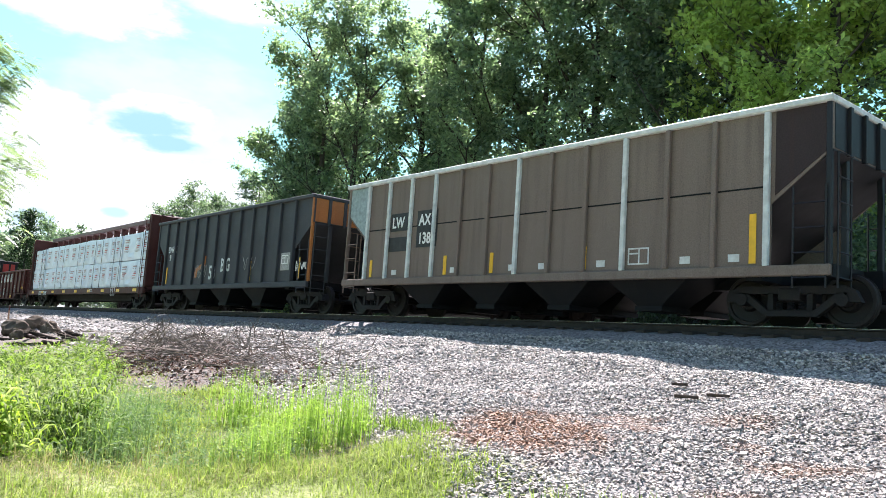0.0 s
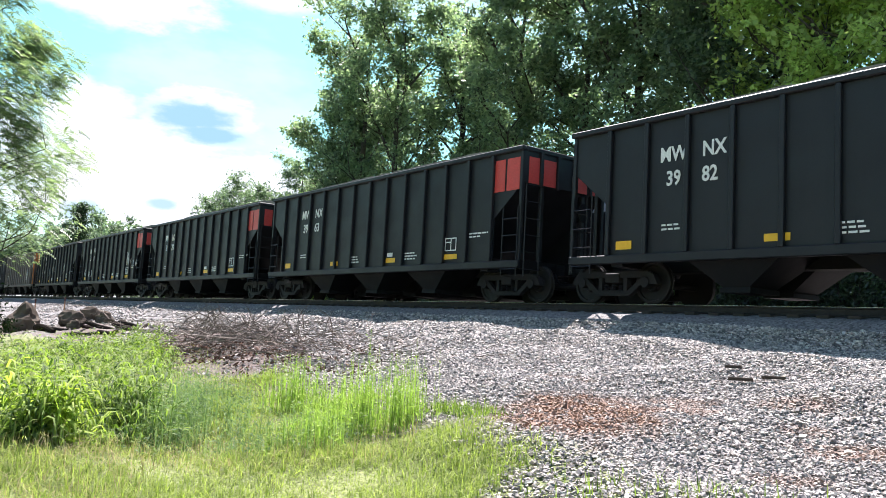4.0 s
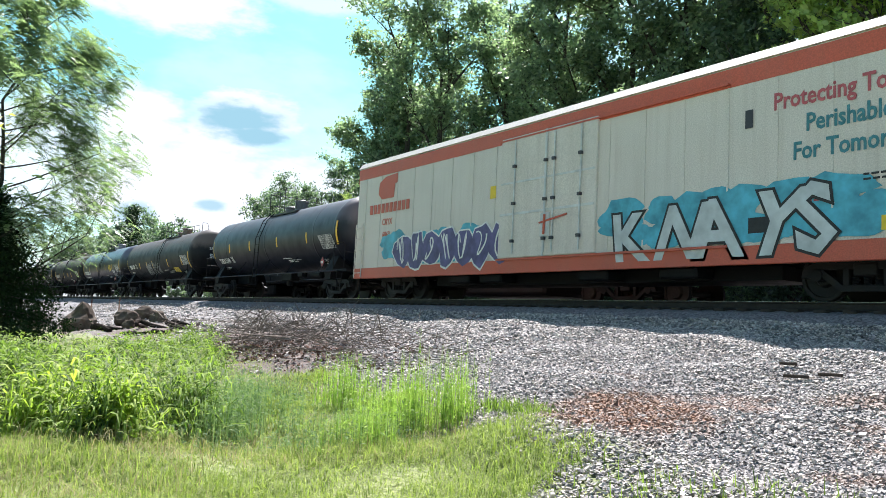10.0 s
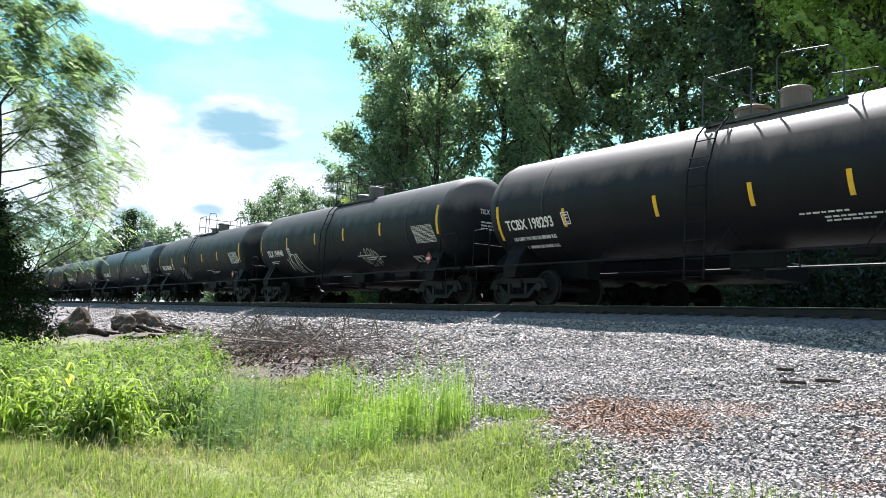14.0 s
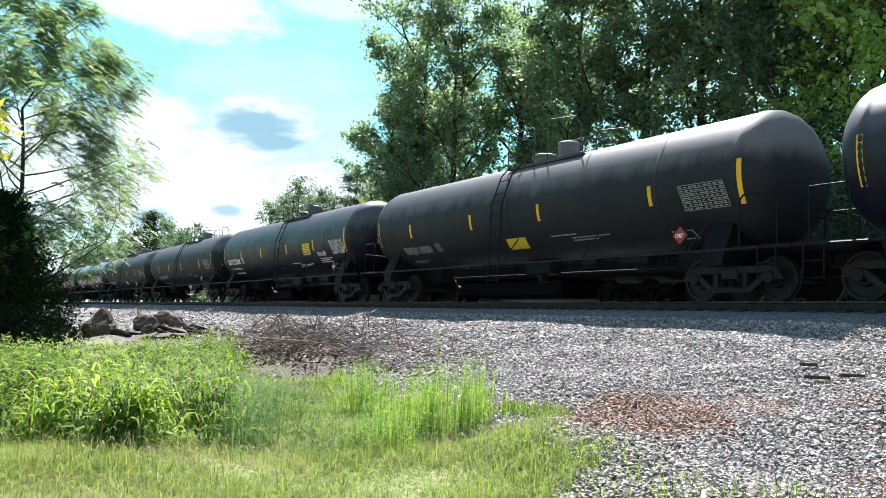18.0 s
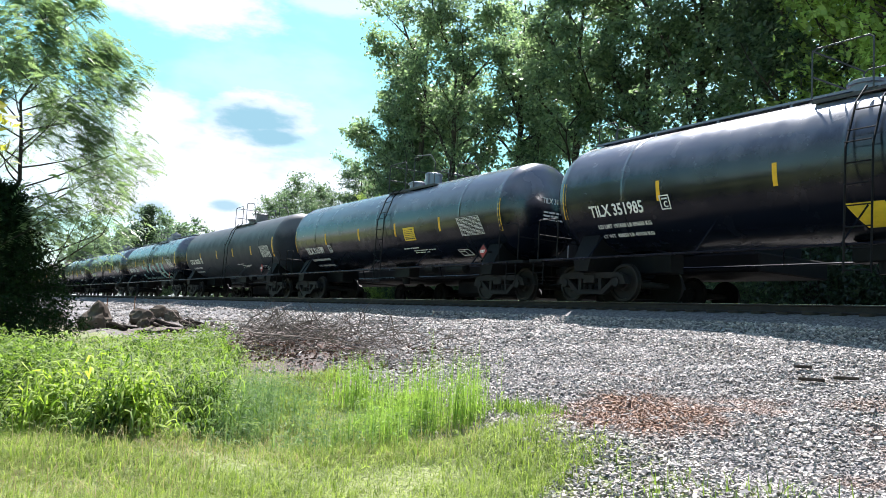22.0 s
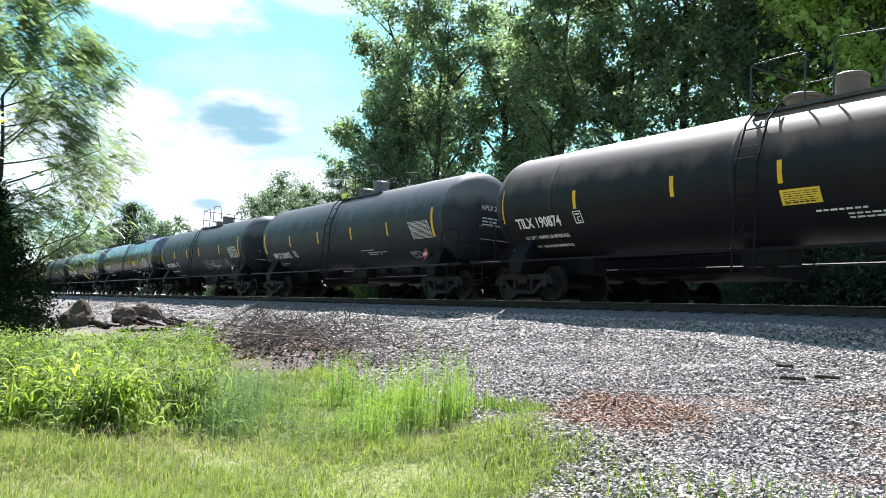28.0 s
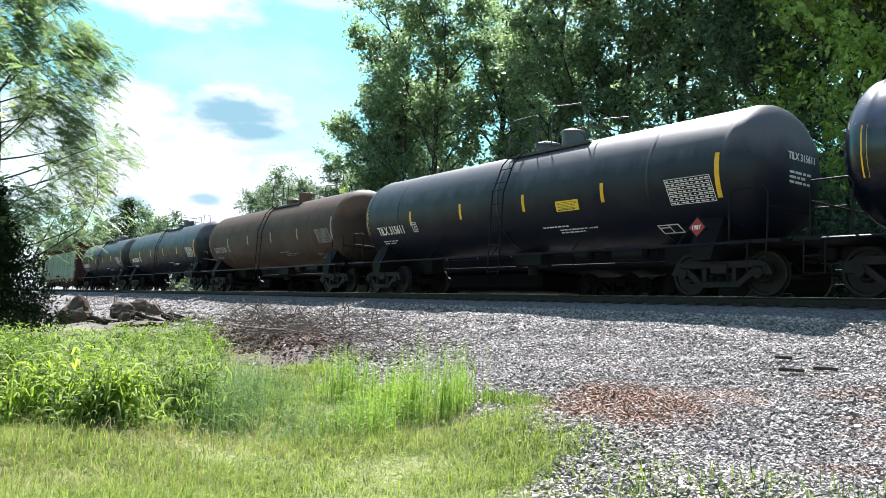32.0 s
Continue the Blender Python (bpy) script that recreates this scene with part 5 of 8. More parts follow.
def centerbeam(s_left, s_right, wrap_mat, prints, label):
    """A flat car with a braced centre beam, bulkheads and wrapped board packs on both sides."""
    L = s_right - s_left
    h = L / 2
    car = thing("centerbeam_car", label, "flat car", (s_left + h, TRACK_Y, 0), "freight train")
    car["x0"] = s_left + h
    TRAIN.append(car)
    m = Mesh()
    m.box(-h, h, -1.5, 1.5, 0.88, 1.0, 0.02)
    for s in (-1, 1):
        m.box(-h, h, *sorted((s * 1.42, s * 1.53)), 0.7, 1.0)
    part("deck", m, OXIDE, car, "red-brown deck with side sills")
    part("belly_sill", Mesh().prism([(-h + 2.8, 0.88), (-h + 3.6, 0.4), (h - 3.6, 0.4), (h - 2.8, 0.88)], -0.55, 0.55), STEEL_DARK, car)
    for q in (-1, 1):
        b = Mesh().box(*sorted((q * (h - 0.28), q * h)), -1.5, 1.5, 1.0, 4.42, 0.03)
        for y in (-1.0, 0, 1.0):
            b.box(*sorted((q * h, q * (h + 0.08))), y - 0.08, y + 0.08, 1.0, 4.4)
        part("bulkhead", b, OXIDE, car, "red-brown steel bulkhead")
        coupler(car, q * h, q)
        truck(car, q * (h - 2.0))
        part("end_ladder", lambda: ladder_shape(0.45, 0.5, 4.2, 0.4), OXIDE, car, key="cblad", at=(q * (h - 0.24) - 0.22, -1.56, 0))
    beam = Mesh()
    beam.box(-h + 0.3, h - 0.3, -0.42, 0.42, 4.42, 4.5, 0.015)
    beam.box(-h + 0.3, h - 0.3, -0.45, -0.38, 4.36, 4.56).box(-h + 0.3, h - 0.3, 0.38, 0.45, 4.36, 4.56)
    part("centre_rail", lambda: Mesh().box(-h + 0.3, h - 0.3, -0.2, 0.2, 3.72, 3.84), OXIDE_BEAM, car, key=("crail", round(h, 2)))
    part("centre_beam", beam, OXIDE_BEAM, car, "red braced centre beam")
    n = 16
    for k in range(n + 1):
        x = -h + 0.5 + (L - 1.0) * k / n
        part("beam_post", lambda: Mesh().box(-0.06, 0.06, -0.16, 0.16, 1.0, 4.42), OXIDE_BEAM, car, key="cbpost", at=(x, 0, 0))
    packs = 18
    pw = (L - 0.8) / packs
    def pack(seed):
        rng, m = random.Random(seed), Mesh()
        nx, nz = 9, 9
        dx, dz = (pw - 0.02) / nx, 1.29 / nz
        front = lambda i, j: (0.01 + i * dx, -1.36 + (rng.uniform(-0.05, 0.04) if 0 < i < nx and 0 < j < nz else 0.03), j * dz)
        v = [front(i, j) for i in range(nx + 1) for j in range(nz + 1)]
        f = [(i * (nz + 1) + j, (i + 1) * (nz + 1) + j, (i + 1) * (nz + 1) + j + 1, i * (nz + 1) + j + 1) for i in range(nx) for j in range(nz)]
        m.add(v, f)
        m.box(0.01, pw - 0.01, -1.33, -0.22, 0.0, 1.285, 0.03)
        m.box(0.01, pw - 0.01, 0.22, 1.33, 0.0, 1.285, 0.03)
        m.smooth = True
        return m
    rng = random.Random(23)
    wide = [rng.choice((0.6, 0.8, 1.0, 1.05, 1.45)) for _ in range(packs)]
    wide = [q * packs / sum(wide) for q in wide]
    start = [-h + 0.4 + pw * sum(wide[:k]) for k in range(packs)]
    for k in range(packs):
        for lev in (0, 1):
            fit = Matrix.Translation((start[k], rng.uniform(-0.02, 0.02), 1.03 + lev * 1.32)) @ Matrix.Diagonal((wide[k], 1, rng.uniform(0.985, 1.02 + 0.03 * lev), 1))
            p = part("board_pack", lambda: pack(k * 7 % 5), wrap_mat, car, key=("pack", wrap_mat.name, k * 7 % 5), at=fit)
            if prints:
                def lines():
                    m = Mesh()
                    for j, (ww, hh, z) in enumerate(((0.42, 0.07, 0.96), (0.36, 0.06, 0.86), (0.36, 0.02, 0.72), (0.4, 0.02, 0.44), (0.3, 0.02, 0.38))):
                        m.box(0.3, 0.3 + ww, -1.395, -1.385, z, z + hh)
                    return m
                def block():
                    return Mesh().box(0.34, 0.7, -1.395, -1.385, 0.62, 0.68).box(0.34, 0.64, -1.395, -1.385, 0.53, 0.57)
                tagged(part("small_print", lines, PRINT_GREY, p, key="packlines"), "small grey print", kind="stuff")
                part("print_block", block, RED_INK, p, "red printed block", key="packblock")
        m = Mesh()
        part("strap", lambda: Mesh().box(-0.015, 0.015, -1.42, -1.405, 1.02, 3.7), STRAP, car, key="strap", at=(start[k], 0, 0)) if k % 3 != 1 else None
    y = -1.54
    for k in range(9):
        x = -h + 1.2 + (L - 2.6) * k / 8
        decal(car, "reflective_plate", YELLOW, x, x + 0.5, 0.78, 0.92, y)
    frame_mark(car, 6.2, 0.6, 0.62, 0.42, y)
    mark_bars(car, (4, 4), 2.6, 0.9, y)
    if prints:
        lettering(car, "FURX", -h + 2.94, 0.68, 0.32, y - 0.004, FADED_WHITE, 0, "reporting_mark", 0.85)
        lettering(car, "738145", -h + 3.95, 0.68, 0.32, y - 0.004, FADED_WHITE, 0, "reporting_mark", 0.85)
    return car


centerbeam(258.3, 279.9, WRAP, True, "red centerbeam flat car stacked with white wrapped board packs")


def gondola(s_left, s_right):
    """A long open gondola: fish-belly sides with posts, painted block letters."""
    L = s_right - s_left
    h = L / 2
    car = thing("gondola_car", "red-brown open gondola with big white block lettering", "gondola car", (s_left + h, TRACK_Y, 0), "freight train")
    car["x0"] = s_left + h
    TRAIN.append(car)
    w, zt = 1.45, 2.36
    m = Mesh()
    side = [(-h, 0.78), (-h + 2.3, 0.78), (-h + 3.0, 0.45), (h - 3.0, 0.45), (h - 2.3, 0.78), (h, 0.78), (h, zt), (-h, zt)]
    for s in (-1, 1):
        m.prism(side, *sorted((s * w, s * (w - 0.03))))
    m.box(-h, h, -w, w, 0.85, 0.92)
    for q in (-1, 1):
        m.box(*sorted((q * h, q * (h - 0.05))), -w, w, 0.8, zt)
    part("body", m, OXIDE, car)
    c = Mesh()
    for s in (-1, 1):
        c.box(-h - 0.04, h + 0.04, *sorted((s * (w - 0.03), s * (w + 0.12))), zt - 0.03, zt + 0.09, 0.02)
    for q in (-1, 1):
        c.box(*sorted((q * (h - 0.04), q * (h + 0.09))), -w, w, zt - 0.03, zt + 0.09, 0.02)
        for z in (1.1, 1.55, 2.0):
            c.box(*sorted((q * h, q * (h + 0.07))), -w, w, z - 0.05, z + 0.05)
    part("top_rail", c, OXIDE, car)
    posts = [-h + 0.12 + (L - 0.24) * k / 14 for k in range(15)]
    for x in posts:
        z0 = 0.48 if abs(x) < h - 3 else 0.8
        for s in (-1, 1):
            part("side_post", lambda: Mesh().box(-0.055, 0.055, -0.05, 0.05, z0, zt - 0.03, 0.015), OXIDE, car, key=("gpost", z0), at=(x, s * (w + 0.048), 0))
    for q in (-1, 1):
        coupler(car, q * h, q)
        truck(car, q * (h - 1.5))
        part("end_ladder", lambda: ladder_shape(0.42, 0.5, zt, 0.38), OXIDE, car, key="glad", at=(q * (h - 0.3) - 0.2, -w - 0.09, 0))
    part("centre_sill", Mesh().box(-h - 0.2, h + 0.2, -0.25, 0.25, 0.5, 0.85), STEEL_DARK, car)
    y = -(w + 0.012)
    # block letters of the maker's name and number stand as plain bars
    for k in range(8):
        x = -h + 4.25 + k * 0.98
        for xx in (x + 0.04, x + 0.34):
            part("name_bar", Mesh().box(xx, xx + 0.16, y - 0.006, y, 1.64, 2.2), FADED_WHITE, car, "worn white painted block")
    for k, t in enumerate("66172"):
        lettering(car, t, -h + (5.72, 6.81, 7.92, 8.45, 9.4)[k], 0.74, 0.7, y, FADED_WHITE, 0, "car_number")
    for x, z in ((0.7, 1.12), (3.2, 0.56), (5.8, 0.52), (8.3, 0.5), (11.6, 0.52), (14.6, 1.1)):
        decal(car, "reflective_plate", YELLOW, -h + x, -h + x + 0.5, z, z + 0.16, y)
    frame_mark(car, -h + 12.6, 0.95, 0.6, 0.45, y, FAINT_LETTER)
    mark_bars(car, (3, 3), -h + 1.9, 1.15, y, FAINT_LETTER)
    return car


gondola(241.3, 257.0)
hopper("hopper_car", "black coal hopper with red corner panels and a heaped load", 225.8, 240.0, BLACK_HOPPER, extras=red_panels(1, black_mark("MWNX", "3982")))
hopper("hopper_car", "black coal hopper with red corner panels and a heaped load", 209.9, 224.1, BLACK_HOPPER, extras=red_panels(1, black_mark("MWNX", "3963")))
hopper("hopper_car", "black coal hopper with red corner panels and a heaped load", 194.6, 208.6, BLACK_HOPPER, extras=red_panels(1, black_mark("MWNX", "3970")))


def scrawled(base, items):
    def put(car, h, w):
        base(car, h, w)
        for seed, x, z, l, hh, n, r, mt in items:
            part("spray_scrawl", squiggle(seed, l, hh, n, r), mt, car, "white spray-can scrawl", at=(-h + x, -(w + 0.016), z))
    return put


hopper("hopper_car", "black coal hopper with white scrawls and a heaped load", 179.0, 193.1, BLACK_HOPPER, extras=red_panels(1, scrawled(black_mark("MWNX", "3891"), [(21, 1.3, 1.35, 0.6, 0.5, 3, 0.02, WHITE_LETTER), (22, 2.4, 1.3, 0.9, 0.45, 4, 0.018, WHITE_LETTER), (23, 4.7, 1.5, 0.9, 0.7, 3, 0.012, FAINT_LETTER), (24, 11.2, 1.85, 0.9, 0.75, 4, 0.02, WHITE_LETTER), (25, 12.5, 1.75, 0.9, 0.4, 4, 0.015, WHITE_LETTER)])))
hopper("hopper_car", "black coal hopper with white scrawls and a red corner panel", 163.5, 177.5, BLACK_HOPPER, extras=red_panels(-1, scrawled(black_mark("MWNX", "3947"), [(31, 2.3, 1.75, 1.9, 0.35, 6, 0.018, FAINT_LETTER), (32, 4.5, 1.5, 0.9, 0.8, 4, 0.018, FAINT_LETTER), (33, 6.2, 1.75, 1.0, 0.6, 4, 0.018, FAINT_LETTER), (34, 9.6, 1.7, 1.3, 0.8, 5, 0.022, FAINT_LETTER)])))


def grey_extras(car, h, w):
    y = -(w + 0.012)
    decal(car, "mark_patch", DARK_INK, -h + 1.3, -h + 2.0, 1.35, 2.75, y)
    lettering(car, "LWAX", -h + 1.32, 2.45, 0.3, y - 0.008, None, 0, "reporting_mark")
    lettering(car, "14", -h + 1.5, 2.1, 0.34, y - 0.008, None, 0, "reporting_mark")
    part("spray_patch", squiggle(41, 0.5, 0.5, 4, 0.04), GRAF_SILVER, car, at=(-h + 1.4, y - 0.008, 1.5))
    decal(car, "painted_out_patch", DARK_INK, -h + 4.3, -h + 5.2, 1.12, 1.6, y)
    decal(car, "painted_out_patch", DARK_INK, -h + 9.2, -h + 10.2, 1.15, 1.5, y)
    for x in (5.6, 9.0, 12.7):
        decal(car, "reflective_stripe", YELLOW, -h + x, -h + x + 0.11, 1.15, 1.65, y)
    part("spray_scrawl", squiggle(42, 0.9, 0.8, 5, 0.02), GRAF_SILVER, car, at=(-h + 10.9, y, 1.35))
    part("spray_scrawl", squiggle(43, 0.5, 0.4, 3, 0.014), FAINT_LETTER, car, at=(-h + 6.8, y, 1.25))
    frame_mark(car, -h + 11.1, 1.9, 0.4, 0.36, y)


hopper("hopper_car", "ash-brown rust-streaked coal hopper with an orange end", 147.5, 161.8, ASH_HOPPER, None, 0.22, ORANGE, 13, grey_extras)


def letters_extras(car, h, w):
    y = -(w + 0.012)
    lettering(car, "LWAX", -h + 1.15, 2.42, 0.34, y, None, 0, "reporting_mark")
    lettering(car, "10", -h + 1.3, 2.05, 0.34, y, None, 0, "reporting_mark")
    for x, t, z, size in ((4.3, "E", 1.34, 0.95), (5.4, "L.", 1.36, 0.8), (6.5, "R", 1.34, 0.95), (7.5, "O", 1.34, 0.9), (8.55, "C", 1.3, 1.0), (9.6, "K", 1.46, 0.9)):
        lettering(car, t, -h + x, z, size, y, WHITE_LETTER, 0, "spray_letter", 0.6)
    ring = Mesh()
    for k in range(16):
        a, b = k * math.pi / 8, (k + 1) * math.pi / 8
        ring.bar((0.36 * math.cos(a), 0, 0.36 * math.sin(a)), (0.36 * math.cos(b), 0, 0.36 * math.sin(b)), 0.02, 4)
    ring.bar((0.25, 0, 0.25), (0.5, 0, 0.6), 0.03, 4)
    part("spray_ring", ring, WHITE_LETTER, car, at=(-h + 10.8, y, 1.52))
    frame_mark(car, -h + 11.75, 1.42, 0.5, 0.4, y)
    for x in (1.2, 4.3, 7.0, 10.15):
        decal(car, "reflective_stripe", YELLOW, -h + x, -h + x + 0.11, 1.12, 1.6, y)
    decal(car, "corner_patch", ORANGE, -h + 0.03, -h + 0.85, 2.98, 3.72, y + 0.008, "orange corner panel")


hopper("hopper_car", "charcoal coal hopper with white sprayed block letters", 132.2, 145.95, GREY_HOPPER, None, 0.12, None, 12, letters_extras)


def maroon_extras(car, h, w):
    y = -(w + 0.012)
    lettering(car, "LWAX", -h + 1.25, 2.5, 0.3, y, None, 0, "reporting_mark")
    lettering(car, "6", -h + 1.4, 2.15, 0.3, y, None, 0, "reporting_mark")
    for x, l, hh, s, mt in ((4.0, 0.8, 0.8, 61, GRAF_SILVER), (5.0, 1.0, 0.9, 62, FAINT_LETTER), (6.9, 1.1, 0.5, 63, WHITE_LETTER), (8.3, 0.9, 0.9, 64, GRAF_SILVER), (9.4, 0.9, 1.1, 65, GRAF_SILVER)):
        part("spray_scrawl", squiggle(s, l, hh, 4, 0.03), mt, car, at=(-h + x, y, 1.2))
    for x0, x1, z1 in ((4.0, 4.5, 2.0), (9.2, 9.7, 1.9), (11.2, 13.1, 1.75)):
        decal(car, "painted_out_patch", DARK_INK, -h + x0, -h + x1, 1.1, z1, y + 0.004)
    for x, z in ((3.6, 1.5), (9.95, 1.6), (12.95, 2.0)):
        decal(car, "reflective_stripe", YELLOW, -h + x, -h + x + 0.12, 1.1, z, y)
    decal(car, "corner_patch", REEFER_WHITE, -h + 0.03, -h + 0.6, 2.98, 3.72, y + 0.008, "cream corner panel")
    mark_bars(car, (5,), -h + 12.1, 1.35, y)


hopper("hopper_car", "maroon-black coal hopper with a red-brown end", 116.45, 130.6, MAROON_HOPPER, None, 0.05, OXIDE, 13, maroon_extras)


def reefer(s_left, s_right):
    """A tall insulated box car: ribbed sides, sliding plug door, red bands, sprayed pieces."""
    L = s_right - s_left
    h = L / 2
    car = thing("box_car", "dirty white insulated box car with red bands and graffiti", "box car", (s_left + h, TRACK_Y, 0), "freight train")
    car["x0"] = s_left + h
    TRAIN.append(car)
    w, zb, zt = 1.5, 0.66, 4.62
    part("body", Mesh().box(-h, h, -w, w, zb + 0.3, zt, 0.03), REEFER_WHITE, car)
    roof = Mesh()
    out = [(-w - 0.04, zt), (w + 0.04, zt), (w - 0.1, zt + 0.2), (0.5, zt + 0.36), (-0.5, zt + 0.36), (-w + 0.1, zt + 0.2)]
    n = len(out)
    roof.add([(x, p, z) for x in (-h - 0.02, h + 0.02) for p, z in out], [(k, (k + 1) % n, n + (k + 1) % n, n + k) for k in range(n)] + [tuple(range(n)), tuple(range(n, 2 * n))])
    part("roof", roof, REEFER_WHITE, car, "pale ribbed roof")
    y = -(w + 0.012)
    for s in (-1, 1):
        part("top_band", Mesh().box(-h + 0.01, h - 0.01, *sorted((s * w, s * (w + 0.015))), zt - 0.42, zt - 0.04), REEFER_RED, car, "red band under the eaves")
        part("sill_band", Mesh().box(-h, h, *sorted((s * (w - 0.1), s * (w + 0.03))), zb, zb + 0.36, 0.01), REEFER_RED, car, "red side sill")
    for q in (-1, 1):
        part("end_band", Mesh().box(*sorted((q * h, q * (h + 0.015))), -w, w, zt - 0.55, zt - 0.1), REEFER_RED, car)
        for z in range(6):
            part("end_corrugation", lambda: Mesh().box(-0.03, 0.03, -1.3, 1.3, -0.1, 0.1, 0.03), REEFER_WHITE, car, key="corr", at=(q * (h + 0.02), 0, 1.3 + z * 0.44))
        coupler(car, q * h, q)
        truck(car, q * (h - 2.4))
        part("side_ladder", lambda: ladder_shape(0.5, 0.7, 2.6, 0.4), REEFER_WHITE, car, key="rlad", at=(q * (h - 0.35) - 0.25, -w - 0.07, 0))
        part("end_ladder", lambda: ladder_shape(0.45, 0.7, 4.6, 0.4), REEFER_WHITE, car, key="rlad2", at=Matrix.Translation((q * (h + 0.1), -1.35, 0)) @ Matrix.Rotation(math.pi / 2, 4, "Z"))
    for k in range(19):
        x = -h + 0.6 + (L - 1.2) * k / 18
        if not -2.0 < x < 2.0:
            part("panel_joint", lambda: Mesh().box(-0.02, 0.02, -0.012, 0, zb + 0.36, zt - 0.42), REEFER_WHITE, car, key="rjoint", at=(x, -w - 0.002, 0))
    door = part("plug_door", Mesh().box(-1.85, 1.8, -w - 0.07, -w + 0.02, zb + 0.4, zt - 0.3, 0.02), REEFER_WHITE, car, "pair of white plug doors with lock rods")
    for x in (-1.2, 0.05, 0.35, 1.3):
        part("lock_rod", Mesh().bar((x, -w - 0.1, zb + 0.5), (x, -w - 0.1, zt - 0.4), 0.022, 8), FADED_WHITE, door)
        for z in (1.5, 2.5, 3.5):
            part("rod_bracket", lambda: Mesh().box(-0.05, 0.05, -0.06, 0.03, -0.04, 0.04, 0.008), RAILING, door, key="rodbr", at=(x, -w - 0.1, z))
    part("door_frame", Mesh().box(-0.03, 0.02, -w - 0.085, -w - 0.07, zb + 0.4, zt - 0.3).box(-1.8, 1.75, -w - 0.085, -w - 0.07, 2.2, 2.26).box(-1.8, 1.75, -w - 0.085, -w - 0.07, 3.05, 3.1), FADED_WHITE, door)
    part("lock_box", Mesh().box(-0.1, 0.25, -w - 0.12, -w - 0.07, 1.55, 2.15, 0.02), FADED_WHITE, door)
    part("lock_lever", Mesh().pipe([(-0.1, -w - 0.13, 1.9), (0.9, -w - 0.13, 2.05)], 0.025).pipe([(0.08, -w - 0.14, 1.6), (0.12, -w - 0.16, 2.1)], 0.03), REEFER_RED, door)
    part("door_rail", Mesh().box(-1.9, 5.4, -w - 0.09, -w, zb + 0.34, zb + 0.39).box(-1.9, 5.4, -w - 0.09, -w, zt - 0.38, zt - 0.34), REEFER_RED, car)
    decal(car, "warning_plate", YELLOW_SIGN, -2.35, -2.1, 2.75, 3.1, y, "small yellow plate")
    decal(car, "vent_plate", RAILING, 5.75, 5.92, 3.3, 3.66, y, "small dark vent")
    # slogan in slanted letters and other writing
    for k, t in enumerate(("Protecting Today's", "Perishables", "For Tomorrow")):
        lettering(car, t, -h + (16.6, 17.25, 17.0)[k], (3.55, 3.05, 2.55)[k], 0.46, y, BLUE_INK if k else RED_INK, 0, "slogan", 0.82)
    part("maker_emblem", Mesh().prism([(-h + 1.5, 3.55), (-h + 1.55, 3.95), (-h + 1.95, 4.12), (-h + 2.75, 4.17), (-h + 2.75, 3.85), (-h + 2.6, 3.82), (-h + 2.55, 3.36), (-h + 1.75, 3.36)], y - 0.006, y), REEFER_RED, car, "red painted emblem")
    m = Mesh()
    for k in range(10):
        m.box(-h + 0.95 + k * 0.27, -h + 1.15 + k * 0.27, y - 0.006, y, 2.88, 3.2)
    part("maker_name_bars", m, REEFER_RED, car)
    lettering(car, "CRYX", -h + 1.85, 2.46, 0.3, y, REEFER_RED, 0, "reporting_mark")
    lettering(car, "6063", -h + 1.9, 2.02, 0.3, y, REEFER_RED, 0, "reporting_mark")
    mark_bars(car, (4, 4, 4, 4, 4), h - 3.6, 2.0, y, RED_INK)
    mark_bars(car, (3, 3), h - 2.2, 2.1, y, DARK_INK)
    decal(car, "notice_plate", YELLOW_SIGN, h - 1.9, h - 1.0, 1.15, 1.4, y, "yellow notice plate")
    decal(car, "reflective_stripe", YELLOW, h - 0.85, h - 0.72, 1.05, 2.1, y)
    decal(car, "dark_plate", DARK_INK, h - 4.4, h - 3.9, 1.25, 1.55, y)
    # sprayed pieces: overlapping letter shapes on a coloured cloud
    for x0, x1, seed in ((-h + 2.2, -1.2, 71), (2.1, h - 2.0, 72)):
        rng = random.Random(seed)
        cloud = Mesh()
        for k in range(64):
            cx, cz, r = rng.uniform(x0, x1), rng.uniform(1.15, 2.05), rng.uniform(0.16, 0.36)
            v = [(cx + r * 1.6 * math.cos(a) * rng.uniform(0.8, 1.2), y - 0.0001 * k, max(1.06, cz + r * 0.7 * math.sin(a) * rng.uniform(0.8, 1.2))) for a in [i * math.pi / 7 for i in range(14)]]
            cloud.add(v, [tuple(range(14))])
        part("spray_cloud", cloud, GRAF_BLUE, car, "light blue sprayed cloud")
    rng = random.Random(71)
    for k in range(7):
        cx, hgt, pts = -h + 3.3 + k * 0.86, rng.uniform(1.15, 1.4), []
        for a in range(12):
            t = a * math.pi / 6
            rr = 0.58 * rng.uniform(0.6, 1.15)
            pts.append((cx + rr * math.cos(t), 1.5 + hgt * 0.5 * math.sin(t) * rng.uniform(0.75, 1.1)))
        yy = y - 0.016 - 0.004 * (k % 2)
        part("spray_outline", Mesh().add([(px + (px - cx) * 0.1, yy, pz + (pz - 1.5) * 0.1) for px, pz in pts], [tuple(range(12))]), WHITE_LETTER, car)
        part("spray_letter", Mesh().add([(px, yy - 0.006, pz) for px, pz in pts], [tuple(range(12))]), GRAF_PURPLE, car)
        part("spray_stroke", squiggle(71 + k, 0.5, hgt * 0.7, 1, 0.03), WHITE_LETTER, car, at=(cx - 0.25, yy - 0.012, 1.1))
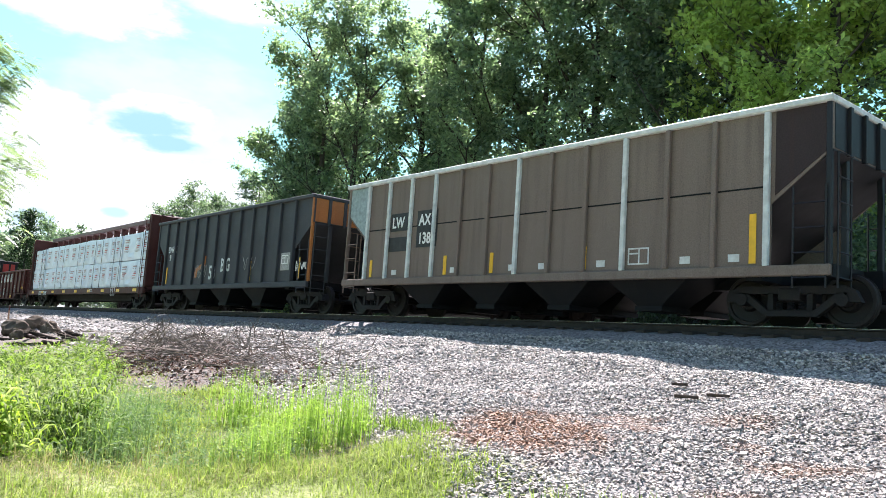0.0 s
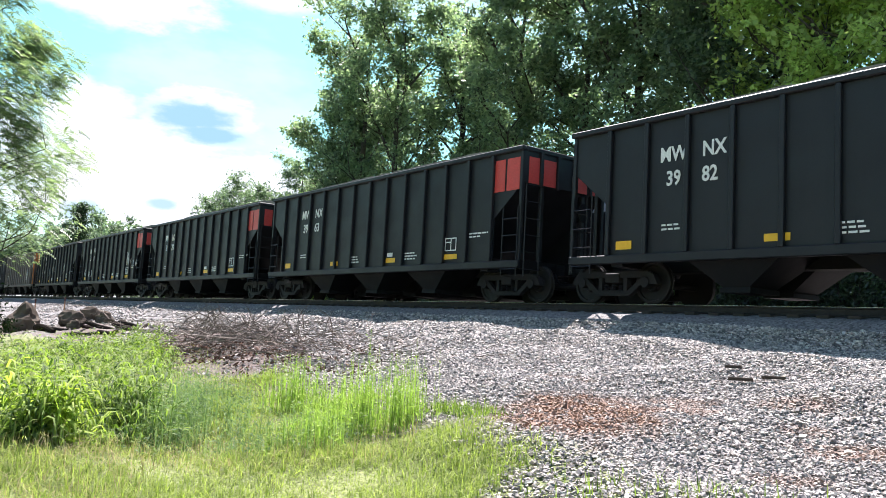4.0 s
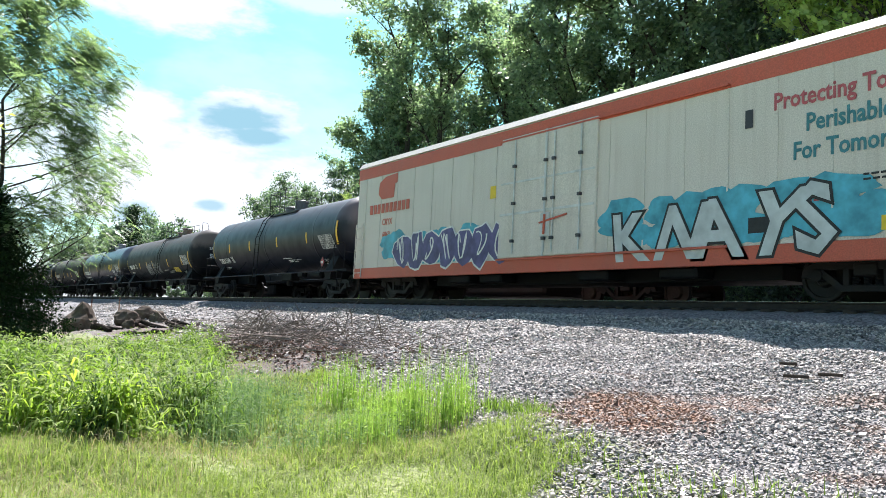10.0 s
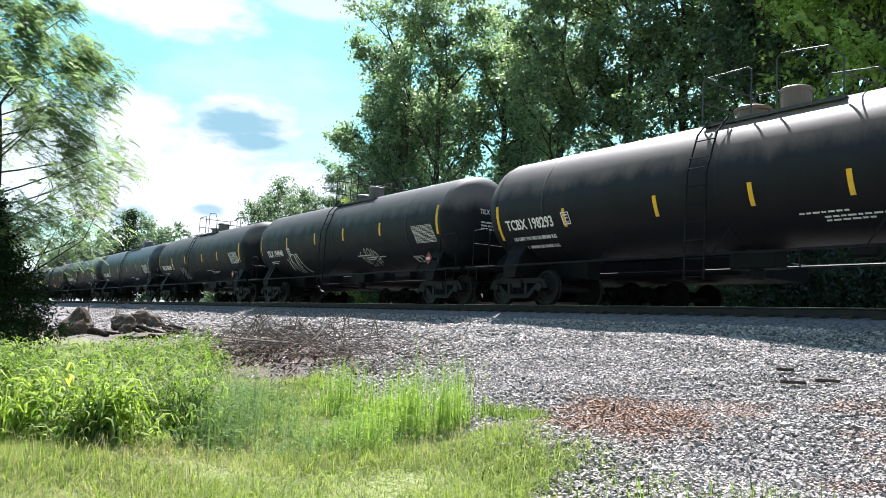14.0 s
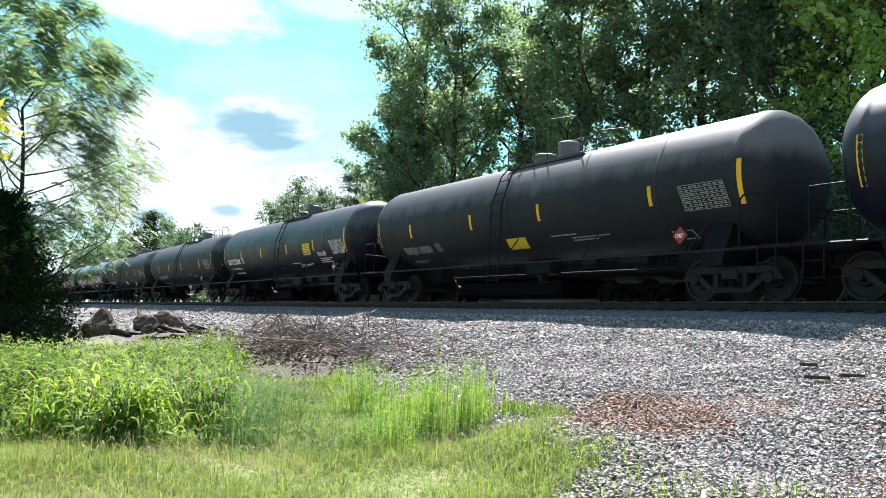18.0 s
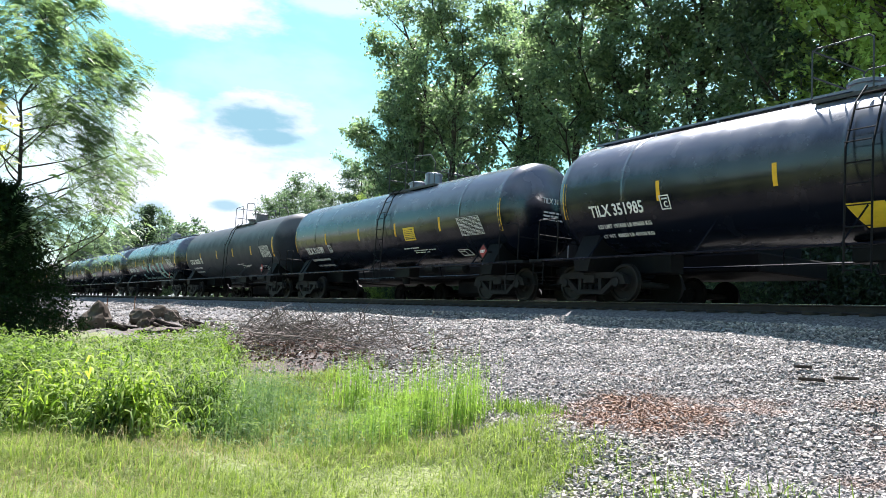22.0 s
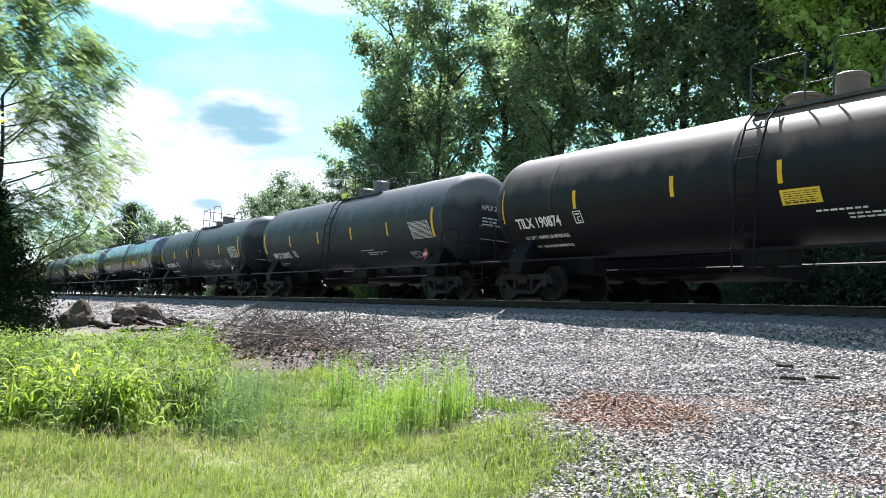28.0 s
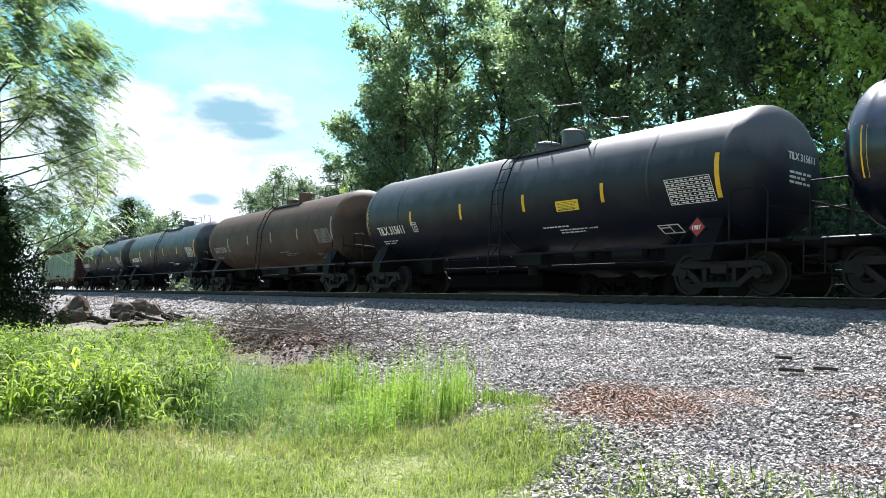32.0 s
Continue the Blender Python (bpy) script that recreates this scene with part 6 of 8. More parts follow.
    for k, (t, x, z, size) in enumerate((("K", 2.4, 0.86, 1.45), ("N", 3.5, 0.86, 1.55), ("A", 4.65, 0.86, 1.6), ("Y", 5.75, 0.86, 1.65), ("S", 6.85, 0.86, 1.75))):
        for mt, fat, lift in ((DARK_INK, 0.1, 0.012), (GRAF_SILVER, 0.045, 0.02)):
            slab_letter(car, t, x, z, size, y - lift - 0.002 * k, mt, fat, 0.35 if k % 2 else -0.12)
    part("spray_scrawl", squiggle(75, 0.9, 1.1, 5, 0.03), DARK_INK, car, at=(h - 0.95, y, 2.6))
    u = Mesh()
    u.box(-h + 4.2, h - 4.2, -0.7, 0.7, 0.42, 0.7)
    u.box(-h - 0.2, h + 0.2, -0.25, 0.25, 0.66, 0.96)
    for x in (-4, -2.5, 1.5, 4):
        u.box(x - 0.5, x + 0.5, -1.3, -0.7, 0.45, 0.68, 0.04)
    part("underframe", u, STEEL_DARK, car)
    return car


reefer(94.35, 114.85)

G, S, D = BLACK_GLOSS, BLACK_SATIN, BLACK_DUSTY
ENDS = [94.35, 77.4, 57.4, 39.47, 22.3, 4.85, -12.7, -30.7, -48.0, -65.55, -83.4, -100.75, -118.3, -135.67, -153.07, -170.65, -188.2, -205.6, -222.9, -240.1, -257.72, -275.1, -292.48, -310.15, -327.5, -344.9, -362.2, -380.2, -398.2]
TA = "satin black tank car with yellow reflective stripes"
TG = "glossy black tank car with yellow reflective stripes"
TD = "dusty black tank car with a top painted paler as if sunlit"


def inspection_mark(car, h):
    p, tilt = tank_point(-h + 13.0, 1.9, 0.012)
    lettering(car, "FRA AIP", p[0], p[2], 0.28, p[1], WHITE_LETTER, tilt, "inspection_mark")
    p, tilt = tank_point(-h + 13.05, 1.78, 0.012)
    mark_bars(car, (8, 6, 7), p[0], p[2], p[1], WHITE_LETTER, tilt)


def teal_letters(car, h):
    """A long sprayed name in pale teal letters with lighter edges."""
    for text, x, size in (("L", 4.95, 1.15), ("i", 5.95, 1.15), ("n", 6.6, 1.3), ("K", 7.75, 1.2), ("n", 9.0, 1.35), ("E", 10.3, 1.1), ("R", 11.4, 1.1)):
        spray_text(car, text, -h + x, 1.42, size, GRAF_EDGE, 0.008, 0.1, 1.15, "spray_edge")
        spray_text(car, text, -h + x, 1.42, size, GRAF_TEAL, 0.014, 0.055, 1.15)
    spray_text(car, "FLESH", -h + 4.0, 1.86, 0.24, GRAF_SILVER, 0.02, 0.01)


TB = "brown-dusted black tank car with yellow stripes"
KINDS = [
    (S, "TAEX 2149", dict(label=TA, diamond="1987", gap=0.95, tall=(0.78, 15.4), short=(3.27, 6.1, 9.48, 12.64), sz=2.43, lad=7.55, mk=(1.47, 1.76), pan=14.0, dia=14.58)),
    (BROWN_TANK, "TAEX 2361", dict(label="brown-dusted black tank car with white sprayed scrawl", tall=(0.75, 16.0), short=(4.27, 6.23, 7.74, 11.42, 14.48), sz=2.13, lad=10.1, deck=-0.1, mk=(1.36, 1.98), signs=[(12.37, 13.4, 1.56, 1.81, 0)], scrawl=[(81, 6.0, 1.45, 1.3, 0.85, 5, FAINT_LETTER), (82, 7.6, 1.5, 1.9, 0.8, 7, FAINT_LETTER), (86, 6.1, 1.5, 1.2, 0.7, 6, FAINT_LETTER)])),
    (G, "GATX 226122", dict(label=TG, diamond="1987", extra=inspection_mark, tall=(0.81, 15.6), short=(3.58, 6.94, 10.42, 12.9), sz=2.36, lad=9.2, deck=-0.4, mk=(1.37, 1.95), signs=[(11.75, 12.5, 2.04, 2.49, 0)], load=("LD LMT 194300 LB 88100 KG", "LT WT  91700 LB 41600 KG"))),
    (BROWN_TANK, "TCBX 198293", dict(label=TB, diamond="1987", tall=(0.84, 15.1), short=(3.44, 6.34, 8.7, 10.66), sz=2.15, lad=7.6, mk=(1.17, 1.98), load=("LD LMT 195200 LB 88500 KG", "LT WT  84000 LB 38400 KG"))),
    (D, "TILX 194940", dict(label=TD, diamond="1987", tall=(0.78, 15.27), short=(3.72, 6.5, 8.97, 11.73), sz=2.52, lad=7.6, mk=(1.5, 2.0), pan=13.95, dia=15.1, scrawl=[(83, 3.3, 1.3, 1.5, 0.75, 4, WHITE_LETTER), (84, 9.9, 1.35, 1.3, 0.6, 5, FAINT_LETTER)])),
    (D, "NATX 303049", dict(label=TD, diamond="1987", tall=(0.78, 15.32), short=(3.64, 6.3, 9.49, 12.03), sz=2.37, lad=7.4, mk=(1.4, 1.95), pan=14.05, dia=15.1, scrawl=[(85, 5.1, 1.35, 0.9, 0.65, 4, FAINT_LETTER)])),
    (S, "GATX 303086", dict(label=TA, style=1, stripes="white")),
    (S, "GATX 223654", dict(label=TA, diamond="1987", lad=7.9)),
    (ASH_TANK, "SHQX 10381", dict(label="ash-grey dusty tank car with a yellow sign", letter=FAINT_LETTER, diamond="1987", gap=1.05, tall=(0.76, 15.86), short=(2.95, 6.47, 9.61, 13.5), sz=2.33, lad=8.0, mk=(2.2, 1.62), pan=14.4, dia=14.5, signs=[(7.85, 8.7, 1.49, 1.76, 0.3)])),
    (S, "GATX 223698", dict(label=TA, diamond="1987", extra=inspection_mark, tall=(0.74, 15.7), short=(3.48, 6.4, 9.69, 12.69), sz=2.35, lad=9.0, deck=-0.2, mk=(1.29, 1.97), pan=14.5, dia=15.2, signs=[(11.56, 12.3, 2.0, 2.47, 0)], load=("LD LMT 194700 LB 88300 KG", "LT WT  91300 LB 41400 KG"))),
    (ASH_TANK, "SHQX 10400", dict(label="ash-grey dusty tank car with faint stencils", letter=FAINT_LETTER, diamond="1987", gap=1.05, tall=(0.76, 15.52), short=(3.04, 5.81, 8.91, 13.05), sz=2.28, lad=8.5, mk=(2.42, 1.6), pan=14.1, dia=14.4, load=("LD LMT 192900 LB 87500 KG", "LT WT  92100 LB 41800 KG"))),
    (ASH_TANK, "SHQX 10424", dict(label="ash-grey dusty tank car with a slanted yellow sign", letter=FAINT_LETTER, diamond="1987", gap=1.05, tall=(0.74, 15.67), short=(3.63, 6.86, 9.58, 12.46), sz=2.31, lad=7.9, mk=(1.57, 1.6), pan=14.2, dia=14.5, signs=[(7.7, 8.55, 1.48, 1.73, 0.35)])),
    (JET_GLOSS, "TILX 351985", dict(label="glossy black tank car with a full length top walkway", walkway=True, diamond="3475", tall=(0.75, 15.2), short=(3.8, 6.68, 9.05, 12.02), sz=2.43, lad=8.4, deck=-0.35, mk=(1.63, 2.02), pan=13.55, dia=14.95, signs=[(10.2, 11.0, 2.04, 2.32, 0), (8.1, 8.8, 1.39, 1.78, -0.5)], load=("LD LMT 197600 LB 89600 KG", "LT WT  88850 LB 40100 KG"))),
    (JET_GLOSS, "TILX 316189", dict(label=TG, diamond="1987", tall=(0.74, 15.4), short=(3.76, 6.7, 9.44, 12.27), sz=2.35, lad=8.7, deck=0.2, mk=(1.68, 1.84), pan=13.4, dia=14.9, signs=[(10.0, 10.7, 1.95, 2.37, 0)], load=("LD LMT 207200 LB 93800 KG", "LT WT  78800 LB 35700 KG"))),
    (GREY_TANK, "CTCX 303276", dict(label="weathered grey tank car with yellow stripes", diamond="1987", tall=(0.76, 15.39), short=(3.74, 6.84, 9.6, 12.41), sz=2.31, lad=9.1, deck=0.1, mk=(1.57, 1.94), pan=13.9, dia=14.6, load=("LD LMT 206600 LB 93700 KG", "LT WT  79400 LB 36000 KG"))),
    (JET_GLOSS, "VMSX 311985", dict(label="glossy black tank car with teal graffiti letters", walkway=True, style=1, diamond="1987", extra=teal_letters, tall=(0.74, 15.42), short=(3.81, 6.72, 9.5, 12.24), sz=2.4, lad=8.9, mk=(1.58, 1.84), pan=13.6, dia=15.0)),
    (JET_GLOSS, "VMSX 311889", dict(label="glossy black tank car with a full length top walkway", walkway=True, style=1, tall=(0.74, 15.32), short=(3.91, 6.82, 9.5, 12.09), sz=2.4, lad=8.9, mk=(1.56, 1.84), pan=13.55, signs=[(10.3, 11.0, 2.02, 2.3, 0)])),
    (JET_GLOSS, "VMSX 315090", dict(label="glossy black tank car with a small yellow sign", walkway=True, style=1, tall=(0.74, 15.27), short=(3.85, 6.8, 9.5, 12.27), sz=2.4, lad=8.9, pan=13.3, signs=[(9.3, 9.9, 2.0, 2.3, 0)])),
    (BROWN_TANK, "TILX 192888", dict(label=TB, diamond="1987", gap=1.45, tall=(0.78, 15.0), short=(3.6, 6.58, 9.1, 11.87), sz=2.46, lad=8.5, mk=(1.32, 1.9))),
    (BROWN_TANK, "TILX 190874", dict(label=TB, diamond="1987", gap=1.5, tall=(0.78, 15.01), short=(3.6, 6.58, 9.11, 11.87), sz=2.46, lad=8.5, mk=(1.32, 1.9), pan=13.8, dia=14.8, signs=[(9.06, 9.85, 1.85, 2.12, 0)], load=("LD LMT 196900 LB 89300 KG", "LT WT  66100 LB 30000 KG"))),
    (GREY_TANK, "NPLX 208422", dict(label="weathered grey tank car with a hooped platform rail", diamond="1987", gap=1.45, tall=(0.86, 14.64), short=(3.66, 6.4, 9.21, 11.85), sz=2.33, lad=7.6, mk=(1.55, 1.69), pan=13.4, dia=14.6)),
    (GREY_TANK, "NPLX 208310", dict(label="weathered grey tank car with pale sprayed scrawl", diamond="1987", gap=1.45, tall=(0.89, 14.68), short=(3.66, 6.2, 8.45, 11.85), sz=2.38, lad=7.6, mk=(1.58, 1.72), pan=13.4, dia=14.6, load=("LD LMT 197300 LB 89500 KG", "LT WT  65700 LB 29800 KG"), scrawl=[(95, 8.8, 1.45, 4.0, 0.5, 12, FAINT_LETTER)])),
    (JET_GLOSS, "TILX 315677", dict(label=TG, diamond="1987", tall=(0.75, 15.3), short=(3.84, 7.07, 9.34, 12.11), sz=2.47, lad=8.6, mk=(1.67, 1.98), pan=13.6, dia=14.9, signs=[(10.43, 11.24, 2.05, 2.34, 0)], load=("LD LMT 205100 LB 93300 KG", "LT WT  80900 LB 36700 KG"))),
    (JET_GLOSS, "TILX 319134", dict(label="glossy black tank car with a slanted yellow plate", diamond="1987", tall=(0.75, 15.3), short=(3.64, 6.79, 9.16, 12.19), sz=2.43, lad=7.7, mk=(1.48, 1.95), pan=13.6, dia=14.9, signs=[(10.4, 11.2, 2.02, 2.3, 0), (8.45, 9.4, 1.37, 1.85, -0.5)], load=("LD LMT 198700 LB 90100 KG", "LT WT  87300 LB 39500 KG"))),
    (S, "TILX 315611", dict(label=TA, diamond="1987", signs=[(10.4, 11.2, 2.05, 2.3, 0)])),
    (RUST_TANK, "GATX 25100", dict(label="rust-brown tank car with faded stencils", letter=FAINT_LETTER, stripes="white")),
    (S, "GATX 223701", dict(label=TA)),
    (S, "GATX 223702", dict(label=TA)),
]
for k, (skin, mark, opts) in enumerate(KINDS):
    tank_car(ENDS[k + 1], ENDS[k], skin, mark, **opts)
centerbeam(-421.5, -400.3, PALE_GREEN, False, "red centerbeam flat car with pale green wrapped packs")


# ---- locomotives standing on the second track ----
def locomotive(x_nose):
    """A road diesel with a wide nose, cab, long hood and fans, standing still."""
    car = thing("locomotive", "black diesel locomotive standing on the second track", "locomotive", (x_nose, SECOND_Y, 0), "standing locomotives")
    part("frame", Mesh().box(-22, 0.2, -1.5, 1.5, 1.0, 1.5, 0.04).box(-13.5, -7.5, -1.4, 1.4, 0.35, 1.0, 0.1), STEEL_DARK, car)
    nose = Mesh()
    nose.prism([(-0.3, 1.5), (-0.3, 2.9), (-1.9, 3.55), (-1.9, 1.5)], -1.05, 1.05)
    part("nose", nose, LOCO_BLACK, car)
    cab = part("cab", Mesh().prism([(-4.6, 1.5), (-1.9, 1.5), (-1.9, 3.5), (-2.3, 4.3), (-4.6, 4.3)], -1.52, 1.52), LOCO_BLACK, car)
    roof = Mesh()
    out = [(-1.5, 4.3), (1.5, 4.3), (1.1, 4.62), (0.5, 4.75), (-0.5, 4.75), (-1.1, 4.62)]
    roof.add([(x, y, z) for x in (-4.7, -1.9) for y, z in out], [(k, (k + 1) % 6, 6 + (k + 1) % 6, 6 + k) for k in range(6)] + [tuple(range(6)), tuple(range(6, 12))])
    part("cab_roof", roof, LOCO_GREY, car, "weathered grey cab roof")
    for x0, x1 in ((-4.2, -3.65), (-3.5, -2.95), (-2.85, -2.4)):
        part("side_window", Mesh().box(x0, x1, -1.54, -1.51, 3.4, 4.1), CAB_GLASS, cab)
        part("window_frame", Mesh().box(x0 - 0.05, x1 + 0.05, -1.55, -1.515, 4.1, 4.15).box(x0 - 0.05, x1 + 0.05, -1.55, -1.515, 3.35, 3.4).box(x0 - 0.05, x0, -1.55, -1.515, 3.4, 4.1), FADED_WHITE, cab)
    part("windscreen", Mesh().add([(-1.88, -1.3, 3.6), (-1.88, 1.3, 3.6), (-2.24, 1.3, 4.25), (-2.24, -1.3, 4.25)], [(0, 1, 2, 3)]), CAB_GLASS, cab)
    for y in (-1.2, 0.35):
        part("number_board", Mesh().box(-2.0, -1.85, y, y + 0.85, 4.42, 4.62), FADED_WHITE, car)
    hood = part("hood", Mesh().box(-12.2, -4.6, -1.0, 1.0, 1.5, 4.38, 0.08).box(-21.8, -12.2, -0.9, 0.9, 1.5, 4.3, 0.1), LOCO_BLACK, car)
    for k in range(6):
        part("louvre", lambda: Mesh().box(-0.4, 0.4, -0.03, 0, 3.1, 4.0), STEEL_DARK, hood, key="louvre", at=(-5.4 - k * 1.05, -1.003, 0))
    for k in range(3):
        part("roof_fan", lambda: Mesh().lathe_z([(4.3, 0.7), (4.5, 0.7), (4.52, 0.1)], 0, 0, 20), STEEL_DARK, hood, key="fan", at=(-14 - k * 2.0, 0, 0))
    part("radiator", Mesh().prism([(-21.6, 3.6), (-17.6, 3.6), (-17.6, 4.55), (-21.6, 4.55)], -1.5, 1.5), LOCO_BLACK, hood)
    part("exhaust", Mesh().box(-9.4, -8.6, -0.25, 0.25, 4.38, 4.62, 0.03), STEEL_DARK, hood)
    rail = Mesh()
    for x in range(-21, -5, 2):
        rail.bar((x, -1.46, 1.5), (x, -1.46, 2.5), 0.02)
    rail.bar((-21, -1.46, 2.5), (-5, -1.46, 2.5), 0.02)
    part("walkway_rail", rail, FADED_WHITE, car)
    y = -0.915
    for k in range(5):
        part("emblem_bar", Mesh().box(-16.8 + k * 0.1, -15.2 + k * 0.05, y - 0.006, y, 3.2 + k * 0.13, 3.26 + k * 0.13), FADED_WHITE, car, "white emblem bar")
    m = Mesh()
    for k in range(4):
        m.box(-4.3 + k * 0.42, -4.02 + k * 0.42, -1.535, -1.525, 2.85, 3.2)
    part("road_number_bars", m, FADED_WHITE, car)
    for tx in (-4.2, -17.4):
        t = part("truck", side_frame, STEEL_DARK, car, "three-axle truck frame", key="side_frame", at=(tx, 0, 0.05))
        for s in (-1.7, 0, 1.7):
            part("wheelset", wheel_mesh, STEEL_WHEEL, t, key="wheelset", at=(s, 0, 0.41))
    return car


locomotive(-12.6)
locomotive(-36.2)


# ---- trees ----
def leaves(rng, centres, spread, n, size, up=0.3, flat=False):
    """Many small folded leaves scattered round the given centres."""
    c = centres[rng.integers(0, len(centres), n)] + rng.normal(0, 1, (n, 3)) * spread
    d = rng.normal(0, 1, (n, 3))
    d /= np.linalg.norm(d, axis=1)[:, None]
    e = np.cross(d, rng.normal(0, 1, (n, 3)) + np.array([0, 0, up]))
    e /= np.linalg.norm(e, axis=1)[:, None] + 1e-9
    s = size * rng.uniform(0.6, 1.4, n)[:, None]
    if flat:
        v = np.stack([c - d * s + e * s * 0.35, c - d * s * 0.3 - e * s * 0.5, c + d * s], 1).reshape(-1, 3)
        return v, np.arange(n * 3).reshape(-1, 3)
    k = np.cross(d, e) * s * 0.12
    v = np.stack([c - d * s, c + e * s * 0.45 + k, c + d * s, c - e * s * 0.45 + k], 1).reshape(-1, 3)
    return v, np.arange(n * 4).reshape(-1, 4)


def sprays(rng, tips, n, size, length, droop=0.2):
    """Leaves in flattened tufts round the tips of the limbs, each tuft on a short leafy shoot."""
    per = 22
    k = n // per
    at = tips[rng.integers(0, len(tips), k)] + rng.normal(0, 0.3, (k, 3))
    a = rng.uniform(0, 2 * math.pi, k)
    d = np.stack([np.cos(a), np.sin(a), rng.normal(0.1, 0.45, k)], 1)
    d /= np.linalg.norm(d, axis=1)[:, None]
    side = np.stack([-np.sin(a), np.cos(a), np.zeros(k)], 1)
    u = rng.uniform(-0.25, 1, (k, per))
    ln = length * rng.uniform(0.5, 1.3, k)[:, None]
    lat = rng.normal(0, 0.34, (k, per)) * ln * (1.1 - 0.6 * u)
    c = at[:, None] + d[:, None] * (u * ln)[..., None] + side[:, None] * lat[..., None]
    c[..., 2] += rng.normal(0, 0.16, (k, per)) * ln - droop * ln * u * u
    c = c.reshape(-1, 3)
    ax = np.repeat(d, per, 0) + rng.normal(0, 0.7, (k * per, 3))
    ax /= np.linalg.norm(ax, axis=1)[:, None]
    up = rng.normal(0, 0.55, (k * per, 3)) + np.array([0, 0, 1.0])
    e = np.cross(ax, up)
    e /= np.linalg.norm(e, axis=1)[:, None] + 1e-9
    s = size * rng.uniform(0.55, 1.35, (k * per, 1))
    v = np.stack([c - ax * s, c - ax * s * 0.1 + e * s * 0.6, c + ax * s, c - ax * s * 0.1 - e * s * 0.6], 1).reshape(-1, 3)
    return v, np.arange(k * per * 4).reshape(-1, 4)


def fronds(rng, tips, axis, per_tip, length, pairs=6):
    """Feathery compound leaves: paired leaflets on a drooping stalk that points away from the trunk."""
    at = np.repeat(tips, per_tip, 0)
    n = len(at)
    at = at + rng.normal(0, 0.16, (n, 3))
    out = at - np.array(axis)
    out[:, 2] = 0
    out /= np.linalg.norm(out, axis=1)[:, None] + 1e-6
    d = out + rng.normal(0, 0.6, (n, 3)) * np.array([1, 1, 0.4])
    d /= np.linalg.norm(d, axis=1)[:, None]
    side = np.cross(d, np.array([0, 0, 1.0]) + rng.normal(0, 0.35, (n, 3)))
    side /= np.linalg.norm(side, axis=1)[:, None] + 1e-6
    ln = (length * rng.uniform(0.6, 1.25, n))[:, None]
    vs = []
    for k in range(pairs):
        t = (k + 0.6) / pairs
        c = at + d * ln * t
        c[:, 2] -= (ln[:, 0] * 0.55) * t * t
        w = ln * 0.26 * (1.15 - 0.6 * t)
        for q in (-1, 1):
            vs.append(np.stack([c - d * ln * 0.06, c + d * ln * 0.085, c + side * q * w + d * ln * 0.07 - np.array([0, 0, 0.15]) * w], 1))
    v = np.concatenate(vs).reshape(-1, 3)
    return v, np.arange(len(v)).reshape(-1, 3)


def limb(m, rng, a, d, length, r, depth, tips, bend=0.17):
    """A tapered limb of short pieces that forks; its ends are gathered in tips."""
    p, seg = Vector(a), 4 if depth else 2
    for k in range(seg):
        d = (d + Vector((rng.normal(0, bend), rng.normal(0, bend), rng.normal(0.06, bend * 0.6))) * 0.45).normalized()
        q = p + d * length / seg
        m.bar(p, q, r * (1 - 0.16 * k), (3, 4, 6)[min(depth, 2)], r * (1 - 0.16 * (k + 1)))
        p = q
        if depth and k >= 1 and depth < 3 or depth == 3:
            side = Vector((rng.normal(), rng.normal(), rng.uniform(0.1, 0.7))).normalized()
            limb(m, rng, p, (d * 0.55 + side * 0.75).normalized(), length * rng.uniform(0.45, 0.65), r * 0.45, depth - 1, tips, bend)
    tips.append(tuple(p))
    if depth <= 1:
        tips += [tuple(p - d * length * 0.3), tuple(p - d * length * 0.6)]


def tree_proto(seed, height, spread, skin, n, size, first=0.25, limbs=9, clump=0.75, name="tree", trunk_r=None, low=False):
    rng = np.random.default_rng(seed)
    m, tips = Mesh(), []
    top = Vector((rng.normal(0, 0.4), rng.normal(0, 0.4), height * 0.86))
    r = trunk_r or height * 0.014
    pts = [Vector((0, 0, -0.3))]
    for k in range(1, 9):
        pts.append(Vector((top.x * k / 8 + rng.normal(0, 0.12), top.y * k / 8 + rng.normal(0, 0.12), -0.3 + (top.z + 0.3) * k / 8)))
    for k in range(8):
        m.bar(pts[k], pts[k + 1], r * (1 - k / 9) * (1.35 if k == 0 else 1), 9, r * (1 - (k + 1) / 9))
    # lower limbs round the trunk, then a few leaders that spread into a rounded head
    for k in range(limbs // 2):
        f = first + (0.6 - first) * (k + 0.5) / (limbs // 2)
        base = pts[int(f * 7.99)].lerp(pts[int(f * 7.99) + 1], f * 7.99 % 1)
        a = k * 2.4 + rng.uniform(-0.4, 0.4)
        d = Vector((math.cos(a), math.sin(a), rng.uniform(0.3, 0.8)))
        limb(m, rng, base, d.normalized(), spread * rng.uniform(0.8, 1.25), r * 0.3, 2, tips)
    for k in range(5):
        f = 0.42 + 0.1 * k
        base = pts[int(f * 7.99)].lerp(pts[int(f * 7.99) + 1], f * 7.99 % 1)
        a = k * 2.4 + rng.uniform(-0.5, 0.5)
        d = Vector((math.cos(a), math.sin(a), rng.uniform(1.2, 2.0)))
        limb(m, rng, base, d.normalized(), spread * rng.uniform(1.3, 1.7), r * 0.38, 3, tips)
    tips = np.array(tips)
    v, f = sprays(rng, tips, n, size, clump * 2.0)
    return m, raw_mesh("crown", v, f, skin)


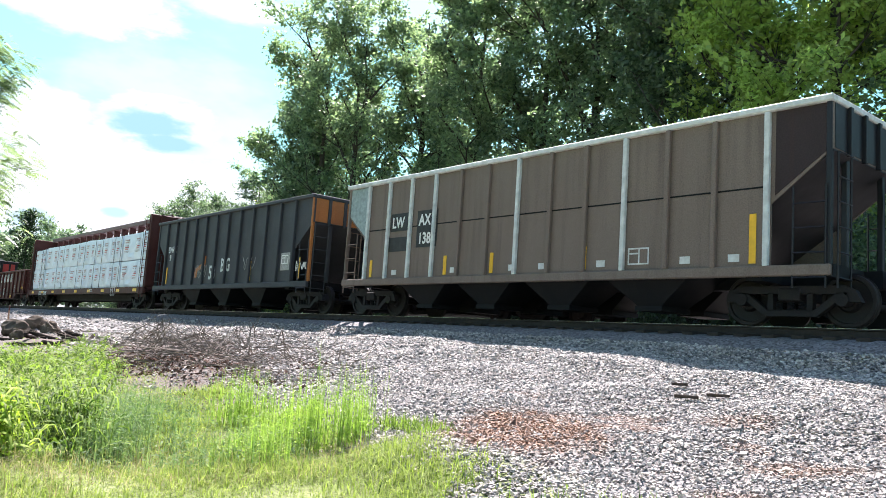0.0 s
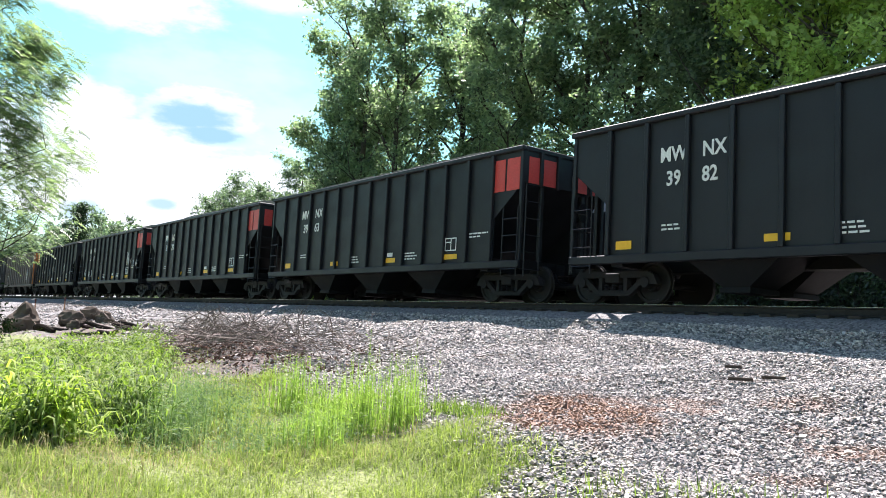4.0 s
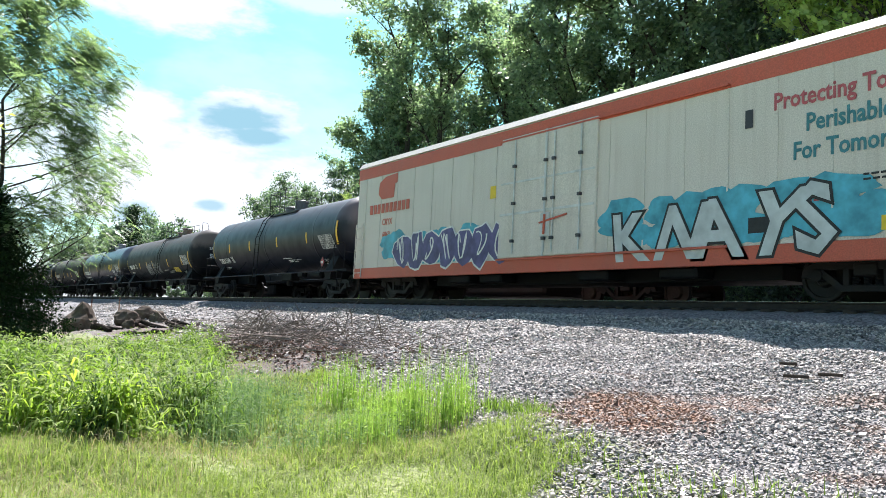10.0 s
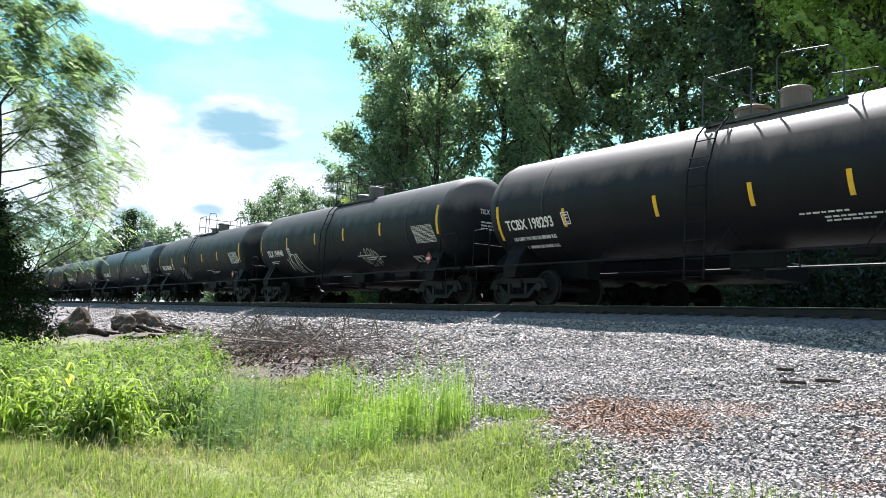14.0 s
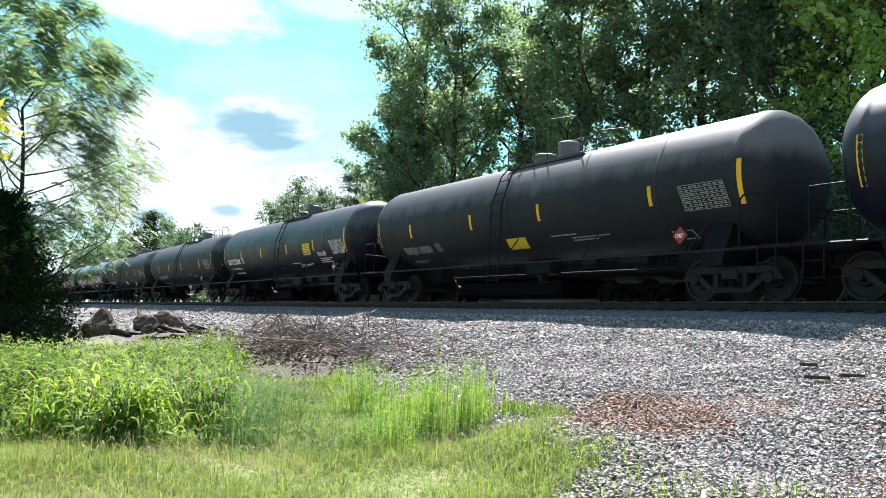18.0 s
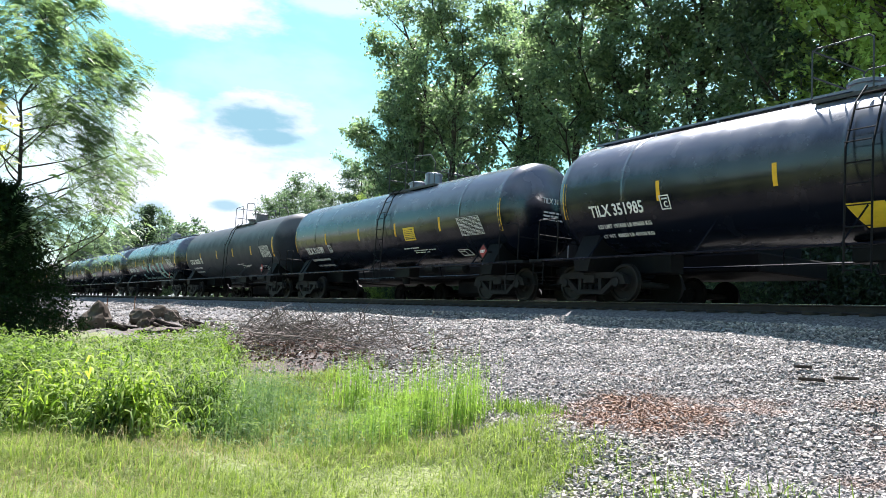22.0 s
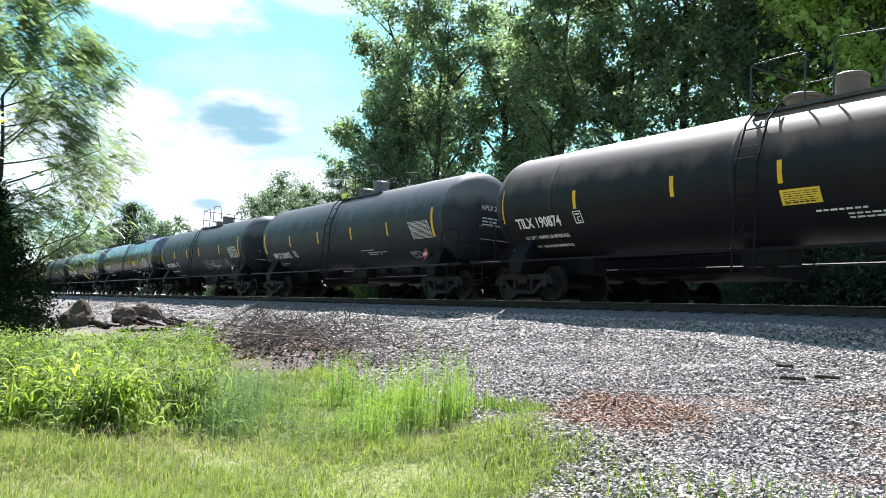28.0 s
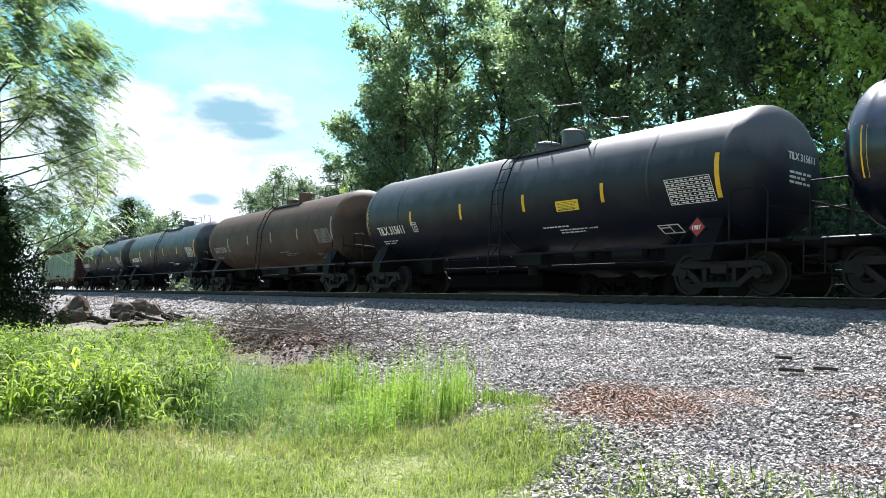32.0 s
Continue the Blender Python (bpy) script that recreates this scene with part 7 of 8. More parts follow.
def make_tree(name, label, m, me, at, scale=1.0, turn=0.0, bark=None, group="woodland trees"):
    t = thing(name, label, "tree", at, group)
    part("trunk", m, bark or BARK, t)
    c = new("crown", me)
    c.parent = t
    t.matrix_basis = Matrix.Translation(at) @ Matrix.Rotation(turn, 4, "Z") @ Matrix.Scale(scale, 4)
    return t


def polar(az, r):
    return (-r * math.sin(radians(az)), r * math.cos(radians(az)))


PROTO = {
    "broad": make_tree("broadleaf_tree", "tall broadleaf tree with an open crown and forked limbs", *tree_proto(1, 25, 3.4, LEAF_MID, 30000, 0.13, 0.14, 19, 0.5), (-41.5, 37.0, -0.9), 1.2),
    "slim": make_tree("broadleaf_tree", "slender broadleaf tree with a light crown", *tree_proto(2, 25, 2.6, LEAF_MID, 25000, 0.13, 0.12, 18, 0.46), (-49, 38.0, -0.9), 1.2, 0.6),
    "dark": make_tree("ivy_tree", "dark ivy-covered tree with dense shaded leaves", *tree_proto(3, 24, 2.9, LEAF_DARK, 36000, 0.135, 0.04, 20, 0.5), (-23.2, 35.5, -0.9), 1.15),
    "light": make_tree("broadleaf_tree", "sunlit broadleaf tree with yellow-green leaves", *tree_proto(4, 24, 3.2, LEAF_LIGHT, 28000, 0.135, 0.1, 18, 0.5), (-18.2, 34.0, -0.9), 1.15),
}
WOODS = [
    ("broad", -57, 37.0, 1.25, 1.1), ("slim", -64.5, 38.0, 1.35, 2.2), ("broad", -31, 38, 1.2, 2.0), ("slim", -35.5, 37.5, 1.2, 2.0), ("broad", -26.5, 39.5, 1.15, 1.7),
    ("light", -15, 34, 1.1, 3.0), ("broad", -11, 37, 1.2, 4.0), ("light", -6, 38, 1.1, 1.0), ("slim", -54, 46, 1.1, 3.6), 
    ("broad", -73, 47, 0.95, 3.0), ("slim", -76, 38, 0.74, 0.4), ("slim", -68.5, 37.5, 1.1, 5.6), ("broad", -84, 42, 0.55, 2.4), ("broad", 0, 40, 1.2, 2.0),
    ("light", -53, 27.5, 0.38, 1.0), ("slim", -70, 41, 1.0, 4.9),
]
for kind, x, y, sc, tn in WOODS:
    t = copy_thing(PROTO[kind], Matrix.Translation((x, y, -0.9)) @ Matrix.Rotation(tn, 4, "Z"))
    t.scale = (sc, sc, sc)

# unseen trees behind the camera, added to block low sky and shape reflections
for k in range(15):
    t = copy_thing(PROTO[("broad", "slim", "light")[k % 3]], Matrix.Translation((-75 + k * 9.5, -24 - (k * 5) % 7, -2.0)) @ Matrix.Rotation(k * 1.3, 4, "Z"))
    t.scale = (0.5, 0.5, 0.38)

SMALL = make_tree("small_tree", "small rounded tree at the edge of the woods", *tree_proto(5, 13, 2.9, LEAF_DARK, 21000, 0.12, 0.16, 18, 0.5), (-75, 30.0, -0.9), 0.8)
for x, y, sc, tn in ((-69, 31.0, 0.84, 1.0), (-80, 33, 0.8, 2.0), (-66, 29, 0.68, 3.0)):
    t = copy_thing(SMALL, Matrix.Translation((x, y, -0.9)) @ Matrix.Rotation(tn, 4, "Z"))
    t.scale = (sc, sc, sc)


def shrub(seed, n, rx, ry, rz, skin, size):
    """A mound of leaves on short stems."""
    rng = np.random.default_rng(seed)
    m = Mesh()
    tips = []
    for k in range(26):
        a, e = rng.uniform(0, 2 * math.pi), rng.uniform(0.2, 1.4)
        p = (rx * math.cos(a) * math.cos(e) * rng.uniform(0.5, 1), ry * math.sin(a) * math.cos(e) * rng.uniform(0.5, 1), rz * math.sin(e) * rng.uniform(0.5, 1))
        m.bar((p[0] * 0.15, p[1] * 0.15, -0.2), p, 0.05, 5, 0.015)
        tips.append(p)
    v, f = leaves(rng, np.array(tips), np.array([rx, ry, rz]) * 0.2, n, size, flat=True)
    v[:, 2] = np.maximum(v[:, 2], 0.0)
    return m, raw_mesh("crown", v, f, skin)


BUSH = make_tree("shrub", "dense undergrowth shrub with tree shade put into its dark leaves", *shrub(8, 15000, 2.6, 1.7, 3.8, LEAF_SHADED, 0.062), (-30, 27.8, -0.9), group="undergrowth")
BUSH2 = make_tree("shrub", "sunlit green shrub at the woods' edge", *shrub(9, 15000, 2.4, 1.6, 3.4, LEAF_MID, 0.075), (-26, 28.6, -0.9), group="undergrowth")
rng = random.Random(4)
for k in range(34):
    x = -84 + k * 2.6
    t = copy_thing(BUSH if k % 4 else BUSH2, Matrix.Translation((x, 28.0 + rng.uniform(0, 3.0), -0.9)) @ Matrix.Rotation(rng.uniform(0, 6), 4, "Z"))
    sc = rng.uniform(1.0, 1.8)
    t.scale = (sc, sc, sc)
for k in range(16):
    t = copy_thing(BUSH2, Matrix.Translation((-78 + k * 5.2, 40 + rng.uniform(-4, 3), -0.9)) @ Matrix.Rotation(rng.uniform(0, 6), 4, "Z"))
    t.scale = (2.6, 2.6, 2.8)


# unseen shrubs below those trees, added to close off the low sky
for k in range(22):
    t = copy_thing(BUSH2, Matrix.Translation((-75 + k * 6.3, -21 - (k * 3) % 5, -2.0)) @ Matrix.Rotation(k * 0.9, 4, "Z"))
    t.scale = (1.9, 1.9, 1.3)


def conifer(seed, height, spread, n, size=0.16):
    rng = np.random.default_rng(seed)
    m = Mesh().bar((0, 0, -0.2), (0, 0, height), height * 0.016, 7, 0.02)
    tips = []
    for k in range(90):
        f = (k + 1) / 92
        z = height * (0.1 + 0.9 * f)
        a = k * 2.4
        l = spread * (1 - f) ** 0.85 * rng.uniform(0.65, 1.1) + 0.15
        m.bar((0, 0, z), (l * math.cos(a), l * math.sin(a), z - 0.12 * l), 0.035, 4, 0.01)
        for q in (0.4, 0.7, 1.0):
            tips.append((q * l * math.cos(a), q * l * math.sin(a), z - 0.12 * l * q))
    v, f = leaves(rng, np.array(tips), np.array([0.28, 0.28, 0.16]) * spread / 3, n, size, flat=True)
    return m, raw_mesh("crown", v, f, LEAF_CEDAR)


px, py = polar(77.8, 112)
make_tree("pine_tree", "dark pointed pine far along the line", *conifer(6, 13.5, 3.6, 5000), (px, py, -0.9), group="far trees")
FAR = make_tree("far_tree", "distant rounded tree beyond the curve", *tree_proto(7, 11, 4.5, LEAF_DARK, 9000, 0.26, 0.1, 9, 0.7), (-150, 34, -0.9), group="far trees")
rng = random.Random(9)
for k in range(44):
    az = 68 + 22 * k / 43
    r = rng.uniform(130, 190)
    x, y = polar(az, r)
    if y < 23:
        y = 23 + rng.uniform(0, 10) if az < 86 else y
    t = copy_thing(FAR, Matrix.Translation((x, y, -0.9)) @ Matrix.Rotation(rng.uniform(0, 6), 4, "Z"))
    sc = rng.uniform(0.5, 0.8)
    t.scale = (sc, sc, sc)
for k in range(14):
    t = copy_thing(FAR, Matrix.Translation((-95 - k * 7, 8.0 - rng.uniform(0, 14), -1.9)) @ Matrix.Rotation(rng.uniform(0, 6), 4, "Z"))
    t.scale = (0.6, 0.6, 0.6)

# airy tree on the near side of the line and the dark cedar below it


def locust(seed, height, reach):
    rng = np.random.default_rng(seed)
    m, tips = Mesh(), []
    pts = [Vector((0.05 * k * rng.normal(), 0.05 * k * rng.normal(), -0.3 + height * 0.95 * k / 8)) for k in range(9)]
    for k in range(8):
        m.bar(pts[k], pts[k + 1], 0.1 * (1 - k / 9.5), 8, 0.1 * (1 - (k + 1) / 9.5))
    for k in range(40):
        f = 0.12 + 0.86 * k / 39
        base = pts[int(f * 7.99)].lerp(pts[int(f * 7.99) + 1], f * 7.99 % 1)
        a = k * 2.4 + rng.uniform(-0.3, 0.3)
        d = Vector((math.cos(a), math.sin(a), rng.uniform(0.25, 0.75))).normalized()
        limb(m, rng, base, d, reach * (1.05 - 0.75 * f * f) * rng.uniform(0.75, 1.1), 0.036 * (1.1 - 0.6 * f), 2, tips, 0.16)
    v, f = fronds(rng, np.array(tips), (0, 0, 0), 10, 0.32)
    return m, raw_mesh("crown", v, f, LEAF_LOCUST)


lx, ly = polar(86.2, 26.0)
make_tree("locust_tree", "airy locust tree with drooping feathery leaves and bare inner limbs", *locust(12, 10.4, 3.45), (lx, ly, -1.95), group="near trees")
cx, cy = polar(86.8, 24.0)
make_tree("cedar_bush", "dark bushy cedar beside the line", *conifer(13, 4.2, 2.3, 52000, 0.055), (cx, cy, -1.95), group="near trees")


def hanging_branch():
    """A young tree that stands beside the view; only its yellow twigs hang into it."""
    rng = np.random.default_rng(31)
    m, tips = Mesh(), []
    x, y = polar(89.0, 10.0)
    end = Vector((x, y, 1.6))
    foot = Vector((x - 0.3, y - 2.6, bumpy(x - 0.3, y - 2.6) - 0.1))
    crown = foot + Vector((0.1, 0.3, 5.6))
    m.bar(foot, crown, 0.07, 8, 0.04)
    m.pipe([crown, crown.lerp(end, 0.5) + Vector((0, 0, 0.4)), end], 0.009)
    for k in range(4):
        limb(m, rng, end + Vector((0, -0.25 + 0.1 * k, 0.1)), Vector((0.1, 0.1 + 0.05 * k, -1.0)).normalized(), 0.62, 0.008, 1, tips, 0.2)
    v, f = leaves(rng, np.array(tips), np.array([0.05, 0.05, 0.07]), 210, 0.075)
    t = thing("young_tree", "young tree with hanging twigs of yellow sunlit leaves", "tree")
    part("trunk", m, BARK, t)
    c = new("crown", raw_mesh("crown", v, f, LEAF_YELLOW))
    c.parent = t


hanging_branch()


# ---- gravel, grass and small things on the verge ----
def edge_y(x):
    """Where the grass gives way to gravel."""
    return np.interp(x, [-60, -30, -24, -20, -16, -12.5, -9.5, -7.4, -6.3, -5.2, -4.2, -3.0, 0, 10], [4.5, 4.6, 5.9, 6.2, 5.7, 5.0, 5.0, 5.0, 4.7, 4.2, 3.8, 3.5, 3.4, 3.4])


def gravel():
    rng = np.random.default_rng(5)
    cube = np.array([(x, y, z) for x in (-1, 1) for y in (-1, 1) for z in (-1, 1)]) * 0.72
    quad = np.array([(0, 1, 3, 2), (4, 6, 7, 5), (0, 4, 5, 1), (2, 3, 7, 6), (0, 2, 6, 4), (1, 5, 7, 3)])
    pts = []
    for x0, x1, dens in ((-9, 1, 1280), (-16, -9, 780), (-26, -16, 230), (-60, -26, 40)):
        n = int((x1 - x0) * 9.4 * dens)
        p = np.stack([rng.uniform(x0, x1, n), rng.uniform(3.2, 12.6, n)], 1)
        pts.append(p)
    p = np.concatenate(pts)
    wob = 0.35 * np.sin(p[:, 0] * 2.1) + 0.25 * np.sin(p[:, 0] * 5.3 + 1) + rng.normal(0, 0.18, len(p))
    az = np.degrees(np.arctan2(-p[:, 0], p[:, 1]))
    p = p[(p[:, 1] > edge_y(p[:, 0]) + wob) & (az > 17) & (az < 86)]
    bare = np.full(len(p), 9.0)
    for cx, cy, ax, ay, turn, k in SOIL_SPOTS:
        c, s = math.cos(radians(turn)), math.sin(radians(turn))
        qx, qy = p[:, 0] - cx, p[:, 1] - cy
        bare = np.minimum(bare, np.hypot((qx * c + qy * s) / ax, (qy * c - qx * s) / ay))
    p = p[rng.random(len(p)) < np.clip((bare - 0.45) / 0.5, 0.07, 1)]
    n = len(p)
    dist = np.hypot(p[:, 0], p[:, 1])
    size = rng.lognormal(0, 0.28, n) * 0.0148 * np.clip(dist / 11.5, 0.85, 2.0)
    q = rng.normal(0, 1, (n, 4))
    q /= np.linalg.norm(q, axis=1)[:, None]
    w, x, y, z = q.T
    R = np.stack([1 - 2 * (y * y + z * z), 2 * (x * y - z * w), 2 * (x * z + y * w), 2 * (x * y + z * w), 1 - 2 * (x * x + z * z), 2 * (y * z - x * w), 2 * (x * z - y * w), 2 * (y * z + x * w), 1 - 2 * (x * x + y * y)], 1).reshape(n, 3, 3)
    shape = (cube[None] + rng.uniform(-0.34, 0.34, (n, 8, 3))) * rng.uniform(0.55, 1.35, (n, 1, 3))
    v = np.einsum("nij,nkj->nki", R, shape) * np.array([1, 1, 0.7]) * size[:, None, None]
    base = np.stack([p[:, 0], p[:, 1], bumpy(p[:, 0], p[:, 1]) + size * 0.25 + rng.uniform(0, 0.02, n)], 1)
    v += base[:, None]
    f = quad[None] + (np.arange(n) * 8)[:, None, None]
    me = raw_mesh("gravel", v.reshape(-1, 3), f.reshape(-1, 4), STONE, True)
    tagged(new("gravel", me), "loose grey crushed stone ballast with rusty stains", "gravel", kind="stuff")


def blades(rng, p, height, width, lean, seg=3, droop=0.35):
    """Narrow bent blades standing at the points p (x, y)."""
    n = len(p)
    h = height if np.ndim(height) else np.full(n, height)
    base = np.stack([p[:, 0], p[:, 1], bumpy(p[:, 0], p[:, 1]) - 0.02], 1)
    a = rng.uniform(0, 2 * math.pi, n)
    d = np.stack([np.cos(a), np.sin(a), np.zeros(n)], 1)
    s = np.stack([-np.sin(a), np.cos(a), np.zeros(n)], 1)
    amt = np.abs(rng.normal(0, lean, n))
    rows = []
    for k in range(seg + 1):
        t = k / seg
        c = base + d * (h * amt * t ** 1.8)[:, None] + np.array([0, 0, 1]) * (h * (t - droop * amt * t ** 3))[:, None]
        w = (width * (1 - t) ** 0.7 + width * 0.06) * np.ones(n)
        rows += [c - s * w[:, None] / 2, c + s * w[:, None] / 2]
    v = np.stack(rows, 1)
    k2 = 2 * (seg + 1)
    quad = np.array([(2 * k, 2 * k + 1, 2 * k + 3, 2 * k + 2) for k in range(seg)])
    f = quad[None] + (np.arange(n) * k2)[:, None, None]
    return v.reshape(-1, 3), f.reshape(-1, 4)


def in_view(p):
    az = np.degrees(np.arctan2(-p[:, 0], p[:, 1]))
    return (az > 18) & (az < 89) & (np.hypot(p[:, 0], p[:, 1]) > 2.5)


def scatter(rng, n, x0, x1, y0, y1):
    p = np.stack([rng.uniform(x0, x1, n), rng.uniform(y0, y1, n)], 1)
    return p[in_view(p)]


def clumps(rng, centres, per, spread):
    c = np.array(centres)[rng.integers(0, len(centres), per)]
    return c + rng.normal(0, spread, (per, 2))


def fan(rng, n, az0, az1, r0, r1):
    """Random places on the verge between two bearings and two distances."""
    az, r = np.radians(rng.uniform(az0, az1, n)), np.sqrt(rng.uniform(r0 ** 2, r1 ** 2, n))
    return np.stack([-r * np.sin(az), r * np.cos(az)], 1)


def on_grass(p, back=0.0):
    return p[p[:, 1] < edge_y(p[:, 0]) - back]


def weed_leaves(rng, p, h, n, size):
    """Small leaves set all the way up upright weed stems."""
    k = rng.integers(0, len(p), n)
    t = rng.uniform(0.15, 1.0, n)
    c = np.stack([p[k, 0], p[k, 1], bumpy(p[k, 0], p[k, 1]) + h[k] * t], 1)
    d = rng.normal(0, 1, (n, 3)) * np.array([1, 1, 0.35]) + np.array([0, 0, 0.5])
    d /= np.linalg.norm(d, axis=1)[:, None]
    e = np.cross(d, rng.normal(0, 0.4, (n, 3)) + np.array([0, 0, 1.0]))
    e /= np.linalg.norm(e, axis=1)[:, None] + 1e-9
    s = size * rng.uniform(0.6, 1.4, (n, 1)) * (1.2 - 0.5 * t)[:, None]
    v = np.stack([c, c + d * s * 0.5 + e * s * 0.14, c + d * s - np.array([0, 0, 0.1]) * s, c + d * s * 0.5 - e * s * 0.14], 1)
    return v.reshape(-1, 3), np.arange(n * 4).reshape(-1, 4)


def arching(rng, p, h, n, size, width):
    """Long narrow leaves that leave upright stems at all heights, rise and bend over."""
    k = rng.integers(0, len(p), n)
    t = rng.uniform(0.1, 1.0, n)
    c = np.stack([p[k, 0], p[k, 1], bumpy(p[k, 0], p[k, 1]) + h[k] * t], 1) + rng.normal(0, 0.015, (n, 3))
    a = rng.uniform(0, 2 * math.pi, n)
    d = np.stack([np.cos(a), np.sin(a), np.zeros(n)], 1)
    e = np.stack([-np.sin(a), np.cos(a), rng.normal(0, 0.35, n)], 1) * width / 2
    s = (size * rng.uniform(0.5, 1.3, n) * (1.1 - 0.35 * t))[:, None]
    up = np.array([0, 0, 1.0])
    lift = rng.uniform(0.1, 0.45, n)[:, None]
    m1, m2, tip = c + (d * 0.4 + up * lift) * s, c + (d * 0.75 + up * lift * 0.9) * s, c + (d + up * (lift - 0.45)) * s
    v = np.stack([c - e * 0.5, c + e * 0.5, m1 + e, m1 - e, m2 + e * 0.8, m2 - e * 0.8, tip + e * 0.1, tip - e * 0.1], 1)
    quad = np.array([(0, 1, 2, 3), (3, 2, 4, 5), (5, 4, 6, 7)])
    f = quad[None] + (np.arange(n) * 8)[:, None, None]
    return v.reshape(-1, 3), f.reshape(-1, 4)


def joined(*pairs):
    vs, fs, o = [], [], 0
    for v, f in pairs:
        vs.append(v)
        fs.append(f + o)
        o += len(v)
    return np.concatenate(vs), np.concatenate(fs)


def stuff(name, mesh_data, skin, label, category):
    tagged(new(name, raw_mesh(name, *mesh_data, skin)), label, category, kind="stuff")


# places of the upright growth on the verge: x, y, spread, stems, height
TALL_STALKS = [(-8.5, 4.35, 0.16, 120, 0.68), (-8.1, 4.5, 0.2, 60, 0.55), (-6.5, 3.55, 0.2, 120, 0.46), (-6.9, 3.9, 0.18, 90, 0.5), (-6.75, 4.2, 0.15, 80, 0.84),
    (-7.0, 4.45, 0.08, 14, 1.05), (-6.45, 4.4, 0.13, 90, 0.84), (-6.75, 4.8, 0.09, 40, 0.64), (-7.4, 4.4, 0.25, 90, 0.5), (-6.6, 4.6, 0.12, 50, 0.5)]
BROAD_TUFTS = [(-8.6, 1.3, 0.2, 80, 0.66), (-8.2, 1.1, 0.16, 45, 0.6), (-7.9, 1.35, 0.14, 45, 0.52), (-7.3, 1.57, 0.12, 70, 0.52), (-7.7, 1.5, 0.15, 40, 0.4), (-9.6, 1.9, 0.2, 50, 0.6), (-8.9, 1.9, 0.2, 40, 0.5)]


def grass():
    rng = np.random.default_rng(7)
    # low verge: short blades, with longer ones in patches
    p = np.concatenate([scatter(rng, 135000, -11, -1, 0.2, 5.2), scatter(rng, 30000, -24, -11, 0.5, 7.0)])
    wob = 0.3 * np.sin(p[:, 0] * 2.1) + 0.25 * np.sin(p[:, 0] * 5.3 + 1) + rng.normal(0, 0.22, len(p))
    p = p[p[:, 1] < edge_y(p[:, 0]) + wob + 0.1]
    patch = np.sin(p[:, 0] * 1.7 + 0.6) * np.sin(p[:, 1] * 2.3 + p[:, 0]) + np.sin(p[:, 0] * 4.1 - p[:, 1] * 3.3) * 0.5
    h = rng.uniform(0.04, 0.14, len(p)) * np.clip(1.15 + 0.5 * patch, 0.6, 2.0)
    stuff("low_grass", blades(rng, p, h, 0.0075, 1.7, 2), GRASS_LOW, "short sunlit verge grass, partly dry", "grass")
    # lush broad-bladed mass with leafy plants of uneven height
    c = on_grass(np.concatenate([fan(rng, 90, 73, 87, 8.4, 11.0), fan(rng, 300, 71.5, 87, 10.5, 16.5), fan(rng, 40, 84, 88, 10.0, 12.0), fan(rng, 26, 76.5, 80.5, 7.3, 8.6), fan(rng, 14, 71, 73.5, 7.6, 9.0)]), 0.15)
    tall = 0.3 + 1.15 * rng.random(len(c)) ** 1.4
    k = rng.integers(0, len(c), 4200)
    p = c[k] + rng.normal(0, 0.13, (len(k), 2))
    h = rng.uniform(0.25, 0.62, len(p)) * tall[k] * np.clip((p[:, 0] + 26) / 13, 0.6, 1)
    w = joined(blades(rng, p, h, 0.012, 0.5, 3, 0.4), arching(rng, p, h, 21000, 0.24, 0.02))
    stuff("lush_grass", w, GRASS_LUSH, "lush bright green foxtail grass", "grass")
    c = np.concatenate([fan(rng, 110, 82, 87.5, 9.0, 12.5), fan(rng, 90, 72, 79, 12.5, 16.5)])
    p = clumps(rng, on_grass(c), 1000, 0.12)
    h = rng.uniform(0.4, 0.8, len(p))
    q = clumps(rng, [(-11.3, 1.15), (-11.7, 0.9), (-12.3, 1.3), (-12.9, 1.1), (-11.9, 1.45)], 60, 0.12)
    p, h = np.concatenate([p, q]), np.concatenate([h, rng.uniform(0.5, 0.85, len(q))])
    stuff("leafy_weeds", weed_leaves(rng, p, h, 20000, 0.1), GRASS_LUSH, "bushy bright green leafy weeds", "weeds")
    # fine blue-green weeds in the middle of the verge
    c = on_grass(np.concatenate([fan(rng, 130, 65.5, 73.5, 7.3, 11.5), fan(rng, 40, 58, 66, 7.2, 8.4)]), 0.2)
    p = np.concatenate([clumps(rng, c, 1500, 0.16), clumps(rng, [(-7.5, 2.55), (-8.1, 2.95), (-7.7, 2.75), (-8.6, 3.2)], 420, 0.14)])
    h = rng.uniform(0.08, 0.3, len(p)) + (np.arange(len(p)) > 1499) * rng.uniform(0.1, 0.28, len(p)) + (rng.random(len(p)) < 0.25) * rng.uniform(0.1, 0.3, len(p))
    stuff("blue_green_weeds", joined(weed_leaves(rng, p, h, 9000, 0.05), blades(rng, p, h, 0.006, 0.15, 3, 0.2)), GRASS_BLUE, "fine blue-green weeds in the verge", "weeds")
    # tall thin stalks standing apart in front of the gravel
    pts, hs = [], []
    for x, y, spread, n, hgt in TALL_STALKS:
        pts.append(np.array((x, y)) + rng.normal(0, spread, (n, 2)) * (1.0, 0.8))
        hs.append(hgt * rng.uniform(0.55, 1.1, n))
    p, h = np.concatenate(pts), np.concatenate(hs)
    stuff("tall_weeds", joined(blades(rng, p, h, 0.009, 0.05, 4, 0.2), weed_leaves(rng, p, h * 0.9, 5200, 0.05)), GRASS_TALL, "tall thin light green weed stalks", "weeds")
    # bright broad-bladed grass standing in tufts at the front of the mass
    pts, hs = [], []
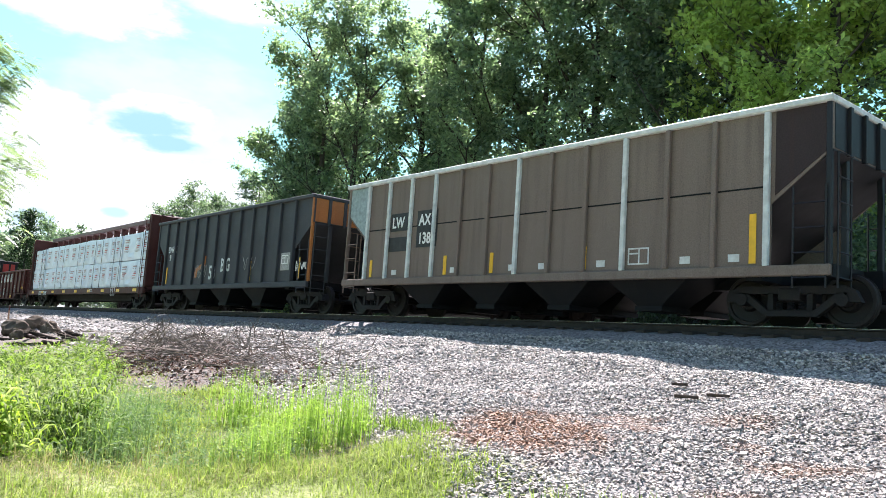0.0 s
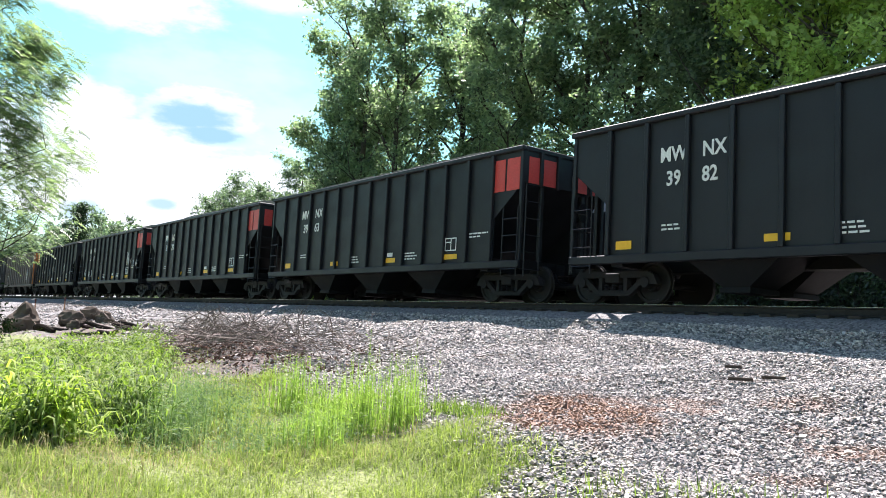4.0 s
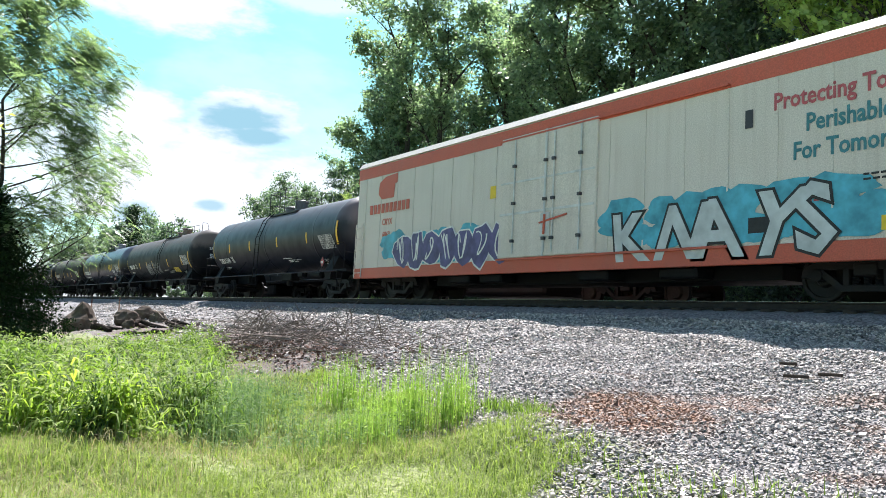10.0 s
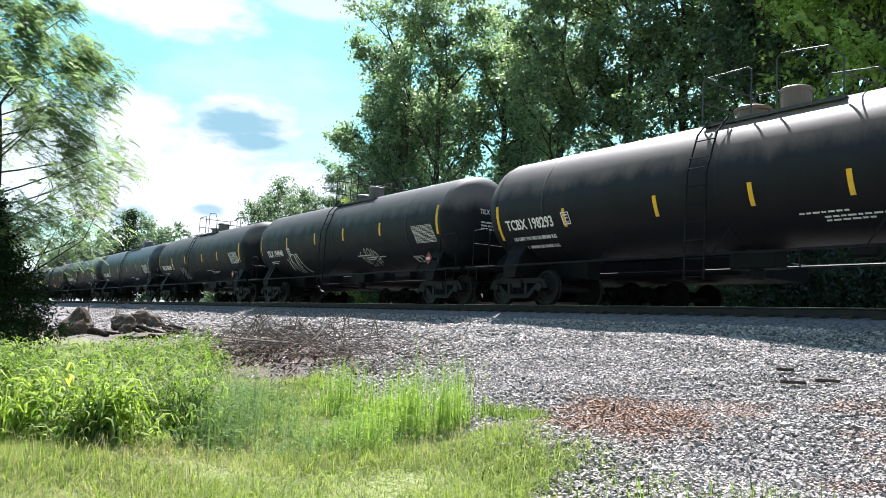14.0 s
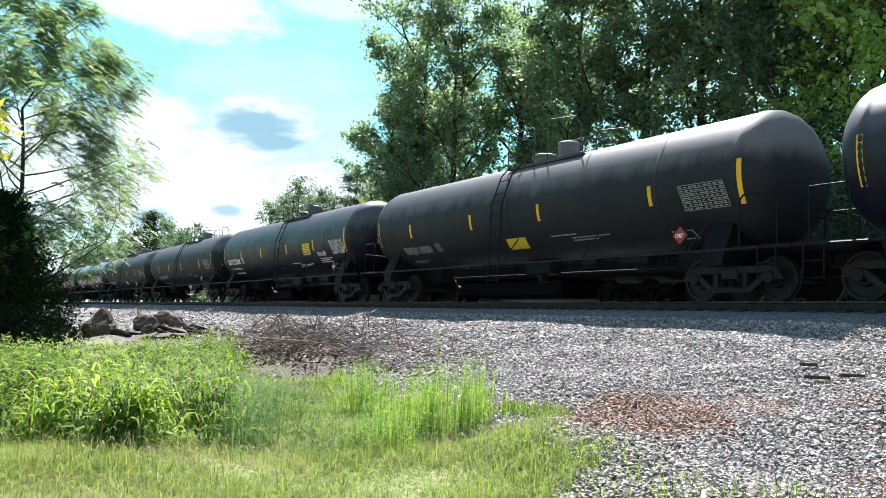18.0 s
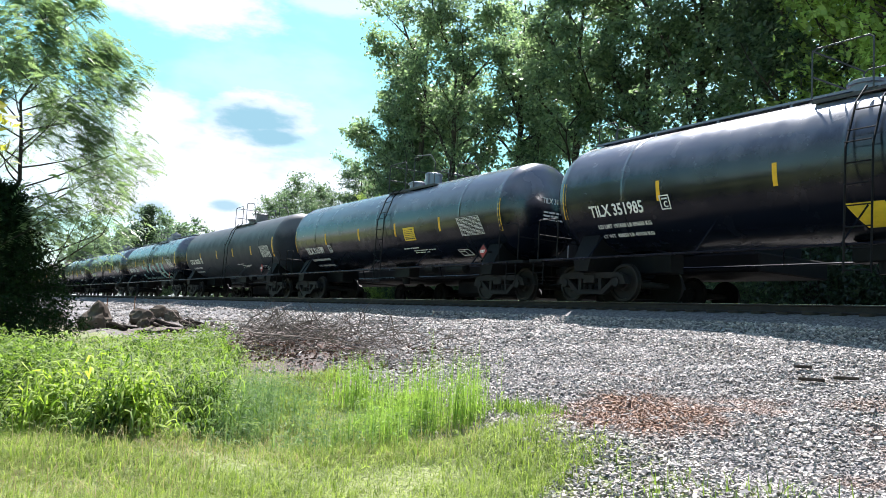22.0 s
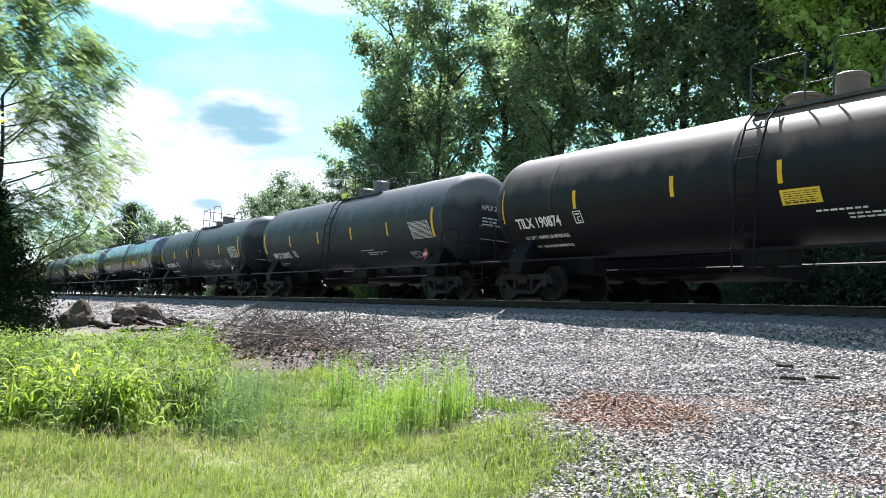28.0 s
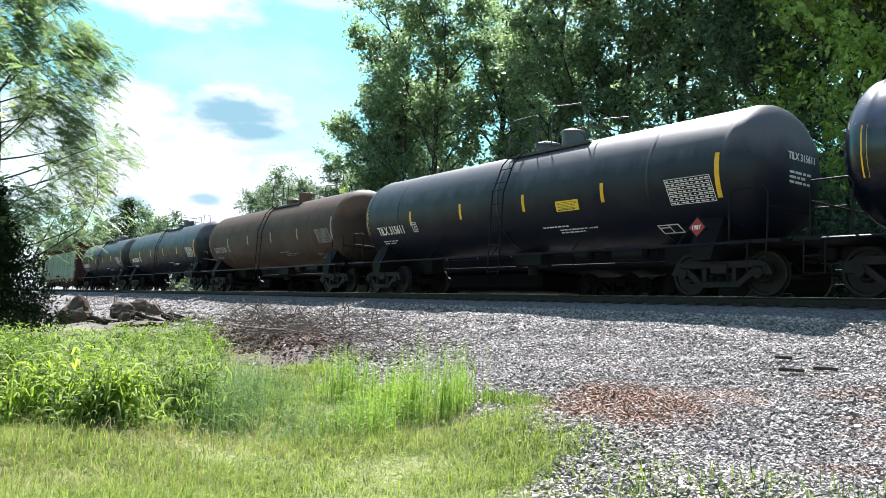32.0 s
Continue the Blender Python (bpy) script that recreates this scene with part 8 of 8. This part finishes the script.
    for x, y, spread, n, hgt in BROAD_TUFTS:
        pts.append(np.array((x, y)) + rng.normal(0, spread, (n, 2)) * (0.8, 1.0))
        hs.append(hgt * rng.uniform(0.5, 1.1, n))
    p, h = np.concatenate(pts), np.concatenate(hs)
    stuff("broad_grass", joined(blades(rng, p, h, 0.022, 0.3, 3, 0.4), arching(rng, p, h, 1900, 0.26, 0.024)), GRASS_BRIGHT, "bright yellow-green broad-bladed grass tufts", "grass")
    p = on_grass(np.concatenate([fan(rng, 700, 56, 86, 5.4, 7.9), fan(rng, 250, 54, 70, 7.0, 8.4)]))
    h = rng.uniform(0.08, 0.28, len(p))
    stuff("verge_weeds", arching(rng, p, h, 1300, 0.1, 0.006), GRASS_LOW, "short bushy weeds along the verge", "weeds")
    # dry straw that lies between the stalks
    p = on_grass(np.concatenate([fan(rng, 1500, 54, 84, 6.6, 8.6), fan(rng, 700, 72, 88, 5.2, 7.4)]))
    stuff("dry_straw", blades(rng, p, rng.uniform(0.1, 0.32, len(p)), 0.006, 1.6, 3, 0.5), STRAW, "dry pale straw lying in the grass", "grass")
    # tufts that come up through the gravel
    p = np.concatenate([clumps(rng, [(-6.45, 5.3), (-6.2, 5.25), (-6.7, 5.2)], 700, 0.14), clumps(rng, [(-3.6, 4.0), (-4.6, 4.1), (-3.0, 4.4), (-2.4, 4.5)], 350, 0.25)])
    stuff("gravel_tufts", blades(rng, p, rng.uniform(0.06, 0.2, len(p)), 0.01, 0.7), GRASS_LUSH, "small grass tufts growing through the gravel", "grass")
    # drooping seed heads over the lush mass
    c2 = on_grass(fan(rng, 330, 72.5, 85, 8.5, 15.5), 0.2)
    z = bumpy(c2[:, 0], c2[:, 1]) + rng.uniform(0.38, 0.62, len(c2))
    a = rng.uniform(0, 6.28, len(c2))
    cent = np.concatenate([np.stack([c2[:, 0] + np.cos(a) * k * 0.018, c2[:, 1] + np.sin(a) * k * 0.018, z - 0.0045 * k * k], 1) for k in range(7)])
    stuff("seed_heads", leaves(rng, cent, 0.006, 9000, 0.013), SEED, "pale drooping foxtail seed heads", "grass")


def brush_pile():
    """Dead cut branches thrown in a heap beside the ballast."""
    rng = np.random.default_rng(17)
    t = thing("brush_pile", "heap of dead brown branches on the gravel edge", "brush pile")
    for k in range(10):
        x, y = rng.uniform(-20, -13), rng.uniform(5.8, 7.8)
        z = bumpy(x, y) + rng.uniform(0.1, 0.45)
        m, tips = Mesh(), []
        limb(m, rng, (x, y, z), Vector((rng.uniform(-1, 1), rng.uniform(-0.5, 0.5), rng.uniform(-0.02, 0.05))).normalized(), rng.uniform(1.4, 3.0), 0.032, 2, tips, 0.16)
        for i, q in enumerate(m.v):
            m.v[i] = (q[0], q[1], max(q[2] * 0.32 + z * 0.68, bumpy(q[0], q[1]) + 0.01))
        tagged(part("dead_branch", m, TWIG, t), "dead branch with side twigs", kind="stuff")
    # thin bare branches that stand up out of the heap in arcs
    for k in range(16):
        x, y = rng.uniform(-19.5, -12.5), rng.uniform(6.0, 7.9)
        z, a, l = bumpy(x, y), rng.uniform(0, 6.28), rng.uniform(0.7, 1.5)
        top = rng.uniform(0.3, 0.75)
        run = [Vector((x + math.cos(a) * l * t, y + math.sin(a) * l * t * 0.6, z + top * math.sin(math.pi * min(1, 0.15 + 0.75 * t)))) for t in (0, 0.25, 0.5, 0.75, 1.0)]
        m = Mesh().pipe(run, 0.011, 5)
        for q in run[1:]:
            for j in range(2):
                b = q + Vector((rng.normal(0, 0.18), rng.normal(0, 0.12), rng.uniform(0.0, 0.28)))
                m.bar(q, b, 0.007, 4, 0.003)
        tagged(part("bare_branch", m, TWIG, t), "thin bare branch", kind="stuff")
    tw = Mesh()
    for k in range(560):
        x, y = rng.normal(-15.2, 2.4), rng.normal(6.7, 0.85)
        z = bumpy(x, y)
        d = Vector((rng.normal(), rng.normal(), rng.uniform(-0.1, 0.5))).normalized()
        a = Vector((x, y, z + rng.uniform(0.02, 0.42)))
        b = a + d * rng.uniform(0.25, 0.9)
        b.z = max(b.z, z + 0.01)
        tw.bar(a, b, 0.009, 4, 0.003)
    for x, y, hh in ((-14.6, 7.5, 0.8), (-15.2, 7.3, 0.6), (-18.4, 7.0, 0.75), (-13.4, 7.9, 0.7), (-16.2, 7.2, 0.5)):
        for j in range(5):
            a = Vector((x, y, bumpy(x, y)))
            b = a + Vector((rng.normal(0, 0.2), rng.normal(0, 0.2), hh * rng.uniform(0.3, 0.6)))
            tw.bar(a, b, 0.01, 4, 0.004)
            tw.bar(a.lerp(b, 0.6), b + Vector((rng.normal(0, 0.2), rng.normal(0, 0.2), 0.05)), 0.006, 4, 0.003)
    tagged(part("twig_tangle", tw, TWIG, t), "tangle of thin dead twigs", kind="stuff")
    v, f = leaves(rng, np.stack([rng.normal(-15.5, 2.4, 600), rng.normal(6.2, 0.8, 600), np.full(600, -1.42)], 1), np.array([0.3, 0.2, 0.02]), 2200, 0.05)
    v[:, 2] = bumpy(v[:, 0], v[:, 1]) + np.abs(v[:, 2] + 1.42) + 0.01
    lm = new("leaf_litter", raw_mesh("leaf_litter", v, f, plain("dry_leaf_litter", (0.13, 0.085, 0.065), 0.9, 0, 0.4)))
    lm.parent = t
    tagged(lm, "dry brown leaf litter", kind="stuff")


def boulder(seed, x, y, r, flat=0.98):
    rng = np.random.default_rng(seed)
    bm = bmesh.new()
    bmesh.ops.create_icosphere(bm, subdivisions=3, radius=r)
    off = Vector(rng.uniform(-50, 50, 3))
    for v in bm.verts:
        n = noise.noise(v.co / r * 0.9 + off) * 0.45 + noise.noise(v.co / r * 2.1 + off) * 0.25 + noise.noise(v.co / r * 5 + off) * 0.1
        v.co *= 1 + n
        v.co.z *= flat
    me = bpy.data.meshes.new("boulder")
    bm.to_mesh(me)
    bm.free()
    me.materials.append(BOULDER)
    ob = new("boulder", me)
    ob.location = (x, y, bumpy(x, y) + r * flat * 0.45)
    tagged(ob, "rough brown boulder lying among brush", "boulder", "boulders by the stakes")


for k, (x, y, r) in enumerate(((-31.0, 5.2, 0.62), (-30.5, 6.7, 0.42), (-34.5, 4.2, 0.5), (-31.5, 7.5, 0.36), (-29.0, 7.4, 0.3), (-28.0, 6.2, 0.22), (-27.2, 7.5, 0.2))):
    boulder(40 + k, x, y, r)


def marker_stake(x, y, hgt):
    t = thing("marker_stake", "thin wooden marker stake with a reddish tip", "stake", (x, y, bumpy(x, y)), "marker stakes")
    part("post", Mesh().box(-0.03, 0.03, -0.03, 0.03, -0.1, hgt * 0.7, 0.006), STAKE, t)
    part("tip", Mesh().box(-0.032, 0.032, -0.032, 0.032, hgt * 0.7, hgt, 0.006), OXIDE_BEAM, t, "faded red tip")


def log_piece(x, y, turn, tilt, l, r):
    """A sawn or broken length of dark log lying in the debris."""
    m = Mesh()
    rng = random.Random(int(l * 100))
    pts = [Vector((l * (k / 4 - 0.5), rng.uniform(-0.03, 0.03), r + rng.uniform(-0.02, 0.02))) for k in range(5)]
    for k in range(4):
        m.bar(pts[k], pts[k + 1], r * (1 - 0.06 * k), 9, r * (1 - 0.06 * (k + 1)))
    ob = new("log", m.mesh("log", LOG_WOOD))
    ob.matrix_basis = Matrix.Translation((x, y, bumpy(x, y) - 0.02)) @ Matrix.Rotation(turn, 4, "Z") @ Matrix.Rotation(tilt, 4, "Y")
    tagged(ob, "dark weathered log lying beside the boulders", "log", "logs by the boulders")


for a in ((-27.5, 6.9, 0.3, 0.12, 1.7, 0.08), (-26.6, 6.3, -0.5, -0.1, 1.4, 0.07), (-28.4, 5.6, 0.9, 0.05, 1.1, 0.1), (-25.6, 7.2, 0.1, 0.08, 2.1, 0.09), (-24.6, 6.6, -0.2, -0.06, 1.6, 0.08), (-27.0, 5.2, 0.2, 0.1, 1.2, 0.1), (-25.4, 5.9, 0.6, -0.08, 1.3, 0.06), (-24.2, 7.3, -0.35, 0.1, 1.5, 0.06), (-26.2, 7.6, 0.5, 0.14, 1.4, 0.07), (-23.6, 6.1, 0.15, 0.0, 1.1, 0.07), (-28.6, 6.6, -0.3, 0.12, 1.2, 0.09)):
    log_piece(*a)
marker_stake(-43.6, 9.1, 0.75)
marker_stake(-45.5, 8.1, 0.7)


def wood_scrap(x, y, turn, l):
    m = Mesh().box(-l / 2, l / 2, -0.03, 0.03, 0, 0.035, 0.008)
    for i, q in enumerate(m.v):
        m.v[i] = (q[0], q[1] + 0.02 * math.sin(q[0] * 9), q[2])
    ob = new("wood_scrap", m.mesh("wood_scrap", TIE_WOOD))
    ob.matrix_basis = Matrix.Translation((x, y, bumpy(x, y) + 0.05)) @ Matrix.Rotation(turn, 4, "Z")
    tagged(ob, "dark splintered piece of old tie wood", "wood scrap", "scraps on the gravel")


for a in ((-5.6, 8.75, 0.9, 0.2), (-5.15, 8.2, 0.7, 0.27), (-4.9, 8.45, 1.0, 0.28)):
    wood_scrap(*a)
brush_pile()
grass()
gravel()


# ---- movement ----
def train_s(t):
    """How far the train has run since the middle of the clip, in metres."""
    u = (t - 16) / 16
    return V1 * (t - 16) + V2 * 16 * u * u + V3 * 16 * u ** 3


V1, V2, V3 = 20.0049, 0.1021, -0.1064


def motions():
    for car in TRAIN:
        walk(car, [(t, pose(car["x0"] + train_s(t), TRACK_Y, 0)) for t in range(0, 33, 4)])
    # every wheelset turns with the way run; alike axles share one set of keys
    for s, wheels in WHEELS.items():
        rows = [(k / FPS, pose(s * 0.89, 0, 0.457, 0, math.degrees(train_s(k / FPS) / 0.457) % 360, 0)) for k in range(0, 32 * FPS + 1)]
        walk(wheels[0], rows)
        keys = wheels[0].animation_data
        for w in wheels[1:]:
            w.rotation_mode = "QUATERNION"
            w.animation_data_create()
            w.animation_data.action = keys.action
            w.animation_data.action_slot = keys.action_slot


motions()
